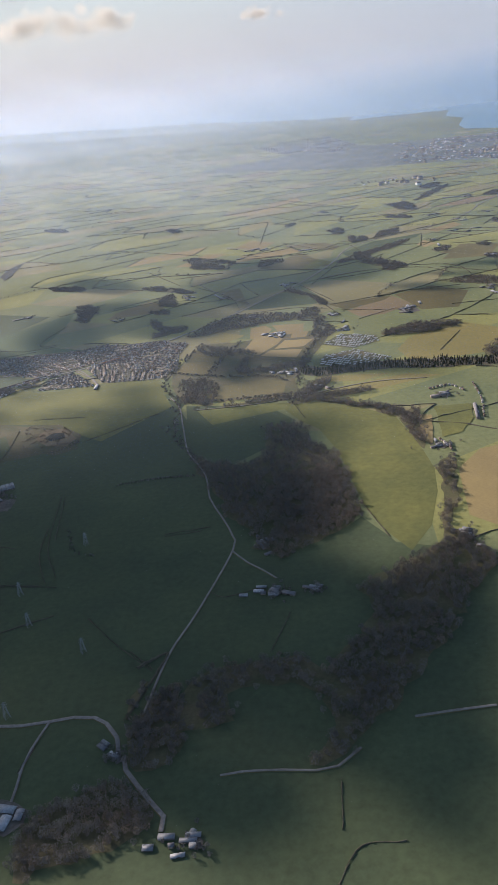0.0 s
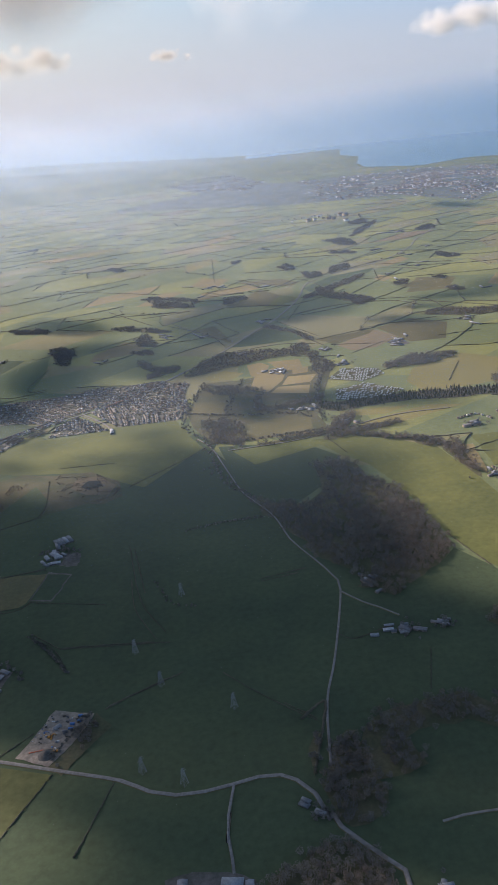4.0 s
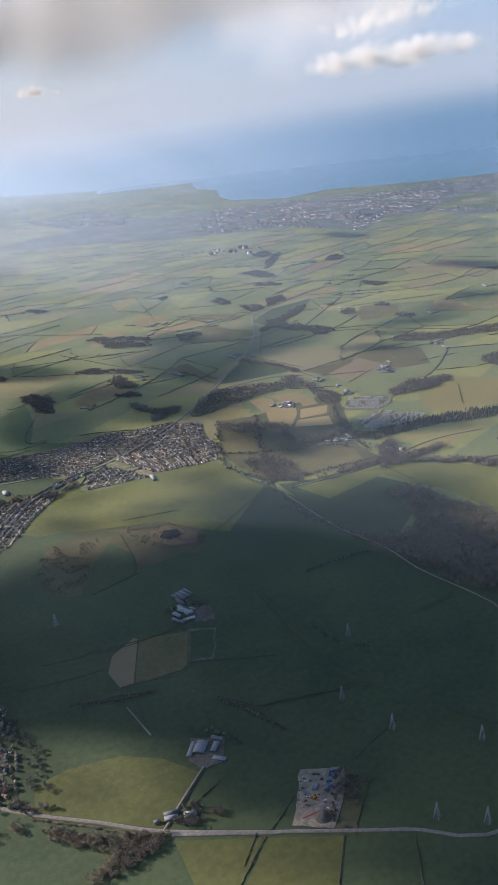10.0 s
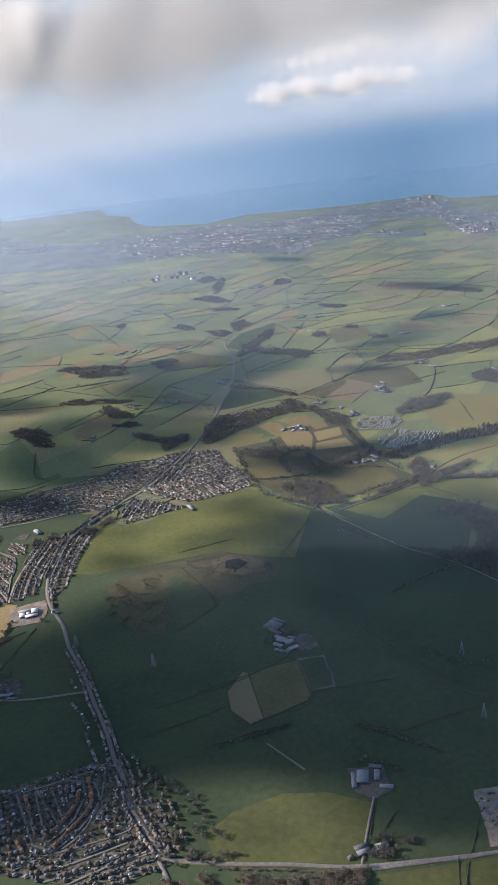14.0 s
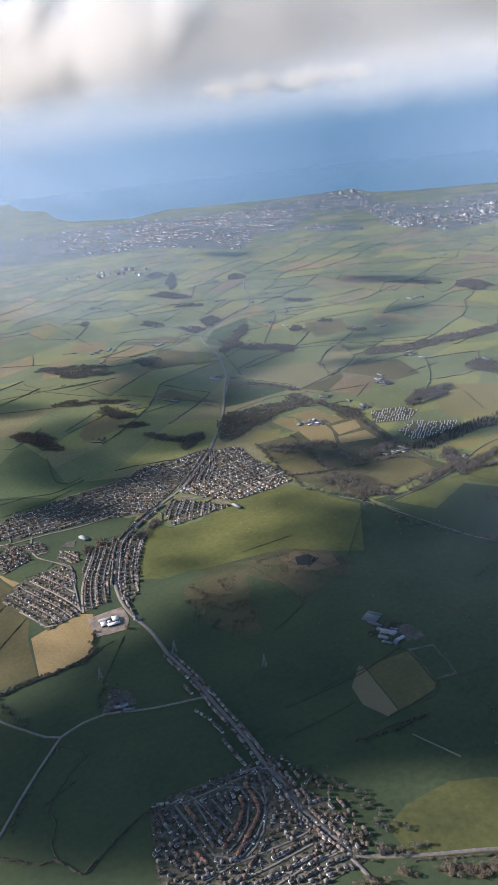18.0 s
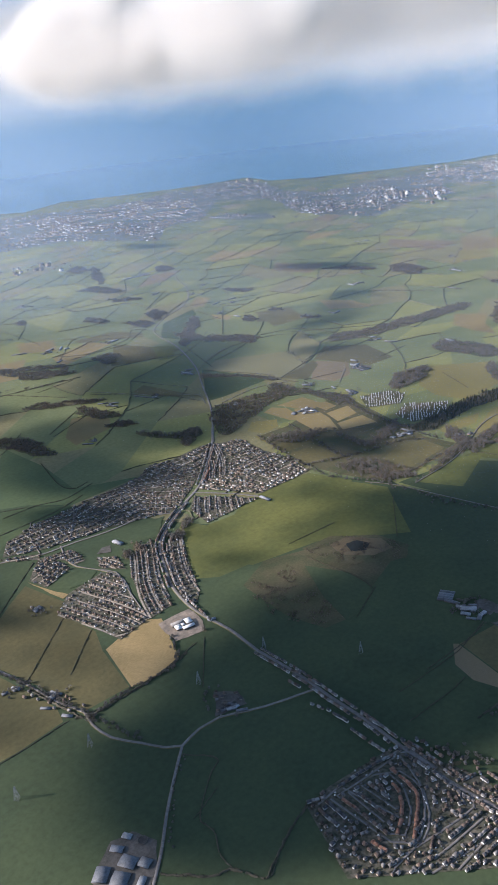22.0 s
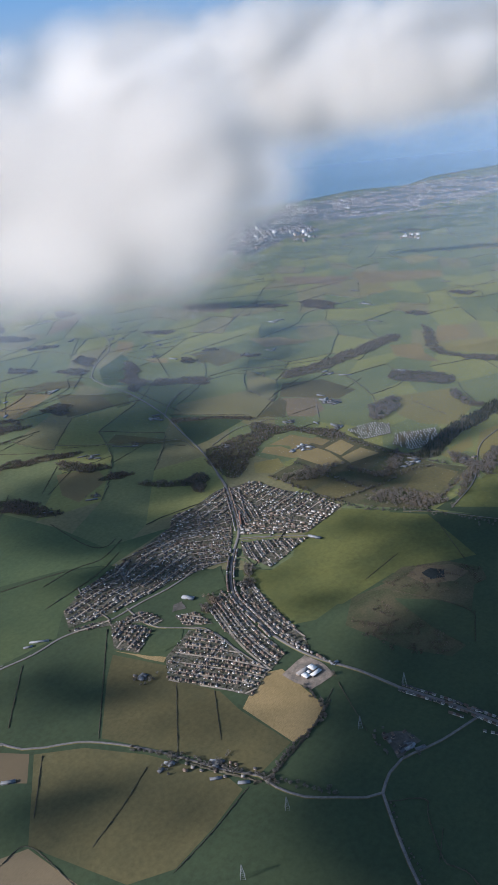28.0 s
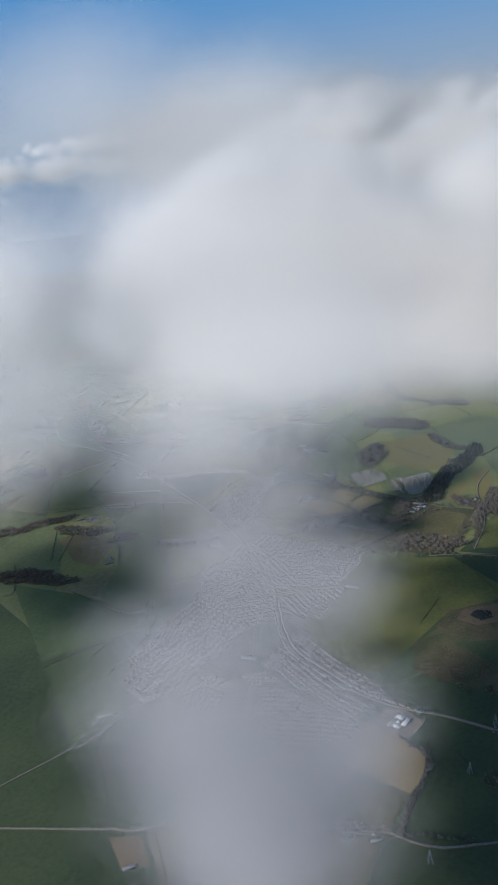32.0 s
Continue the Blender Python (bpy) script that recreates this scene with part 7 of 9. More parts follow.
estate('new', [(-264.9, 626.5), (-254.7, 617.8), (-260.5, 599), (-270.3, 612.5)], -64.6, 4.9, 2.64)
patch('gardens', GARDEN, [(-307.2, 678.5), (-285.2, 662.1), (-290.1, 656.6), (-307, 672.8)], 'gardens and paving between village houses')
shrubs([(-307.2, 678.5), (-285.2, 662.1), (-290.1, 656.6), (-307, 672.8)])
estate('mixed', [(-307.2, 678.5), (-285.2, 662.1), (-290.1, 656.6), (-307, 672.8)], -33.4, 4.2, 2.64)
house_row('old', [(-258.6, 542.9), (-262, 526.1), (-264.4, 514.1)], 2.77, 1.50)
house_row('white', [(-97.27, 694.9), (-117.9, 676.8), (-133.5, 663.5)], 2.77, 2.25)
house_row('white', [(101.2, 519.3), (115.7, 522.7), (123.3, 508.9)], 3.30, 0.00)
house_row('white', [(90.57, 436), (93.56, 422.8), (93.46, 411.1)], 3.04, 0.00)
house_row('white', [(131.5, 523.4), (129.2, 490.7), (123.3, 462.5)], 3.96, 0.00)
house_row('orange', [(-127.1, 673.2), (-150, 655.3)], 2.64, 1.50)
patch('gardens', GARDEN, [(-213.2, 612), (-209.9, 604.7), (-227.8, 577), (-247.7, 541.7), (-256.9, 533.4), (-259.9, 542.1), (-246.4, 573.4), (-233.6, 595.4)], 'gardens and paving between village houses')
shrubs([(-213.2, 612), (-209.9, 604.7), (-227.8, 577), (-247.7, 541.7), (-256.9, 533.4), (-259.9, 542.1), (-246.4, 573.4), (-233.6, 595.4)])
estate('white', [(-213.2, 612), (-209.9, 604.7), (-227.8, 577), (-247.7, 541.7), (-256.9, 533.4), (-259.9, 542.1), (-246.4, 573.4), (-233.6, 595.4)], -115.6, 4.6, 2.9)
patch('gardens', GARDEN, [(-226.9, 617), (-233.8, 605), (-252.4, 572.4), (-266.6, 543.8), (-283.1, 542.9), (-275.9, 562.8), (-264.4, 586.8), (-251.5, 608.2)], 'gardens and paving between village houses')
shrubs([(-226.9, 617), (-233.8, 605), (-252.4, 572.4), (-266.6, 543.8), (-283.1, 542.9), (-275.9, 562.8), (-264.4, 586.8), (-251.5, 608.2)])
estate('mixed', [(-226.9, 617), (-233.8, 605), (-252.4, 572.4), (-266.6, 543.8), (-283.1, 542.9), (-275.9, 562.8), (-264.4, 586.8), (-251.5, 608.2)], -114.7, 3.9, 2.5)
house_row('old', [(-320.2, 387.8), (-314.5, 384.4)], 2.18, 0.00)
house_row('white', [(-309.6, 384.9), (-301.9, 382.8), (-287.9, 380.3), (-276.6, 377.2)], 2.18, 0.00)
house_row('old', [(-315, 381.9), (-316, 367.9)], 2.18, 0.00)
house_row('orange', [(-309.9, 377.9), (-309.8, 370.7)], 2.18, 0.00)
house_row('old', [(-309.8, 370.7), (-311, 354.7)], 2.18, 0.00)
house_row('old', [(-303.2, 376.6), (-304.3, 359.6)], 2.18, 0.00)
house_row('old', [(-296.3, 377.3), (-296.9, 364.3)], 2.18, 0.00)
house_row('orange', [(-290.4, 369.5), (-291.8, 363.5), (-300.2, 355.7), (-308.6, 351.5)], 2.18, 0.00)
house_row('orange', [(-284.3, 373.4), (-286.1, 362.1), (-288.9, 356.7), (-297.1, 350.8), (-305.6, 345.9)], 2.18, 0.00)
house_row('white', [(-278.3, 370.9), (-279.5, 362.1)], 2.18, 0.00)
house_row('old', [(-321.5, 366.6), (-317.3, 365.4)], 2.18, 0.00)
house_row('old', [(-318.3, 361.6), (-314.6, 360.7)], 2.18, 0.00)
house_row('orange', [(-318, 356.8), (-317.4, 350)], 2.18, 0.00)
house_row('old', [(-321.8, 351.6), (-318.2, 350.8)], 2.18, 0.00)
house_row('old', [(-322.3, 345.3), (-315.6, 344)], 2.18, 0.00)
house_row('old', [(-310.2, 345), (-305.1, 344.1)], 2.18, 0.00)
house_row('white', [(-305.3, 338.5), (-296.1, 342.7)], 2.18, 0.00)
house_row('old', [(-319, 338), (-307.9, 335.9)], 2.18, 0.00)
house_row('old', [(-308.2, 331.1), (-301.6, 329.9)], 2.18, 0.00)
house_row('old', [(-297.1, 336), (-286, 334.6), (-279, 333.5)], 2.18, 0.00)
house_row('white', [(-302.2, 329.7), (-292.7, 328.4), (-282.5, 327.5), (-277.3, 326.3)], 2.18, 0.00)
house_row('white', [(-277, 345.1), (-276.5, 337.5)], 2.18, 0.00)
house_row('old', [(-287.4, 350.2), (-283.2, 347.1)], 2.18, 0.00)
house_row('old', [(-286.4, 342.5), (-286, 337.9)], 2.18, 0.00)
house_row('white', [(-270.4, 348), (-263.6, 345.6)], 2.18, 0.00)
house_row('old', [(-264.1, 342.9), (-264.5, 338.8)], 2.18, 0.00)
house_row('old', [(-260.3, 342.4), (-260.7, 336.3)], 2.18, 0.00)
house_row('white', [(-270.6, 335), (-270.1, 331.4)], 2.18, 0.00)
house_row('old', [(-271.1, 328.7), (-271.2, 321.9)], 2.18, 0.00)
house_row('white', [(-277, 335.3), (-276.4, 330.6)], 2.18, 0.00)
house_row('mixed', [(-296.2, 322.4), (-283.3, 321.2), (-275.7, 319.3)], 2.18, 0.00)
house_row('white', [(-267.4, 320.5), (-265.5, 318.3)], 2.18, 0.00)
house_row('old', [(-271.7, 446.5), (-271.6, 438.1)], 2.18, 0.00)
house_row('white', [(-276.4, 425.9), (-275.5, 418.8)], 2.18, 0.00)
house_row('old', [(-274.7, 417.2), (-274.7, 404.5)], 2.18, 0.00)
house_row('white', [(-277.2, 401), (-278.4, 382)], 2.18, 0.00)
house_row('white', [(-265.1, 449.2), (-263.3, 443.3)], 2.18, 0.00)
house_row('old', [(-264.8, 437.9), (-263.4, 426.7)], 2.18, 0.00)
house_row('old', [(-266.8, 403.8), (-267.3, 389.4)], 2.18, 0.00)
house_row('white', [(-267.9, 385), (-268.1, 381.2)], 2.18, 0.00)
house_row('old', [(-267.6, 380.2), (-267.3, 371.6), (-269.2, 356)], 2.18, 0.00)
house_row('mixed', [(-268.3, 355.6), (-269, 349.3)], 2.18, 0.00)
house_row('old', [(-319.9, 381.4), (-321.1, 367.1)], 2.18, 0.00)
house_row('old', [(-291.3, 325.4), (-281.9, 325.2)], 2.18, 0.00)
house_row('mixed', [(-305.4, 323.7), (-298.3, 321.9)], 2.18, 0.00)
house_row('old', [(-303, 347.1), (-296, 347.9)], 2.18, 0.00)
house_row('mixed', [(-296.3, 344.4), (-291.2, 343.2)], 2.18, 0.00)
road('estate_road', 0.94, [(-276.7, 376.1), (-285.9, 377.1), (-301.7, 379.4), (-309.8, 380.9), (-310.1, 373.1), (-311, 354.7), (-307.1, 349.2), (-295.4, 354.9), (-288.2, 364.2), (-286.7, 373.5)], 'grey tarmac estate road')
road('estate_road', 0.94, [(-276.4, 374.7), (-283.1, 359.3), (-296, 347.9), (-309.9, 343), (-321.2, 343.4)], 'grey tarmac estate road')
road('estate_road', 0.94, [(-308.7, 335), (-298.1, 333.5), (-281.1, 331.7)], 'grey tarmac estate road')
road('estate_road', 0.94, [(-306.1, 325.9), (-291.3, 325.4), (-276.8, 323.9)], 'grey tarmac estate road')
road('estate_road', 0.94, [(-273.9, 350.3), (-280, 340.1)], 'grey tarmac estate road')
road('estate_road', 0.94, [(-305.4, 378.7), (-307.4, 358.7)], 'grey tarmac estate road')
road('estate_road', 0.94, [(-299.1, 376.9), (-299.5, 358.9)], 'grey tarmac estate road')
road('estate_road', 0.85, [(-231.8, 699.6), (-244.1, 687), (-262.7, 662.2)], 'pale tarmac road curving through the housing estate')
road('estate_road', 0.85, [(-225.6, 706.6), (-196.7, 696.2), (-175.8, 683.4), (-164.3, 681.1), (-151.9, 690.4), (-143, 698.9), (-127.8, 680.4)], 'pale tarmac road curving through the housing estate')
road('estate_road', 0.85, [(-164.1, 680.6), (-165.2, 671.1), (-171.3, 660.9)], 'pale tarmac road curving through the housing estate')
road('estate_road', 0.85, [(-165.8, 642.6), (-153.7, 626.3), (-149, 621.2), (-139.1, 598.3)], 'pale tarmac road curving through the housing estate')
road('estate_road', 0.85, [(-273.6, 653.8), (-278.5, 640.5), (-278.7, 627.9), (-273.5, 614.9), (-266.9, 601), (-272.2, 583.3), (-277.2, 566.7), (-284.2, 543.2)], 'pale tarmac road curving through the housing estate')
road('estate_road', 0.85, [(-305.8, 580.6), (-290.6, 581.1), (-273.4, 582.5)], 'pale tarmac road curving through the housing estate')
road('estate_road', 0.85, [(-267, 708.7), (-278.4, 688.8), (-285.5, 662.9)], 'pale tarmac road curving through the housing estate')
road('estate_road', 0.85, [(-100, 693.6), (-84.13, 685.8), (-86.49, 660), (-101.1, 622.7)], 'pale tarmac road curving through the housing estate')
road('estate_road', 0.85, [(-139.4, 660.6), (-116.8, 646.8), (-124.5, 625.4)], 'pale tarmac road curving through the housing estate')
road('estate_road', 0.85, [(-196.7, 696.2), (-216.5, 665.5)], 'pale tarmac road curving through the housing estate')
road('estate_road', 0.85, [(-153.7, 626.3), (-136.7, 628.8), (-122.7, 621)], 'pale tarmac road curving through the housing estate')
barn('barn', -189.51, 310.22, -125.0, 7.70, 5.77, 1.78, TIN, 'grey metal-roofed farm shed')
barn('barn', -193.25, 310.92, -120.8, 9.17, 2.22, 1.33, TIN_W, 'pale metal-roofed farm shed')
barn('barn', -184.39, 301.17, -37.0, 6.20, 2.22, 1.11, TIN_W, 'pale metal-roofed farm shed')
barn('barn', -181.90, 312.45, 138.8, 5.80, 2.22, 1.33, TIN, 'grey metal-roofed farm shed')
barn('barn', -184.24, 307.86, -125.1, 6.17, 2.66, 1.55, TIN, 'grey metal-roofed farm shed')
barn('barn', -168.27, 410.85, -55.8, 9.45, 4.00, 1.78, TIN_W, 'pale metal-roofed farm shed')
barn('barn', -167.90, 421.19, -78.0, 9.85, 2.66, 1.33, TIN, 'grey metal-roofed farm shed')
barn('barn', -167.72, 402.69, -1.1, 6.36, 2.66, 1.55, TIN_W, 'pale metal-roofed farm shed')
barn('barn', -174.40, 405.10, -62.3, 6.11, 1.78, 1.11, TIN_W, 'pale metal-roofed farm shed')
school(-275.0, 523.5, -14)
barn('barn', -140.84, 595.53, -88.1, 11.45, 3.11, 1.55, TIN_W, 'pale metal-roofed farm shed')
barn('barn', -244.46, 630.98, -81.0, 9.65, 4.00, 1.55, TIN_W, 'pale metal-roofed farm shed')
barn('barn', -261.88, 514.53, -30.5, 5.46, 2.22, 1.11, TIN_W, 'pale metal-roofed farm shed')
barn('barn', 17.22, 877.63, -85.6, 20.60, 3.55, 1.33, TIN_W, 'pale metal-roofed farm shed')
barn('barn', 27.17, 885.49, -41.8, 10.42, 2.66, 1.33, TIN, 'grey metal-roofed farm shed')
barn('barn', -90.67, 879.98, -39.2, 10.82, 2.22, 1.11, TIN, 'grey metal-roofed farm shed')
barn('barn', -82.52, 869.87, -53.3, 9.79, 2.22, 1.11, TIN, 'grey metal-roofed farm shed')
barn('barn', -54.86, 857.72, -72.7, 30.36, 2.00, 0.89, TIN, 'grey metal-roofed farm shed')
barn('barn', -87.70, 862.31, -60.1, 8.25, 2.22, 1.11, TIN_W, 'pale metal-roofed farm shed')
barn('barn', -305.62, 454.18, -19.3, 5.37, 2.00, 1.11, TIN, 'grey metal-roofed farm shed')
barn('barn', -300.91, 451.95, -19.8, 3.85, 2.00, 1.11, TIN_W, 'pale metal-roofed farm shed')
barn('barn', -300.62, 447.80, -34.2, 6.23, 2.00, 1.11, TIN, 'grey metal-roofed farm shed')
barn('barn', -362.20, 523.22, -49.9, 6.63, 2.00, 0.89, TIN_W, 'pale metal-roofed farm shed')
barn('barn', -357.97, 510.12, -56.0, 6.54, 2.22, 0.89, TIN, 'grey metal-roofed farm shed')
barn('barn', -352.84, 529.19, -67.3, 8.37, 1.78, 0.89, TIN, 'grey metal-roofed farm shed')
barn('barn', -411.74, 610.82, -49.2, 8.03, 2.22, 1.33, TIN_W, 'pale metal-roofed farm shed')
barn('barn', -364.83, 548.82, -68.9, 6.30, 1.78, 0.89, TIN_W, 'pale metal-roofed farm shed')
barn('barn', 124.74, 735.34, -106.6, 12.80, 3.11, 1.33, TIN_W, 'pale metal-roofed farm shed')
barn('barn', 122.36, 722.16, -46.8, 12.22, 2.66, 1.11, TIN, 'grey metal-roofed farm shed')
barn('barn', 138.49, 746.40, -93.0, 10.79, 2.66, 1.11, TIN_W, 'pale metal-roofed farm shed')
barn('barn', 3.85, 692.20, -106.4, 11.37, 2.22, 1.11, TIN_W, 'pale metal-roofed farm shed')
barn('barn', 8.20, 684.25, -107.9, 15.38, 2.22, 1.11, TIN, 'grey metal-roofed farm shed')
barn('barn', 0.81, 682.94, -55.0, 10.32, 2.00, 0.89, TIN_W, 'pale metal-roofed farm shed')
barn('barn', 14.36, 586.03, -86.3, 12.58, 2.66, 1.33, TIN, 'grey metal-roofed farm shed')
barn('barn', 8.26, 583.39, -50.4, 7.36, 2.22, 1.33, TIN_W, 'pale metal-roofed farm shed')
barn('stone_house', 25.77, 545.36, -96.9, 7.71, 2.66, 1.78, STONE, 'stone house with a grey slate roof')
barn('stone_house', 34.78, 540.03, -42.1, 5.23, 2.22, 1.78, STONE, 'stone house with a grey slate roof')
barn('barn', 54.78, 738.41, -89.8, 9.89, 2.22, 1.11, TIN_W, 'pale metal-roofed farm shed')
barn('barn', 63.07, 709.17, -113.5, 9.22, 2.22, 1.11, TIN_W, 'pale metal-roofed farm shed')
barn('barn', 62.13, 688.25, -114.0, 13.36, 3.55, 1.55, TIN, 'grey metal-roofed farm shed')
barn('barn', 244.28, 701.59, -105.8, 12.47, 3.11, 1.33, TIN_W, 'pale metal-roofed farm shed')
barn('barn', 215.96, 783.82, -37.3, 7.26, 3.55, 1.33, TIN_W, 'pale metal-roofed farm shed')
barn('barn', 211.79, 754.46, -67.3, 17.56, 3.11, 1.11, TIN_W, 'pale metal-roofed farm shed')
barn('barn', 280.15, 901.73, -97.6, 14.62, 2.66, 1.11, TIN_W, 'pale metal-roofed farm shed')
barn('barn', 253.98, 920.15, -96.6, 14.62, 2.66, 1.11, TIN, 'grey metal-roofed farm shed')
barn('barn', 279.49, 1095.52, -9.1, 16.28, 3.11, 1.11, TIN_W, 'pale metal-roofed farm shed')
barn('barn', 415.80, 982.92, -101.6, 17.65, 3.11, 1.11, TIN_W, 'pale metal-roofed farm shed')
barn('barn', 547.94, 891.51, -101.5, 21.99, 3.55, 1.33, TIN_W, 'pale metal-roofed farm shed')
barn('barn', 637.40, 958.95, -108.7, 20.27, 3.11, 1.11, TIN_W, 'pale metal-roofed farm shed')
barn('barn', 109.75, 1177.00, -18.9, 12.17, 3.11, 1.11, TIN_W, 'pale metal-roofed farm shed')
barn('barn', 52.08, 1069.61, 7.3, 21.49, 3.11, 1.11, TIN_W, 'pale metal-roofed farm shed')
barn('barn', 2.68, 1099.84, -16.1, 7.23, 3.11, 1.11, TIN_W, 'pale metal-roofed farm shed')
barn('barn', 212.39, 1010.13, -95.0, 15.62, 3.11, 1.11, TIN_W, 'pale metal-roofed farm shed')
barn('barn', 451.58, 831.00, -93.0, 27.23, 2.66, 1.11, TIN, 'grey metal-roofed farm shed')
barn('barn', 705.68, 1201.03, -56.1, 32.55, 3.11, 1.11, TIN_W, 'pale metal-roofed farm shed')
barn('barn', 722.85, 830.81, -107.3, 23.51, 3.11, 1.11, TIN, 'grey metal-roofed farm shed')
barn('barn', -158.64, 800.93, -46.6, 11.83, 2.22, 1.11, TIN, 'grey metal-roofed farm shed')
barn('barn', -191.89, 818.64, -54.9, 9.38, 2.00, 1.11, TIN, 'grey metal-roofed farm shed')
barn('barn', -323.24, 685.61, -52.2, 13.81, 2.00, 0.89, TIN_W, 'pale metal-roofed farm shed')
barn('barn', -330.54, 687.63, -39.4, 6.74, 2.00, 0.89, TIN, 'grey metal-roofed farm shed')
barn('barn', -13.07, 1115.36, 10.1, 13.58, 3.55, 1.33, TIN_W, 'pale metal-roofed farm shed')
barn('barn', -33.45, 1057.42, 26.0, 11.56, 3.11, 1.11, TIN, 'grey metal-roofed farm shed')
barn('barn', -44.34, 1137.04, -38.0, 21.95, 3.11, 1.11, TIN, 'grey metal-roofed farm shed')
barn('barn', 98.68, 1385.37, -31.3, 36.06, 3.11, 1.11, TIN_W, 'pale metal-roofed farm shed')
barn('barn', 55.36, 1072.32, -22.7, 13.27, 3.11, 1.11, TIN_W, 'pale metal-roofed farm shed')
barn('barn', 285.29, 897.61, 14.7, 14.69, 3.11, 1.33, TIN_W, 'pale metal-roofed farm shed')
barn('barn', 210.80, 772.80, -25.1, 8.09, 3.55, 1.33, TIN_W, 'pale metal-roofed farm shed')
barn('barn', 129.49, 735.34, -7.3, 7.42, 3.11, 1.33, TIN_W, 'pale metal-roofed farm shed')
barn('barn', 120.61, 717.26, -27.2, 14.89, 2.22, 1.11, TIN, 'grey metal-roofed farm shed')
barn('barn', 255.49, 1243.70, 27.5, 19.33, 3.11, 1.11, TIN, 'grey metal-roofed farm shed')
barn('barn', 280.01, 1163.83, -20.7, 10.85, 3.55, 1.11, TIN_W, 'pale metal-roofed farm shed')
barn('barn', 430.76, 978.58, -29.8, 12.77, 3.55, 1.33, TIN_W, 'pale metal-roofed farm shed')
barn('barn', 249.60, 1095.52, 8.0, 17.79, 3.11, 1.11, TIN_W, 'pale metal-roofed farm shed')
barn('barn', 315.36, 1395.52, -25.3, 35.31, 3.55, 1.33, TIN_W, 'pale metal-roofed farm shed')
barn('barn', 17.39, 879.52, -28.1, 12.42, 3.55, 1.33, TIN_W, 'pale metal-roofed farm shed')
barn('stone_house', -10.31, 294.18, -54.1, 5.98, 2.66, 1.55, STONE, 'stone house with a grey slate roof')
barn('stone_house', -4.32, 292.14, -27.5, 6.65, 2.66, 1.55, STONE, 'stone house with a grey slate roof')
barn('stone_house', -15.86, 334.07, -65.3, 9.39, 2.00, 1.33, STONE, 'stone house with a grey slate roof')
barn('stone_house', -12.65, 325.79, 26.2, 4.16, 2.00, 1.33, STONE, 'stone house with a grey slate roof')
barn('stone_house', 4.33, 295.01, -28.0, 6.64, 1.78, 1.11, STONE, 'stone house with a grey slate roof')
barn('barn', -38.52, 173.49, 62.2, 3.20, 2.00, 0.89, TIN_W, 'pale metal-roofed farm shed')
barn('barn', -42.12, 166.12, 5.9, 4.88, 1.55, 0.89, TIN_W, 'pale metal-roofed farm shed')
barn('barn', -66.40, 207.18, 9.0, 1.89, 1.55, 1.11, TIN_W, 'pale metal-roofed farm shed')
barn('stone_house', 105.42, 503.63, 3.6, 15.07, 3.11, 2.00, STONE, 'stone house with a grey slate roof')
barn('stone_house', 120.86, 471.47, -98.8, 28.17, 2.66, 1.78, STONE, 'stone house with a grey slate roof')
barn('stone_house', 85.66, 425.32, 21.2, 6.77, 2.22, 1.33, STONE, 'stone house with a grey slate roof')
barn('stone_house', 93.07, 427.52, 26.4, 6.08, 2.22, 1.33, STONE, 'stone house with a grey slate roof')
barn('stone_house', 79.64, 324.09, 15.4, 5.73, 2.22, 1.33, STONE, 'stone house with a grey slate roof')
barn('stone_house', 83.27, 315.89, -45.2, 4.24, 2.00, 1.11, STONE, 'stone house with a grey slate roof')
barn('barn', -1.31, 1107.87, 50.1, 18.26, 3.11, 1.33, TIN_W, 'pale metal-roofed farm shed')
barn('barn', -266.36, 853.21, 23.5, 24.21, 2.66, 1.11, TIN_W, 'pale metal-roofed farm shed')
barn('barn', -334.22, 1748.26, 30.5, 56.79, 4.44, 1.33, TIN_W, 'pale metal-roofed farm shed')
for side in (-2.3, 2.3):
    house_row('white', [(-264.8, 474), (-265, 444.2), (-267.1, 422.5), (-268.4, 398.8), (-271.3, 376.8), (-272.1, 359.3), (-274.1, 344.1), (-272.2, 321.8)], 2.5, side)
    house_row('old', [(-254.7, 559), (-243.4, 580.7), (-232.5, 600.5), (-222.4, 611.9), (-202.8, 626.2), (-179.6, 639.4)], 2.3, side)
    house_row('white', [(-155.7, 652), (-130.9, 673.5), (-96.96, 704.6)], 2.5, side)
hedge([(-337.2, 448.1), (-328.4, 434.3), (-336.9, 429.0), (-353.9, 415.3), (-354.4, 406.2), (-360.1, 396.1), (-361.0, 388.3)], 1.3)
hedge([(-380.7, 406.5), (-369.3, 392.2), (-361.5, 387.7), (-356.1, 376.0)], 2.2)
hedge([(-321.7, 386.5), (-331.6, 384.7), (-344.5, 379.9), (-355.6, 375.5)], 2.0)
hedge([(-138.0, 277.2), (-125.7, 283.6), (-106.4, 291.7)], 1.5)
hedge([(-167.1, 326.7), (-161.1, 317.5), (-155.8, 305.5)], 3.0)
tree_row([(-338.9, 445.6), (-351.0, 435.7), (-359.8, 426.4), (-370.1, 413.2)], 2.6, 0.9, 0.8)
tree_row([(-366, 572), (-360, 548), (-353, 515), (-349, 495), (-344, 470)], 1.9, 1.9, 0.8)
tree_row([(-350, 500), (-335, 502.5), (-318, 500), (-300, 500), (-292, 508), (-286, 520)], 1.5, 1.5, 0.7)
tree_row([(-262, 366), (-256, 350), (-252, 335), (-256, 322), (-250, 316)], 1.6, 2.0, 1.8)
tree_row([(-272, 318), (-262, 312), (-250, 305)], 1.6, 1.9, 1.6)
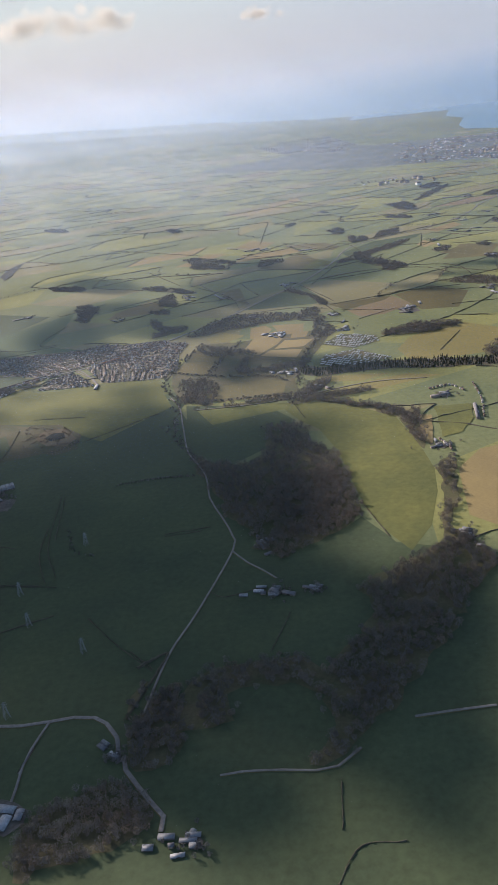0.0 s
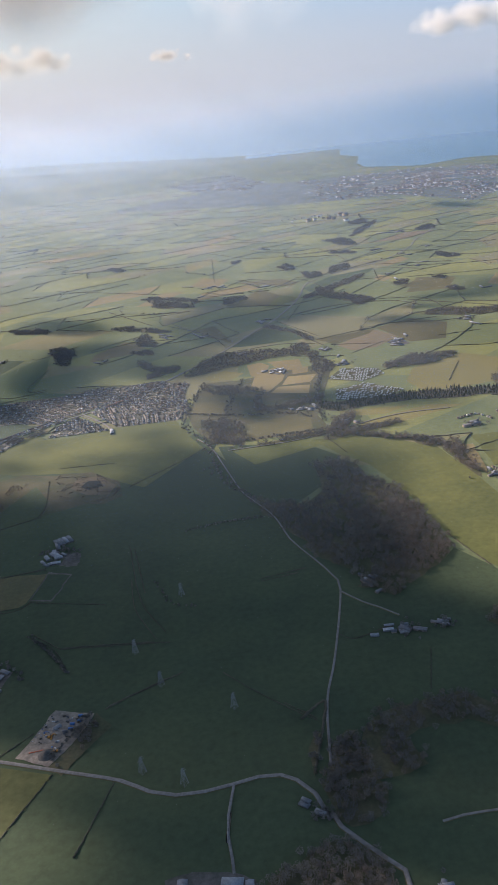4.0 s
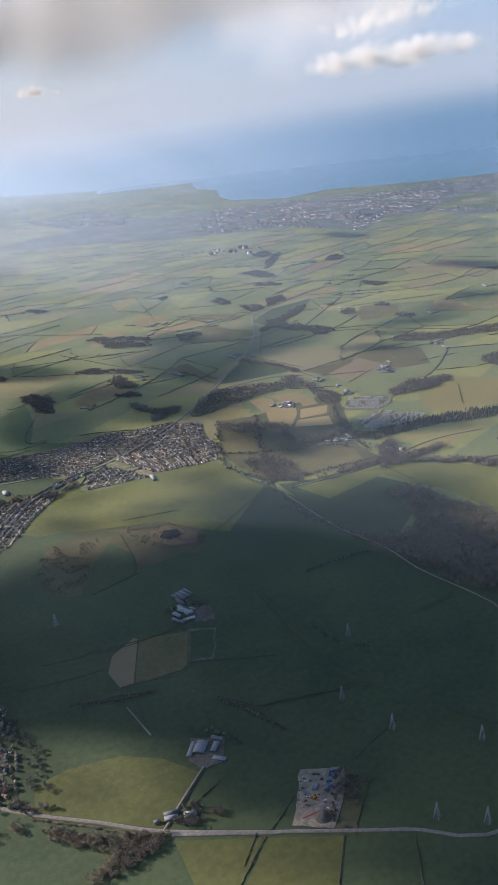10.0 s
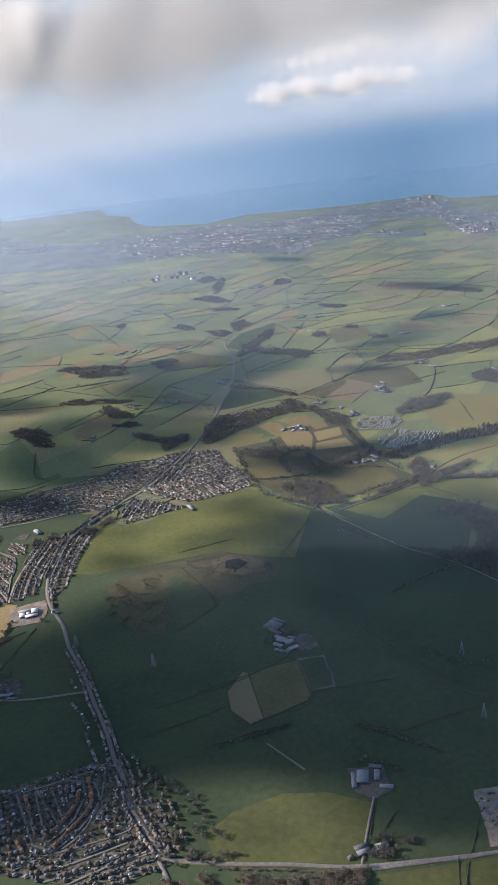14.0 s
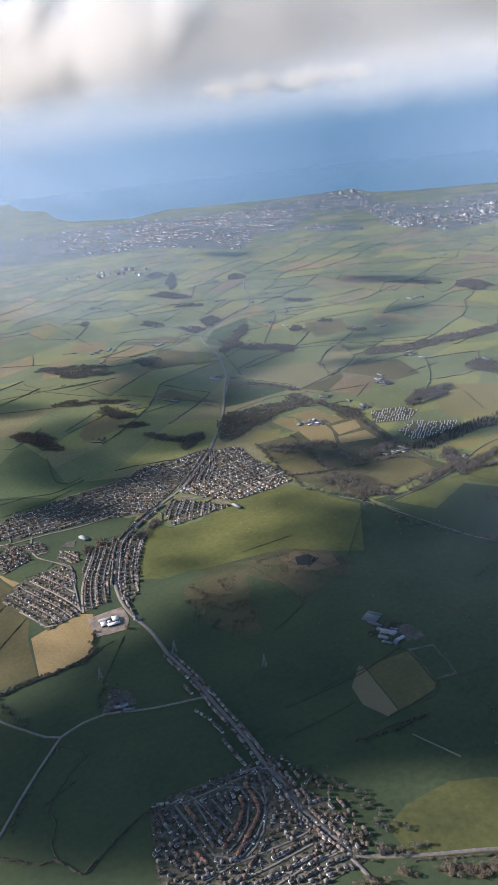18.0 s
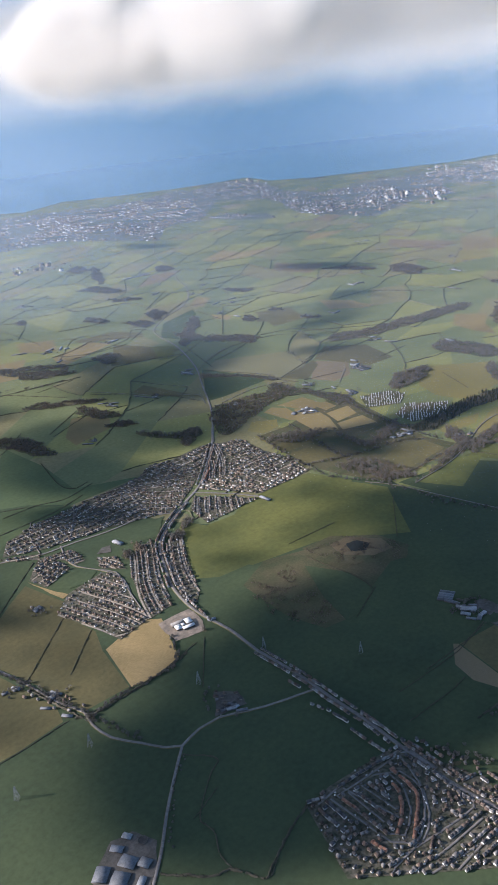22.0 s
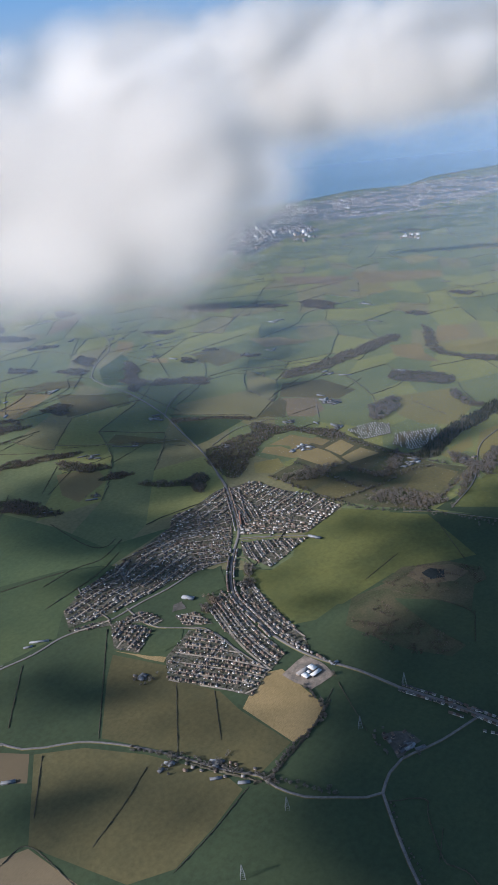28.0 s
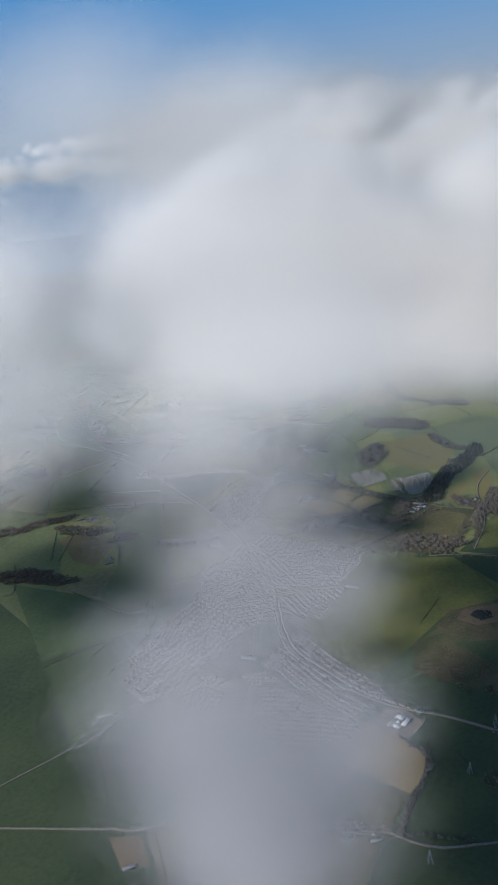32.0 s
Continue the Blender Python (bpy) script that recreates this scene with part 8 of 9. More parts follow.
tree_row([(-311, 460), (-304, 471), (-297, 470)], 2.4, 1.5, 0.5)
tree_row([(-240, 607), (-232, 590), (-246, 562), (-256, 545)], 2.2, 1.8, 2.2)
tree_row([(-190, 322), (-178, 313), (-174, 304)], 2.0, 1.5, 1.2)
tree_row([(-176, 414), (-168, 419), (-158, 414)], 1.8, 1.6, 1.0)
patch('yard', YARD_FLOOR, [(-283.2, 535.4), (-262.5, 533.1), (-265.8, 516.8), (-270.8, 510.6), (-286.6, 514), (-286.6, 526.2)], 'grey tarmac school yard')
patch('yard', YARD_FLOOR, [(-158.3, 281.5), (-142.6, 275.9), (-148.5, 262.5), (-158.5, 250.7), (-171, 258.1), (-164.4, 269)], 'bare gravel floor of the contractor yard')
patch('yard', GRAVEL, [(-162.4, 412.1), (-154.1, 410.2), (-154.7, 399.6), (-165.6, 399.2)], 'pale concrete farmyard')
patch('yard', GRAVEL, [(-191.4, 317.8), (-177.9, 311.3), (-183.8, 298.7), (-192, 298.6), (-196.3, 305.3)], 'grey farmyard')
patch('yard', GRAVEL, [(-398.9, 424.6), (-385.3, 433.6), (-376.6, 431), (-372.4, 419.3), (-381.7, 408.4), (-390, 403.5), (-404.4, 417)], 'grey farmyard')
patch('yard', GRAVEL, [(131.4, 744.2), (133.9, 718.2), (120.2, 714.4), (114.8, 731.5)], 'pale farmyard')
patch('yard', GRAVEL, [(-300.2, 468.4), (-292.8, 458.3), (-295.8, 449.8), (-311.8, 454.3)], 'grey farmyard')
patch('green', GRASS, [(-295.6, 619.1), (-274.9, 622.1), (-272, 613.3), (-285.6, 604.8), (-296.6, 608.8)], 'mown green in the housing estate')
patch('green', GRASS, [(-240.9, 647.3), (-219.2, 642.5), (-202.4, 635.6), (-222.8, 616.3), (-236, 620.5)], 'mown school playing field')
patch('pitch', GRAVEL, [(-261.9, 630.3), (-254.4, 624.8), (-249.5, 632.4), (-254.8, 634.6)], 'red blaes sports pitch')
patch('verge', STRAW, [(-309.4, 637.3), (-305, 601.9), (-300.1, 603.8), (-306.2, 622.3)], 'strip of dry grass behind the estate')
thicket([(-221.3, 525.2), (-190.7, 519.6), (-198.2, 497.7), (-207.1, 480.1), (-214.7, 458.4), (-230.5, 465.4), (-237.7, 487.5), (-232.6, 513.7)])
field(GRASS, [(-189.2, 511.8), (-178.6, 485.6), (-183.6, 461.8), (-215.8, 455.7), (-207.1, 480.1)], 'green pasture beside rough ground')
patch('bank', SCRUB, [(-175.5, 526.9), (-153.7, 522.4), (-134.7, 500.7), (-132.3, 475.9), (-145.8, 468.5), (-165.4, 478.7), (-178.8, 502.5)], 'bare brown ground round a pond')
patch('bank', BROWN, [(-162.0, 515.8), (-147.1, 513.9), (-136.7, 494.8), (-140.4, 481.7), (-155.4, 485.8), (-166.2, 501.5)], 'bare brown banks of a pond')
thicket([(-175.5, 526.9), (-153.7, 522.4), (-134.7, 500.7), (-132.3, 475.9), (-145.8, 468.5), (-165.4, 478.7), (-178.8, 502.5)])
patch('pond', POND, [(-155.3, 508.4), (-146.8, 505.9), (-144.9, 496.8), (-152.9, 492.8), (-160.0, 499.6)], 'small dark pond with bare banks')
patch('pond', POND, [(-366.9, 1117), (-370.5, 1173), (-357.8, 1220), (-353.5, 1156), (-350.6, 1087)], 'small pale lake among fields')
patch('lawn', LIME, [(98.31, 487.4), (121.4, 485.9), (116.6, 462.8), (105.7, 443.2), (92.91, 437.9)], 'mown lawn before a country house')
patch('bank', TAN, [(84.66, 476.3), (93.71, 473.8), (85.13, 427.5), (81.75, 436.5)], 'bare orchard ground')
farmstead(-18.6, 1108.5, 7, 8)
farmstead(124.8, 729.2, 6, 6)
farmstead(-10.4, 294.3, 7, 5)
farmstead(-164.6, 410.0, 4, 5)
farmstead(-13.4, 337.4, 4, 4)
farmstead(109.2, 507.4, 5, 6)
farmstead(90.1, 426.7, 5, 6)
farmstead(-322.6, 1769.5, 6, 14)
farmstead(-259.4, 855.9, 4, 6)
farmstead(5.4, 689.4, 8, 6)
farmstead(-151.0, 803.2, 3, 4)
farmstead(7.9, 293.4, 3, 3)
farmstead(-66.6, 206.8, 3, 2.5)
patch('yard', GRAVEL, [(-118.2, 193.3), (-109.8, 194.5), (-98.4, 192.0), (-91.3, 187.7), (-91.4, 181.7), (-96.2, 177.8), (-115.7, 180.8)], 'grey farmyard')
farmstead(-37.4, 170.3, 6, 4)
farmstead(80.4, 328.4, 4, 4)
barn('barn', -396.6, 422.8, -141, 7.95, 7.06, 1.30, TIN, 'grey metal-roofed farm shed')
barn('barn', -386.2, 419.8, -65, 8.13, 6.57, 1.30, TIN, 'grey metal-roofed farm shed')
barn('barn', -392.8, 415.8, -57, 7.83, 7.73, 1.30, TIN, 'grey metal-roofed farm shed')
barn('barn', -382.0, 414.6, -67, 5.62, 5.08, 1.30, TIN_W, 'pale metal-roofed farm shed')
barn('barn', -388.0, 408.8, -148, 5.13, 3.36, 1.30, TIN_W, 'pale metal-roofed farm shed')
barn('barn', -385.8, 428.0, -56, 6.13, 3.59, 1.30, TIN, 'grey metal-roofed farm shed')
barn('barn', -379.5, 430.0, -64, 4.66, 3.17, 1.30, TIN_W, 'pale metal-roofed farm shed')
barn('barn', -113.7, 186.7, -98, 12.10, 3.76, 1.30, TIN, 'grey metal-roofed farm shed')
barn('barn', -110.0, 185.4, -102, 6.87, 2.79, 1.30, TIN, 'grey metal-roofed farm shed')
barn('barn', -106.5, 183.2, -105, 8.66, 4.06, 1.30, TIN, 'grey metal-roofed farm shed')
barn('barn', -98.3, 187.8, -14, 7.70, 3.51, 1.30, TIN_W, 'pale metal-roofed farm shed')
barn('barn', -97.6, 182.4, -103, 6.41, 4.21, 1.30, TIN_W, 'pale metal-roofed farm shed')
barn('barn', -93.4, 185.0, -95, 4.90, 3.05, 1.30, TIN, 'grey metal-roofed farm shed')
tank(-376.4, 423.8, 2.1)
farmstead(99.2, 1396.6, 6, 9)
farmstead(339.9, 1391.7, 10, 14)
farmstead(255.9, 924.3, 5, 7)
farmstead(264.3, 1078.1, 5, 7)
farmstead(-301.3, 452.9, 3, 4)
farmstead(27.1, 545.1, 6, 7)
farmstead(63.0, 683.2, 6, 6)
farmstead(57.8, 735.3, 5, 6)
farmstead(-88.7, 868.1, 3, 4)
farmstead(21.0, 879.3, 4, 5)
farmstead(212.2, 774.8, 3, 5)
farmstead(244.5, 697.6, 4, 6)
farmstead(552.7, 901.4, 5, 8)
farmstead(425.2, 981.7, 5, 8)
farmstead(-18.5, 759.7, 4, 6)
farmstead(10.1, 582.1, 8, 6)
farmstead(-354.8, 527.8, 2, 4)
infill([(-352, 500), (-347, 512), (-352, 530), (-360, 545), (-366, 540), (-358, 515)], 60, 3.0)
infill([(-300, 468), (-293, 458), (-297, 452), (-310, 456)], 60, 2.4)
farmstead(212.5, 1045.7, 3, 6)
farmstead(275.6, 1181.0, 3, 6)
farmstead(-47.7, 847.7, 3, 5)
farmstead(-364.4, 548.6, 3, 3)
farmstead(-321.0, 603.6, 4, 4)
farmstead(247.2, 1240.6, 4, 7)
farmstead(326.1, 1215.7, 4, 8)
farmstead(1192.3, 1100.9, 8, 16)
farmstead(1036.2, 976.6, 6, 14)
farmstead(634.5, 961.4, 4, 9)
patch('bank', SCRUB, [(-141.8, 276.1), (-135.9, 267.1), (-153.5, 244.9), (-158.5, 250.1), (-148.1, 262.3)], 'rough scrubby bank beside the gravel yard')
patch('pad', GRAVEL, [(-159.0, 412.3), (-155.4, 411.4), (-155.7, 396.6), (-162.2, 397.5)], 'pale concrete pad beside the sheds')
patch('arena', GRAVEL, [(-170.3, 394.3), (-157.8, 388.7), (-166.8, 364.0), (-178.2, 368.4)], 'pale sanded riding track round a paddock')
patch('paddock', GRASS, [(-170.1, 392.4), (-159.1, 387.8), (-167.3, 365.7), (-177.1, 369.3)], 'green paddock inside a sanded track')
farmstead(-201.3, 279.1, 4, 2.5)
wood([(-205.8, 278.3), (-205.7, 277.5), (-206.3, 277.6), (-207.3, 278), (-208, 278.1), (-208.8, 278.4), (-209.4, 279.4), (-208.9, 280.1), (-207.9, 280.2), (-207.5, 280.2), (-207, 280.1), (-206, 279.9), (-205.4, 279.7), (-205.7, 279.2)], 2.2, TWIG, 'group of bare winter trees', 0.7)
wood([(-199, 280.6), (-199.5, 279.9), (-200.7, 279.9), (-201.4, 280.3), (-201.7, 281), (-202.5, 281.8), (-202.8, 282.3), (-202.1, 282.5), (-201.4, 283.1), (-201.1, 283.7), (-200.5, 283.3), (-199.9, 282.5), (-199.7, 282), (-199.4, 281.5)], 2.2, TWIG, 'group of bare winter trees', 0.7)
wood([(-197.9, 274.2), (-198.8, 274.1), (-199.7, 274.3), (-200.2, 274.3), (-201.1, 274.4), (-201.9, 274.8), (-201.6, 275.3), (-201, 276), (-201.1, 276.7), (-200.8, 276.8), (-199.8, 276.5), (-198.9, 276.4), (-198.4, 276.2), (-197.9, 275.2)], 2.2, TWIG, 'group of bare winter trees', 0.7)
wood([(-141, 267.6), (-142.3, 267.2), (-143.5, 267.2), (-143.8, 267.5), (-144.3, 268.2), (-144.9, 268.9), (-144.8, 269.1), (-144.2, 269.5), (-143.9, 270.5), (-143.3, 270.9), (-142.5, 270.3), (-142.1, 269.6), (-141.8, 269.1), (-141.1, 268.4)], 2.2, TWIG, 'group of bare winter trees', 0.7)
wood([(-146.5, 258.2), (-147, 257.7), (-147.5, 257), (-148.5, 257.1), (-149.1, 257.7), (-149, 258.5), (-149.2, 259.3), (-149.6, 260.1), (-148.9, 260.4), (-147.4, 260.6), (-146.5, 260.6), (-146.1, 260.1), (-145.7, 259), (-145.8, 258.3)], 2.2, TWIG, 'group of bare winter trees', 0.7)
wood([(-152, 249.7), (-152.5, 249.4), (-153.8, 249.5), (-154.8, 249.3), (-155.5, 249.5), (-156, 250.5), (-155.8, 251.3), (-155, 251.5), (-154.6, 251.7), (-154.2, 252.3), (-153.1, 252.4), (-152.2, 252.1), (-152.3, 251.4), (-152.3, 250.5)], 2.2, TWIG, 'group of bare winter trees', 0.7)
works([(1522, 2512), (1620, 2541), (1538, 2288), (1403, 2147), (1393, 2334)], 30)
works([(1207, 1565), (1362, 1620), (1295, 1492), (1136, 1462)], 26)
works([(1356, 1541), (1389, 1473), (1271, 1391), (1220, 1434)], 22)
works([(1829, 1856), (1887, 1804), (1732, 1696), (1678, 1745)], 14)
works([(983.5, 2323), (1145, 2332), (1025, 2178), (913.1, 2219)], 20)
works([(1061, 1617), (1120, 1555), (986.4, 1461), (983, 1553)], 26)
works([(1217, 1141), (1239, 1096), (1161, 1062), (1147, 1106)], 16)
works([(1229, 1617), (1395, 1641), (1206, 1474), (1111, 1499)], 34)
works([(1318, 1526), (1373, 1477), (1140, 1310), (1107, 1357)], 26)
works([(1488, 2365), (1579, 2404), (1431, 2209), (1386, 2221)], 10)
works([(223.3, 1742), (369.3, 1700), (337.4, 1580), (216.5, 1672)], 14)
works([(209.9, 2683), (265.7, 2694), (243.6, 2527), (198.6, 2552)], 6)
caravans([(56.77, 671.6), (85.09, 658.6), (84.76, 640.6), (62.36, 629.2), (38.1, 647.4)], -49.9)
caravans([(63.74, 625.3), (87.5, 596.2), (67.58, 585), (32.58, 592.5), (37.76, 616.3)], -52.9)
town([(196.9, 1748), (362.5, 1733), (330.3, 1686), (194.1, 1702)], 330, 14.0)
town([(537.4, 2703), (651.8, 2540), (784.7, 2427), (1010, 2458), (1271, 2407), (836.7, 1853), (624.4, 1798), (525.3, 1971), (381.4, 1986), (300.7, 2130)], 900, 8.5)
field(SUBURB, [(537.4, 2703), (651.8, 2540), (784.7, 2427), (1010, 2458), (1271, 2407), (836.7, 1853), (624.4, 1798), (525.3, 1971), (381.4, 1986), (300.7, 2130)], 'gardens and trees of the coastal town')
town([(1311, 2426), (1478, 2537), (1569, 2487), (1498, 2263), (1315, 1996), (1131, 1829), (1171, 1939), (1130, 2091)], 900, 8.5)
field(SUBURB, [(1311, 2426), (1478, 2537), (1569, 2487), (1498, 2263), (1315, 1996), (1131, 1829), (1171, 1939), (1130, 2091)], 'gardens and trees of the coastal town')
town([(1070, 1766), (1268, 1857), (1385, 1835), (1594, 1820), (1764, 1758), (1373, 1477), (1074, 1402), (964.7, 1457), (976, 1611)], 900, 8.5)
field(SUBURB, [(1070, 1766), (1268, 1857), (1385, 1835), (1594, 1820), (1764, 1758), (1373, 1477), (1074, 1402), (964.7, 1457), (976, 1611)], 'gardens and trees of the coastal town')
town([(865.9, 1844), (932.8, 1833), (956.8, 1710), (897.5, 1617), (857, 1723)], 900, 8.5)
field(SUBURB, [(865.9, 1844), (932.8, 1833), (956.8, 1710), (897.5, 1617), (857, 1723)], 'gardens and trees of the coastal town')
town([(959, 1462), (1113, 1519), (1169, 1479), (1353, 1524), (1166, 1427), (959.9, 1376)], 900, 8.5)
field(SUBURB, [(959, 1462), (1113, 1519), (1169, 1479), (1353, 1524), (1166, 1427), (959.9, 1376)], 'gardens and trees of the coastal town')
town([(1460, 1570), (1681, 1744), (1923, 1757), (2092, 1670), (2376, 1579), (2663, 1372), (2041, 1171), (1785, 1294), (1538, 1376)], 900, 8.5)
field(SUBURB, [(1460, 1570), (1681, 1744), (1923, 1757), (2092, 1670), (2376, 1579), (2663, 1372), (2041, 1171), (1785, 1294), (1538, 1376)], 'gardens and trees of the coastal town')
town([(-172.7, 3876), (288.7, 3336), (351, 2626), (129.5, 2575)], 900, 8.5)
field(SUBURB, [(-172.7, 3876), (288.7, 3336), (351, 2626), (129.5, 2575)], 'gardens and trees of the coastal town')
town([(396.7, 2669), (607.5, 2619), (768.6, 2647), (788.9, 2319), (664.1, 1878), (566.7, 1993), (480.2, 2190)], 900, 8.5)
field(SUBURB, [(396.7, 2669), (607.5, 2619), (768.6, 2647), (788.9, 2319), (664.1, 1878), (566.7, 1993), (480.2, 2190)], 'gardens and trees of the coastal town')
town([(799.8, 2623.6), (892.2, 2541.6), (987, 2431.8), (1285.9, 2522.9), (1387.2, 2403.1), (1115.1, 2084.9), (816.5, 1803.8), (773.1, 1883.2), (594.9, 1680.8), (482.8, 2068.6)], 900, 8.5)
field(SUBURB, [(799.8, 2623.6), (892.2, 2541.6), (987, 2431.8), (1285.9, 2522.9), (1387.2, 2403.1), (1115.1, 2084.9), (816.5, 1803.8), (773.1, 1883.2), (594.9, 1680.8), (482.8, 2068.6)], 'gardens and trees of the coastal town')
town([(1387.2, 2403.1), (1516.6, 2342.4), (1357.6, 2102.8), (1300.2, 1840.2), (1438.6, 1703.4), (1511, 1599.1), (1301.4, 1390.1), (953.1, 1534.9), (1044, 1711.3), (1183.7, 1930.9), (1156.6, 2093.4)], 900, 8.5)
field(SUBURB, [(1387.2, 2403.1), (1516.6, 2342.4), (1357.6, 2102.8), (1300.2, 1840.2), (1438.6, 1703.4), (1511, 1599.1), (1301.4, 1390.1), (953.1, 1534.9), (1044, 1711.3), (1183.7, 1930.9), (1156.6, 2093.4)], 'gardens and trees of the coastal town')
town([(1732.6, 1819.2), (2007.8, 1804.3), (2373.2, 1668.1), (2680.5, 1494.4), (2614.8, 1356.8), (1890.8, 1121.9), (1655.3, 1240.8), (1540.4, 1395.2)], 900, 8.5)
field(SUBURB, [(-184.2, 2396.1), (-14.8, 2566.1), (246.3, 2783.7), (415.5, 2690.1), (621.9, 2670.1), (825, 2580), (808.1, 1945.1), (613.3, 1928.5), (450.1, 1968), (252.5, 2037.6), (93.1, 2184.2)], 'gardens and trees of the coastal town')
field(SCRUB, [(-62.1, 683.9), (-32.7, 678.9), (55.2, 695.9), (12.2, 566.6), (14.7, 537.9), (-36.3, 536.6), (-69.8, 539.8), (-79.9, 579.0), (-82.6, 614.0)], 'rough brown scrubland between small fields')
field(TAN, [(-18.7, 680.6), (1.6, 702.5), (9.3, 682.8), (2.3, 660.8), (-14.0, 635.8), (-27.1, 648.9)], 'tan field of dry grass')
field(TAN, [(17.5, 695.7), (31.0, 690.9), (27.3, 674.4), (14.1, 675.4)], 'tan field of dry grass')
field(TAN, [(8.9, 670.1), (33.1, 666.0), (23.8, 647.7), (-0.2, 648.7)], 'tan field of dry grass')
field(TAN, [(-3.5, 646.1), (22.1, 640.2), (16.5, 619.3), (-12.2, 632.9)], 'tan field of dry grass')
field(OLIVE, [(-71.5, 657.9), (-43.2, 652.9), (-45.9, 634.2), (-74.9, 641.7)], 'small olive field beside scrub')
field(OLIVE, [(-74.7, 635.6), (-49.7, 630.9), (-54.8, 601.0), (-80.0, 612.2)], 'small olive field beside scrub')
field(OLIVE, [(-47.1, 568.8), (-7.9, 574.2), (6.0, 564.2), (3.2, 542.2), (-38.3, 541.5), (-52.6, 544.2)], 'olive field within dark hedges')
pylon(-115.66, 285.97)
pylon(-124.13, 239.56)
pylon(-103.18, 351.05)
pylon(-232.43, 432.03)
pylon(-260.91, 473.58)
pylon(-361.47, 484.59)
pylon(-400.05, 482.31)
pylon(-88.17, 264.73)
pylon(-109.80, 230.42)
pylon(-125.92, 310.89)
pylon(-301.1, 479.1)
STOCKPILE = (-159.45, 257.01)
YARD_MID = (-157.16, 267.74)
YARD = [(-158.3, 281.5), (-142.6, 275.9), (-148.5, 262.5), (-158.5, 250.7), (-171, 258.1), (-164.4, 269)]
BLUE_BOXES = [(-150.7, 269.7), (-147.4, 272.8), (-149.6, 266.1)]
COAST = [(3093, 1512), (2719, 1662), (2396, 1633), (2285, 1813), (1994, 1866), (1630, 2175), (1563, 2313), (1615, 2435), (1654, 2534), (1528, 2552), (1357, 2602), (1195, 2714), (1048, 2842), (841.7, 2732), (717.5, 2960), (750.4, 3190), (868.1, 3601), (852.7, 3864), (978.9, 4382), (1024, 4412), (957.3, 4431), (864.8, 4456), (675.8, 4501), (402, 4551)]
# Unseen discs above the view, each added to shade the land at its place.
shade_disc(-112, 188, 42, 22, 160)
shade_disc(-94, 408, 106, 80, 137)
shade_disc(-111, 289, 98, 38, 158)
shade_disc(-90, 208, 59, 22, 162)
shade_disc(-28, 480, 47, 20, 76)
shade_disc(-124, 797, 126, 57, 137)
shade_disc(80, 936, 73, 46, 102)
shade_disc(-8, 267, 74, 53, 165)
shade_disc(63, 273, 49, 26, 75)
shade_disc(-111, 358, 111, 57, 110)
shade_disc(-22, 179, 26, 18, 169)
shade_disc(51, 188, 20, 13, -179)
shade_disc(-12, 433, 55, 23, 92)
shade_disc(-346, 430, 53, 39, 118)
shade_disc(-136, 452, 59, 58, -166)
shade_disc(-36, 876, 95, 50, 115)
shade_disc(-187, 737, 69, 31, 123)
shade_disc(-238, 688, 54, 20, 127)
shade_disc(-10, 956, 100, 40, 103)
shade_disc(-209, 766, 80, 39, 106)
shade_disc(-351, 641, 31, 20, 99)
shade_disc(-99, 509, 49, 36, 116)
shade_disc(-228, 463, 58, 49, 131)
shade_disc(-348, 450, 48, 36, 122)
shade_disc(-381, 526, 16, 11, 108)
shade_disc(-407, 579, 20, 11, 108)
shade_disc(-39, 609, 48, 18, 111)
shade_disc(-105, 760, 37, 16, 107)
shade_disc(-335, 562, 15, 10, 107)
shade_disc(-204, 984, 72, 30, 132)
shade_disc(51, 592, 71, 18, 148)
shade_disc(-428, 590, 16, 11, 83)
shade_disc(-24, 617, 37, 16, 80)
shade_disc(-242, 438, 43, 31, 129)
shade_disc(-169, 348, 65, 42, 146)
shade_disc(-144, 299, 39, 31, -136)
shade_disc(-226, 363, 46, 22, 145)
shade_disc(-297, 407, 63, 55, 137)
shade_disc(-290, 418, 76, 58, 118)
shade_disc(-207, 424, 39, 34, -172)
shade_disc(39, 166, 14, 11, -172)
shade_disc(30, 224, 39, 25, 175)
shade_disc(507, 1118, 87, 28, 110)
shade_disc(534, 1666, 78, 30, 100)
shade_disc(-86, 392, 111, 87, 123)
shade_disc(-73, 289, 100, 44, 164)
shade_disc(-107, 230, 60, 23, 166)
shade_disc(-10, 256, 64, 51, 70)
shade_disc(-71, 198, 68, 19, 168)
shade_disc(12, 464, 43, 21, 80)
shade_disc(-21, 362, 66, 44, 84)
shade_disc(-65, 447, 66, 62, 132)
shade_disc(-112, 369, 71, 59, 52)
shade_disc(-199, 417, 51, 37, 132)
shade_disc(-207, 351, 50, 25, 145)
shade_disc(-157, 303, 34, 19, 150)
shade_disc(-170, 412, 65, 46, -144)
shade_disc(-253, 475, 31, 26, 79)
shade_disc(-311, 433, 65, 28, 133)
shade_disc(-342, 400, 69, 30, 134)
shade_disc(-253, 381, 37, 28, 136)
shade_disc(-281, 453, 63, 40, 122)
shade_disc(-348, 437, 47, 35, 120)
shade_disc(-266, 407, 56, 35, -157)
shade_disc(-159, 454, 60, 45, -158)
shade_disc(58, 243, 48, 24, 75)
shade_disc(20, 210, 28, 27, 59)
shade_disc(40, 198, 23, 14, 177)
shade_disc(-159, 273, 51, 15, 159)
shade_disc(-162, 322, 52, 21, 148)
shade_disc(-249, 320, 9, 8, 116)
shade_disc(-202, 305, 13, 6, 148)
shade_disc(-230, 295, 10, 3, 149)
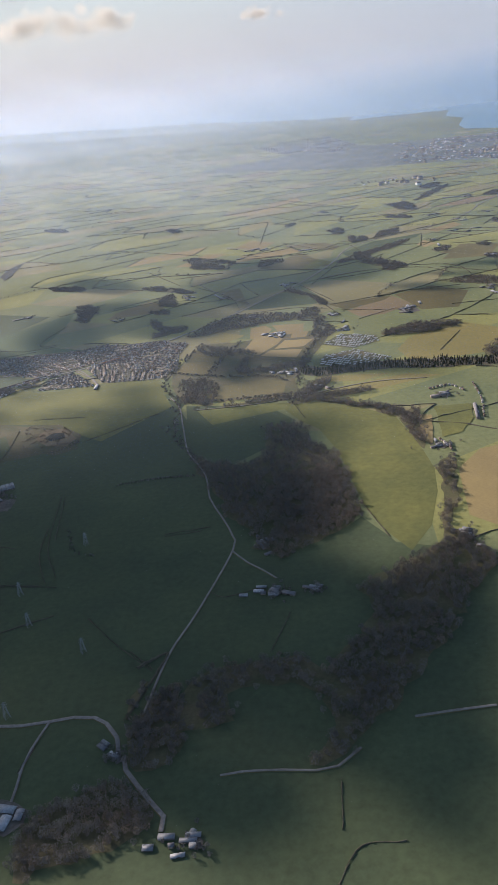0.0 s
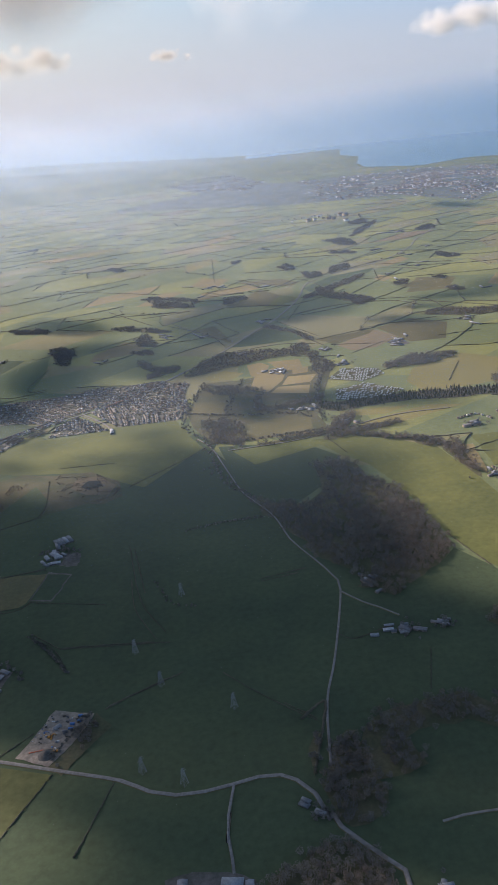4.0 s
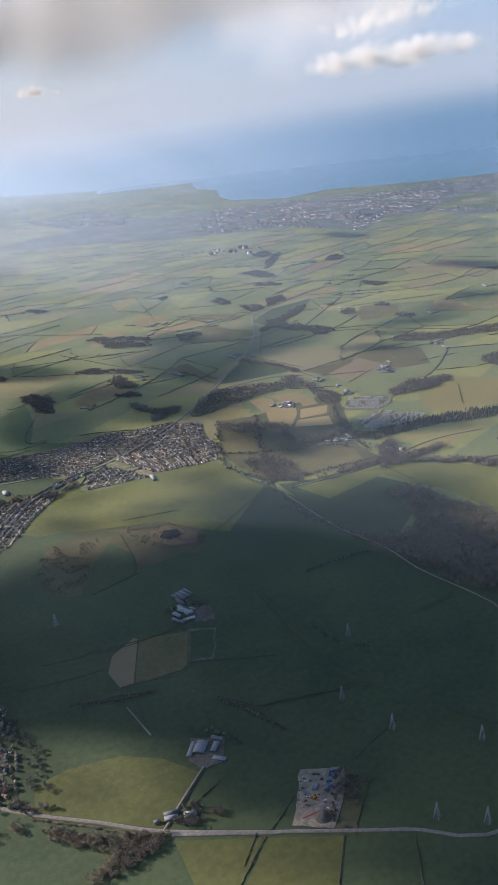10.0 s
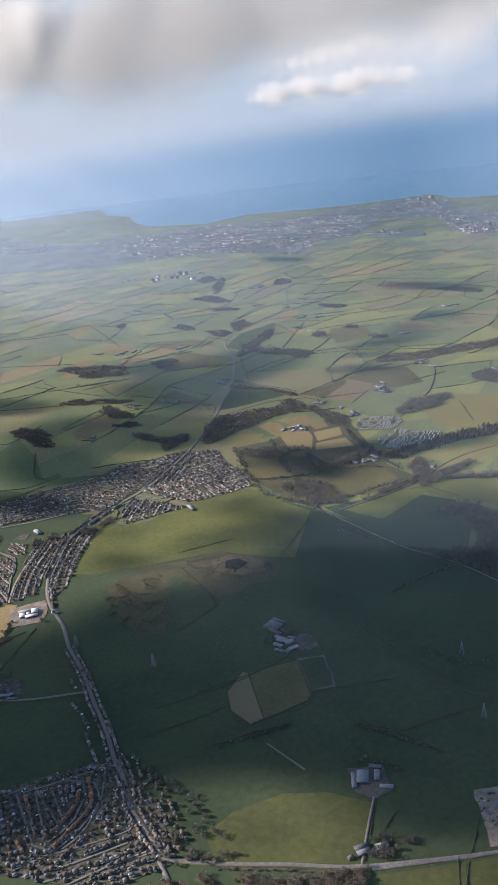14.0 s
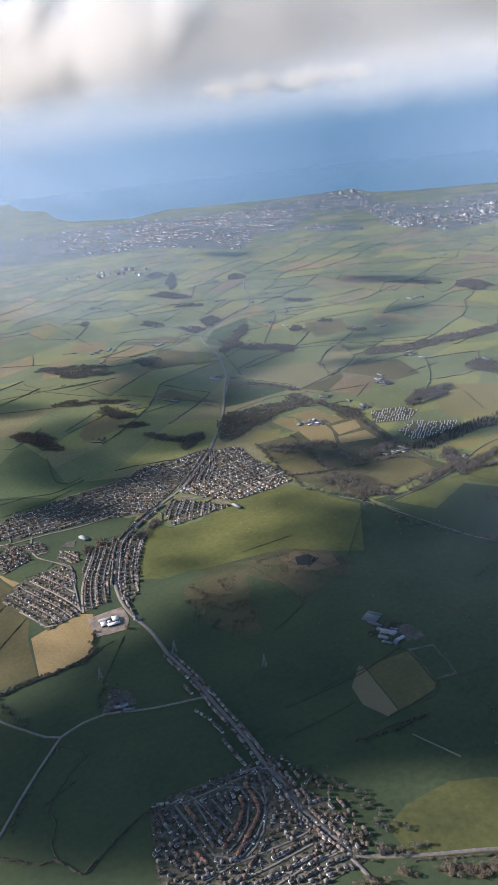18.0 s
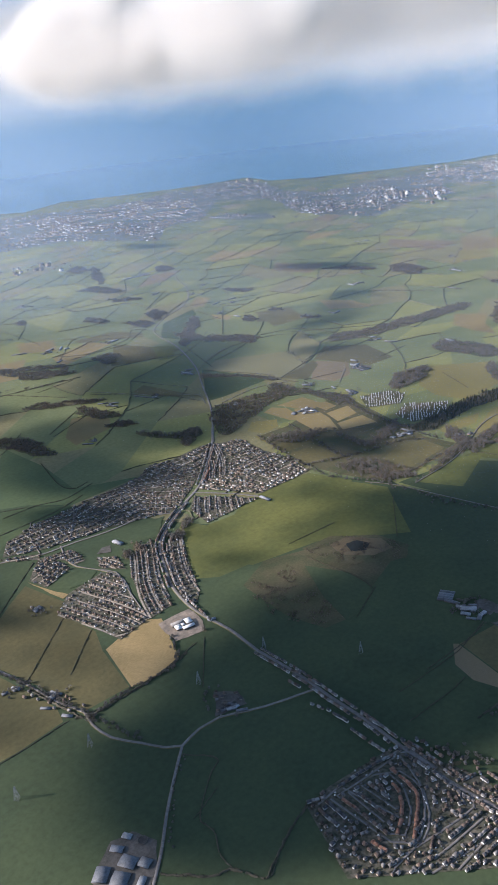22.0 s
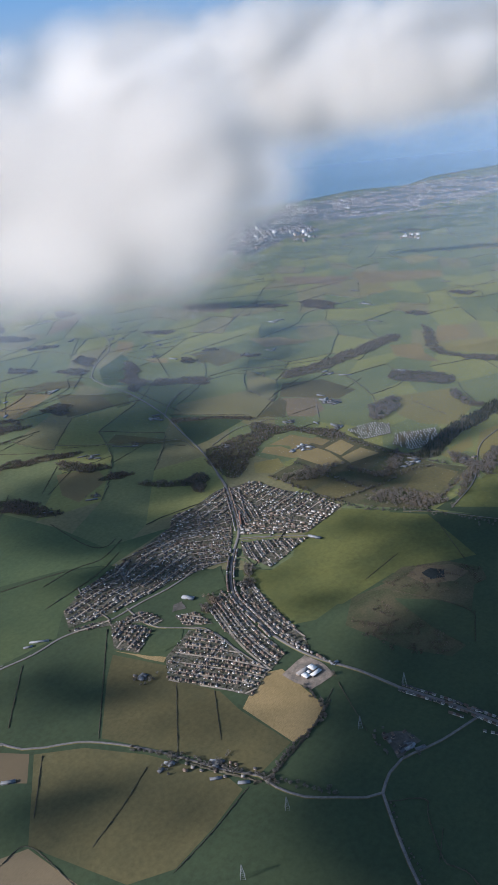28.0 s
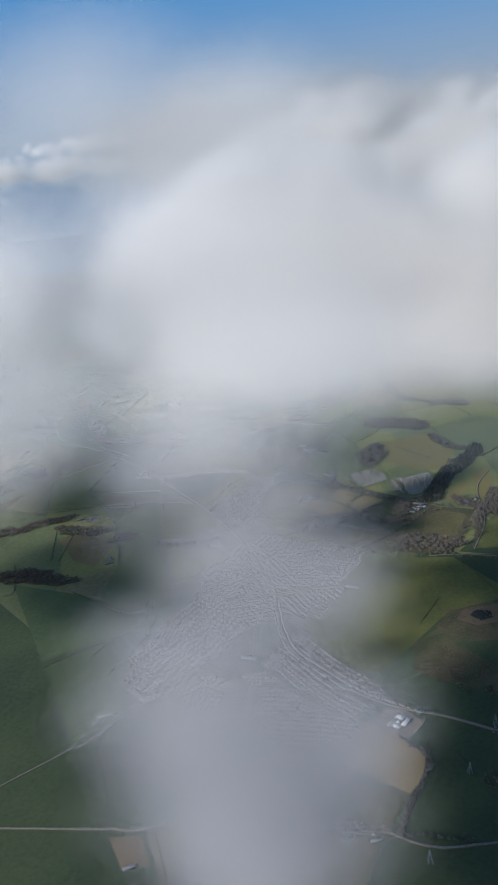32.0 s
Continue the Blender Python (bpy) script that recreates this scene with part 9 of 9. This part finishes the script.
shade_disc(-110, 574, 20, 13, -151)
shade_disc(-212, 554, 18, 11, 112)
shade_disc(-156, 540, 26, 10, -154)
shade_disc(-206, 596, 11, 9, 73)
shade_disc(-333, 603, 16, 12, 66)
shade_disc(-332, 539, 12, 8, 110)
shade_disc(-391, 562, 17, 9, 112)
shade_disc(-420, 562, 13, 9, 104)
shade_disc(-398, 522, 10, 8, 105)
shade_disc(38, 174, 19, 10, 177)
shade_disc(-179, 275, 13, 12, -144)
shade_disc(-143, 258, 24, 7, 48)
shade_disc(-170, 243, 26, 5, 150)
shade_disc(-200, 262, 12, 4, 150)
shade_disc(-301, 374, 25, 23, 121)
shade_disc(16, 898, 64, 30, 146)
shade_disc(155, 807, 37, 18, 136)

infill([(-321.8, 386.7), (-307.8, 386.7), (-277.9, 381.3), (-262, 376), (-258, 344.3), (-262, 318.3), (-271, 313.7), (-296.2, 316), (-335.8, 353.3)], 1500, 2.2)

# ---- houses: the southern and central streets as things, the rest of the village joined ----
def house_kind(kind, n):
    l, w, h, rise = {"old": (3.5, 2.5, 1.75, 1.0), "mixed": (3.1, 2.5, 1.65, 1.05), "new": (2.8, 2.5, 1.75, 1.15), "white": (3.7, 2.5, 1.75, 0.95), "orange": (3.6, 2.5, 1.75, 1.0)}[kind]
    wall = {"old": (WALL_W, WALL_S, WALL_S), "mixed": (WALL_S, WALL_C, WALL_W), "new": (WALL_C, WALL_S, WALL_C), "white": (WALL_W, WALL_C, WALL_S), "orange": (WALL_S, WALL_C, WALL_S)}[kind][n]
    roof = {"old": (ROOF_G, ROOF_P, ROOF_B), "mixed": (ROOF_G, ROOF_B, ROOF_G), "new": (ROOF_B, ROOF_B, ROOF_G), "white": (ROOF_P, ROOF_G, ROOF_B), "orange": (ROOF_O, ROOF_O, ROOF_O)}[kind][n]
    k = 0.44 if kind in ("mixed", "new", "white") else 0.5
    return l * (1, 0.85, 1.2)[n] * k, w * k, h * k * 0.85, rise * k, wall, roof


LABELS = {"old": "grey-roofed village terrace house with pale walls", "mixed": "small rendered village house with a tiled roof", "new": "new cream-walled estate house with a brown tiled roof",
          "white": "white-walled village house with a grey roof", "orange": "terrace house with a worn orange tiled roof"}
proto, extra, made = {}, [], 0
order = sorted(HOUSES, key=lambda h: h[2] + 0.25 * abs(h[1] + 300))
for kind, x, y, a in order:
    n = int(rng.integers(0, 3))
    if made >= 330:
        extra.append((kind, n, x, y, a))
        continue
    made += 1
    m = pose(x, y, 0.25, 0, 0, math.degrees(a)) @ Matrix.Diagonal((rng.uniform(0.85, 1.1), rng.uniform(0.85, 1.12), rng.uniform(0.85, 1.15), 1))
    if (kind, n) not in proto:
        l, w, h, rise, wall, roof = house_kind(kind, n)
        (wv, wf), (rv, rf) = gable(l, w, h, rise)
        ob = tagged(new("house"), LABELS[kind], "house", "houses of the village")
        ob.matrix_world = m
        part("wall", mesh("wall", wv, wf, wall), ob)
        part("roof", mesh("roof", rv, rf, roof), ob)
        V, Q = boxes([(l * 0.32, 0, h + rise * 0.7, 0.25, 0.18, rise * 0.62), (l * 0.32, 0, h + rise * 1.3, 0.29, 0.22, 0.05)])
        part("chimney", mesh("chimney", V, Q, WALL_S), ob)
        V, Q = boxes([(0, 0, 0, 0.34, 0.05, 0.3)])
        pane = mesh("window", V, Q, STONE)
        for sx, sy in ((-0.27, -1), (0.27, -1), (-0.27, 1), (0.27, 1)):
            part("window", pane, ob, at=pose(sx * l, sy * (w / 2 + 0.005), 0.62))
        proto[kind, n] = ob
    else:
        copy_thing(proto[kind, n], m)


def joined(name, items, label, category):
    """Walls and roofs of many houses in one mesh."""
    mats, V, F, I, off = [WALL_W, WALL_C, WALL_S, ROOF_G, ROOF_B, ROOF_O, ROOF_P], [], [], [], 0
    for kind, n, x, y, a, k in items:
        l, w, h, rise, wall, roof = house_kind(kind, n)
        c, s = math.cos(a), math.sin(a)
        turn = np.array([[c, s, 0], [-s, c, 0], [0, 0, 1]])
        for (v, f), m in zip(gable(l * k, w * k, h * k, rise * k), (wall, roof)):
            V.append(np.array(v) @ turn + (x, y, 0.25))
            F.append(np.array(f) + off)
            I += [mats.index(m)] * len(f)
            off += len(v)
    return tagged(new(name, mesh(name, np.concatenate(V), np.concatenate(F), *mats, index=I)), label, category, kind="stuff")


joined("village_houses", [(*e, 1.0) for e in extra], "many small pale houses with grey and brown roofs", "houses")
for P, q, least, most in TOWN:
    joined("town", [(("mixed", "white", "new", "white")[int(rng.integers(0, 4))] if most < 3 else "white", int(rng.integers(0, 3)), x, y, a, rng.uniform(least, most) * (1.7 if rng.random() < 0.14 else 1.0)) for (x, y), a in zip(P, q)], "distant coastal town of pale houses", "town")

# ---- the contractor's yard ----
def yard_at(u, v):
    """A place in the yard: u along its road side, v away from the road."""
    a, b, c, d = (Vector(YARD[i]) for i in (4, 3, 1, 0))
    p = (a * (1 - u) + b * u) * (1 - v) + (d * (1 - u) + c * u) * v
    return p.x, p.y


def car(x, y, turn, mat, label):
    ob = tagged(new("car"), label, "car", "cars in the yard")
    ob.matrix_world = pose(x, y, 0.2, 0, 0, turn)
    V, Q = boxes([(0, 0, 0.06, 0.95, 0.4, 0.14)])
    part("body", mesh("body", V, Q, mat), ob)
    V, Q = boxes([(-0.05, 0, 0.2, 0.55, 0.36, 0.13, 0, 0.8)])
    part("cabin", mesh("cabin", V, Q, GLASS), ob)
    V, Q = boxes([(0, 0, 0, 0.16, 0.06, 0.14)])
    wheel = mesh("wheel", V, Q, GLASS)
    for sx in (-0.3, 0.3):
        for sy in (-0.19, 0.19):
            part("wheel", wheel, ob, at=pose(sx, sy, 0))


def digger(x, y, turn):
    ob = tagged(new("excavator"), "orange tracked excavator on bare gravel", "excavator", "machines in the yard")
    ob.matrix_world = pose(x, y, 0.2, 0, 0, turn) @ Matrix.Scale(1.4, 4)
    for sy in (-0.22, 0.22):
        V, Q = boxes([(0, sy, 0, 0.9, 0.16, 0.2, 0, 0.9)])
        part("track", mesh("track", V, Q, GLASS), ob)
    V, Q = boxes([(-0.1, 0, 0.2, 0.7, 0.5, 0.3)])
    part("body", mesh("body", V, Q, ORANGE), ob)
    V, Q = boxes([(0.1, 0.13, 0.5, 0.3, 0.24, 0.26, 0, 0.85)])
    part("cab", mesh("cab", V, Q, GLASS), ob)
    for n, p, q in (("boom", (0.2, -0.1, 0.4), (0.9, -0.1, 0.95)), ("arm", (0.9, -0.1, 0.95), (1.35, -0.1, 0.3))):
        d = Vector(q) - Vector(p)
        V, Q = boxes([(0, 0, 0, 0.12, 0.1, d.length)])
        part(n, mesh(n, V, Q, ORANGE), ob, at=Matrix.Translation(p) @ d.to_track_quat("Z", "Y").to_matrix().to_4x4())
    V, Q = boxes([(1.35, -0.1, 0.05, 0.25, 0.25, 0.25, 0, 1.2)])
    part("bucket", mesh("bucket", V, Q, GLASS), ob)


def container(x, y, turn, mat, label):
    ob = tagged(new("container"), label, "container", "containers in the yard")
    ob.matrix_world = pose(x, y, 0.2, 0, 0, turn) @ Matrix.Scale(1.4, 4)
    V, Q = boxes([(0, 0, 0, 1.4, 0.56, 0.6)])
    part("body", mesh("body", V, Q, mat), ob)
    V, Q = boxes([(0.72, 0, 0.04, 0.05, 0.5, 0.52)])
    part("door", mesh("door", V, Q, TIN), ob)
    rib, Q = boxes([(0, 0, 0.03, 0.06, 0.6, 0.55)])
    for k in range(6):
        part("rib", mesh("rib", rib, Q, mat), ob, at=pose(-0.55 + k * 0.21, 0, 0))


sx, sy = STOCKPILE
V, F, n = [(sx, sy, 2.6)], [], 22
for k, (r, z) in enumerate(((1.2, 1.9), (2.4, 0.9), (3.6, 0.0))):
    V += [(sx + r * math.cos(t) * (1 + 0.12 * noise.noise(Vector((math.cos(t) * 2, math.sin(t) * 2, k)))), sy + r * math.sin(t), z + (0.2 if z else 0.15) * noise.noise(Vector((t, k, 1)))) for t in np.arange(n) * 2 * math.pi / n]
F += [(0, 1 + i, 1 + (i + 1) % n) for i in range(n)]
for k in range(2):
    for i in range(n):
        a, b = 1 + k * n + i, 1 + k * n + (i + 1) % n
        F += [(a, a + n, b + n), (a, b + n, b)]
tagged(new("spoil_heap", mesh("spoil_heap", V, F, SPOIL)), "conical dark spoil heap in the gravel yard", "heap")
ydir = math.degrees(math.atan2(YARD[3][1] - YARD[4][1], YARD[3][0] - YARD[4][0]))
for k in range(7):
    x, y = yard_at(0.06, 0.35 + k * 0.085)
    car(x, y, ydir + rng.normal(0, 8), (WHITE, TIN, WHITE, BLUE)[k % 4], ("white van parked in the gravel yard", "grey car parked in the gravel yard", "white van parked in the gravel yard", "blue car parked in the gravel yard")[k % 4])
for u, v in ((0.75, 0.92), (0.72, 0.75), (0.78, 0.66), (0.7, 0.6), (0.84, 0.82)):
    x, y = yard_at(u, v)
    container(x, y, ydir + 20 + rng.normal(0, 12), BLUE if v > 0.63 else TIN, "blue steel container in the gravel yard" if v > 0.63 else "grey steel container in the gravel yard")
for u, v, t in ((0.45, 0.48, 20), (0.5, 0.45, 80), (0.4, 0.46, 140), (0.9, 0.25, 200)):
    x, y = yard_at(u, v)
    digger(x, y, t)
x, y = yard_at(0.42, 0.66)
barn("workshop", x, y, ydir + 70, 3.4, 2.0, 1.5, TIN_W, "pale metal workshop in the gravel yard")
for k in range(9):
    x, y = yard_at(0.25 + 0.035 * k, 0.14 + 0.012 * k)
    V, Q = boxes([(0, 0, 0, 0.5, 0.3, 0.28)])
    ob = tagged(new("barrier", mesh("barrier", V, Q, RED)), "red plastic barrier beside the spoil heap", "barrier", "barriers by the heap")
    ob.matrix_world = pose(x, y, 0.2, 0, 0, ydir + rng.normal(0, 6))
for k in range(34):
    u, v = rng.uniform(0.12, 0.8), rng.uniform(0.3, 0.95)
    x, y = yard_at(u, v)
    h = rng.uniform(0.15, 0.6)
    V, Q = boxes([(0, 0, 0, rng.uniform(0.4, 1.6), rng.uniform(0.3, 0.7), h, 0, rng.uniform(0.75, 1.0)), (0.1, 0, h, 0.3, 0.25, h * 0.4, 0.3, 0.8)])
    ob = tagged(new("pallet_stack", mesh("pallet_stack", V, Q, (TIN, WHITE, SPOIL, BARK, TIN_W, BLUE)[k % 6])), ("grey stacked materials on the gravel", "white cabin on the gravel", "dark tarred stack on the gravel", "brown timber stack on the gravel", "pale stacked sheets on the gravel", "blue skip on the gravel")[k % 6], "stack", "materials in the yard")
    ob.matrix_world = pose(x, y, 0.2, 0, 0, ydir + rng.normal(0, 20))
for k in range(26):
    u, v = rng.uniform(0.85, 1.05), rng.uniform(0.1, 1.0)
    x, y = yard_at(u, v)
    V, F = tree_soup(np.array([[0.0, 0.0]]), rng.uniform(1.0, 2.2), False, 80)
    ob = tagged(new("tree"), "small bare tree at the edge of the yard", "tree", "trees round the yard")
    ob.matrix_world = pose(x, y, 0.1)
    part("trunk", mesh("trunk", V[:16], F[:7], BARK), ob)
    part("crown", mesh("crown", V, F[7:], TWIG), ob)

# hedges, tree rows and sheds of the middle farms
tree_row([(-69.8, 539.8), (-36.3, 536.6), (-0.4, 535.9), (33.4, 529.8)], 2.2, 1.8, 1.0)
tree_row([(-83.4, 611.8), (-66.1, 602.2), (-39.1, 588.4), (-5.3, 579.3), (6.5, 565.2)], 2.2, 1.6, 1.0)
tree_row([(-61.7, 683.6), (-79.6, 626.0), (-85.3, 576.6), (-73.2, 542.1), (-70.3, 485.0), (-57.2, 449.5)], 2.2, 1.8, 1.4)
tree_row([(-29.9, 676.7), (-51.8, 605.9), (-63.9, 541.5)], 2.5, 1.6, 1.4)
tree_row([(51.1, 699.2), (29.0, 640.2), (17.2, 584.6), (15.1, 554.8)], 2.2, 1.8, 1.0)
hedge([(-221.9, 399.1), (-193.7, 397.2), (-172.2, 397.6)], 1.0)
hedge([(-170.5, 395.5), (-180.3, 363.3), (-203.3, 364.4), (-212.7, 364.2)], 1.0)
hedge([(-177.6, 367.1), (-140.0, 353.8)], 1.0)
hedge([(-209.9, 453.2), (-181.1, 463.6)], 1.0)
hedge([(-159.7, 323.2), (-139.4, 320.5), (-114.4, 315.3)], 1.0)
hedge([(-136.3, 278.9), (-115.4, 287.5)], 1.0)
hedge([(-63.7, 351.6), (-45.5, 353.8)], 1.0)
hedge([(-127.9, 407.7), (-123.0, 353.3), (-112.6, 323.2)], 1.0)
tree_row([(-230.7, 359.8), (-208.7, 355.0), (-198.1, 354.9)], 1.3, 1.0, 0.5)
tree_row([(-173.7, 337.2), (-166.4, 326.1), (-161.9, 318.4), (-155.2, 305.1)], 1.3, 1.0, 0.5)
tree_row([(-96.9, 416.0), (-73.6, 419.8), (-52.6, 418.1)], 1.3, 1.0, 0.5)
tree_row([(-115.1, 367.4), (-112.9, 356.9), (-108.7, 345.1), (-97.4, 338.6)], 2.4, 1.0, 0.6)
for k in range(4):
    barn("barn", -168.6 + 2.3 * k, 425.5 + 0.95 * k, -67.0, 9.4, 2.6, 1.4, TIN, "grey sheeted cattle shed in a row of sheds")
for x, y, a, l in ((-168.7, 414.3, -67, 7.5), (-166.6, 408.3, 23, 5.0), (-172.8, 409.5, -67, 6.0), (-170.6, 402.3, 23, 5.5)):
    barn("barn", x, y, a, l, 2.6, 1.5, TIN_W, "pale metal-roofed farm shed")
for x, y, a in ((3.2, 693.5, 10), (7.7, 693.7, 15), (5.5, 684.0, 100), (-2.2, 686.3, 12)):
    barn("barn", x, y, a, 5.0, 2.6, 1.5, WHITE, "white-roofed shed among tan fields")
patchwork()

# ---- ground to the horizon, and the sea ----
def rise_at(x, y):
    r, az = math.hypot(x + 250, y - 200), math.degrees(math.atan2(y - 200, x + 250))
    w = min(max((r - 2800) / 1900, 0), 1)
    side = min(max((az - 81) / 24, 0), 1) * (1 if az < 180 else 0)
    return (w * w * (3 - 2 * w)) * side * (125 + 18 * noise.noise(Vector((x * 0.0016, y * 0.0016, 0))))


rad = [0, 40, 90, 150, 220, 300, 400, 520, 660, 820, 1000, 1200, 1450, 1750, 2100, 2500] + [2600 + 100 * i for i in range(23)]
seg = 180
V = [(-250, 200, 0)] + [(-250 + r * math.cos(t), 200 + r * math.sin(t), rise_at(-250 + r * math.cos(t), 200 + r * math.sin(t))) for r in rad[1:] for t in np.arange(seg) * 2 * math.pi / seg]
F = [(0, 1 + i, 1 + (i + 1) % seg) for i in range(seg)]
for k in range(len(rad) - 2):
    for i in range(seg):
        a, b, c, d = 1 + k * seg + i, 1 + k * seg + (i + 1) % seg, 1 + (k + 1) * seg + i, 1 + (k + 1) * seg + (i + 1) % seg
        F += [(a, c, d), (a, d, b)]
tagged(new("ground", mesh("ground", V, F, COUNTRY)), "patchwork of green and brown winter farmland", "ground", kind="structure")
a0, a1 = math.atan2(4351, 652), math.atan2(900, 4550)
rim = [(-250 + 4790 * math.cos(t), 200 + 4790 * math.sin(t)) for t in np.linspace(a0, a1, 40)]
tagged(new("sea", flat("sea", COAST + rim, 0.5, WATER)), "calm blue-grey sea under haze", "sea", kind="structure")
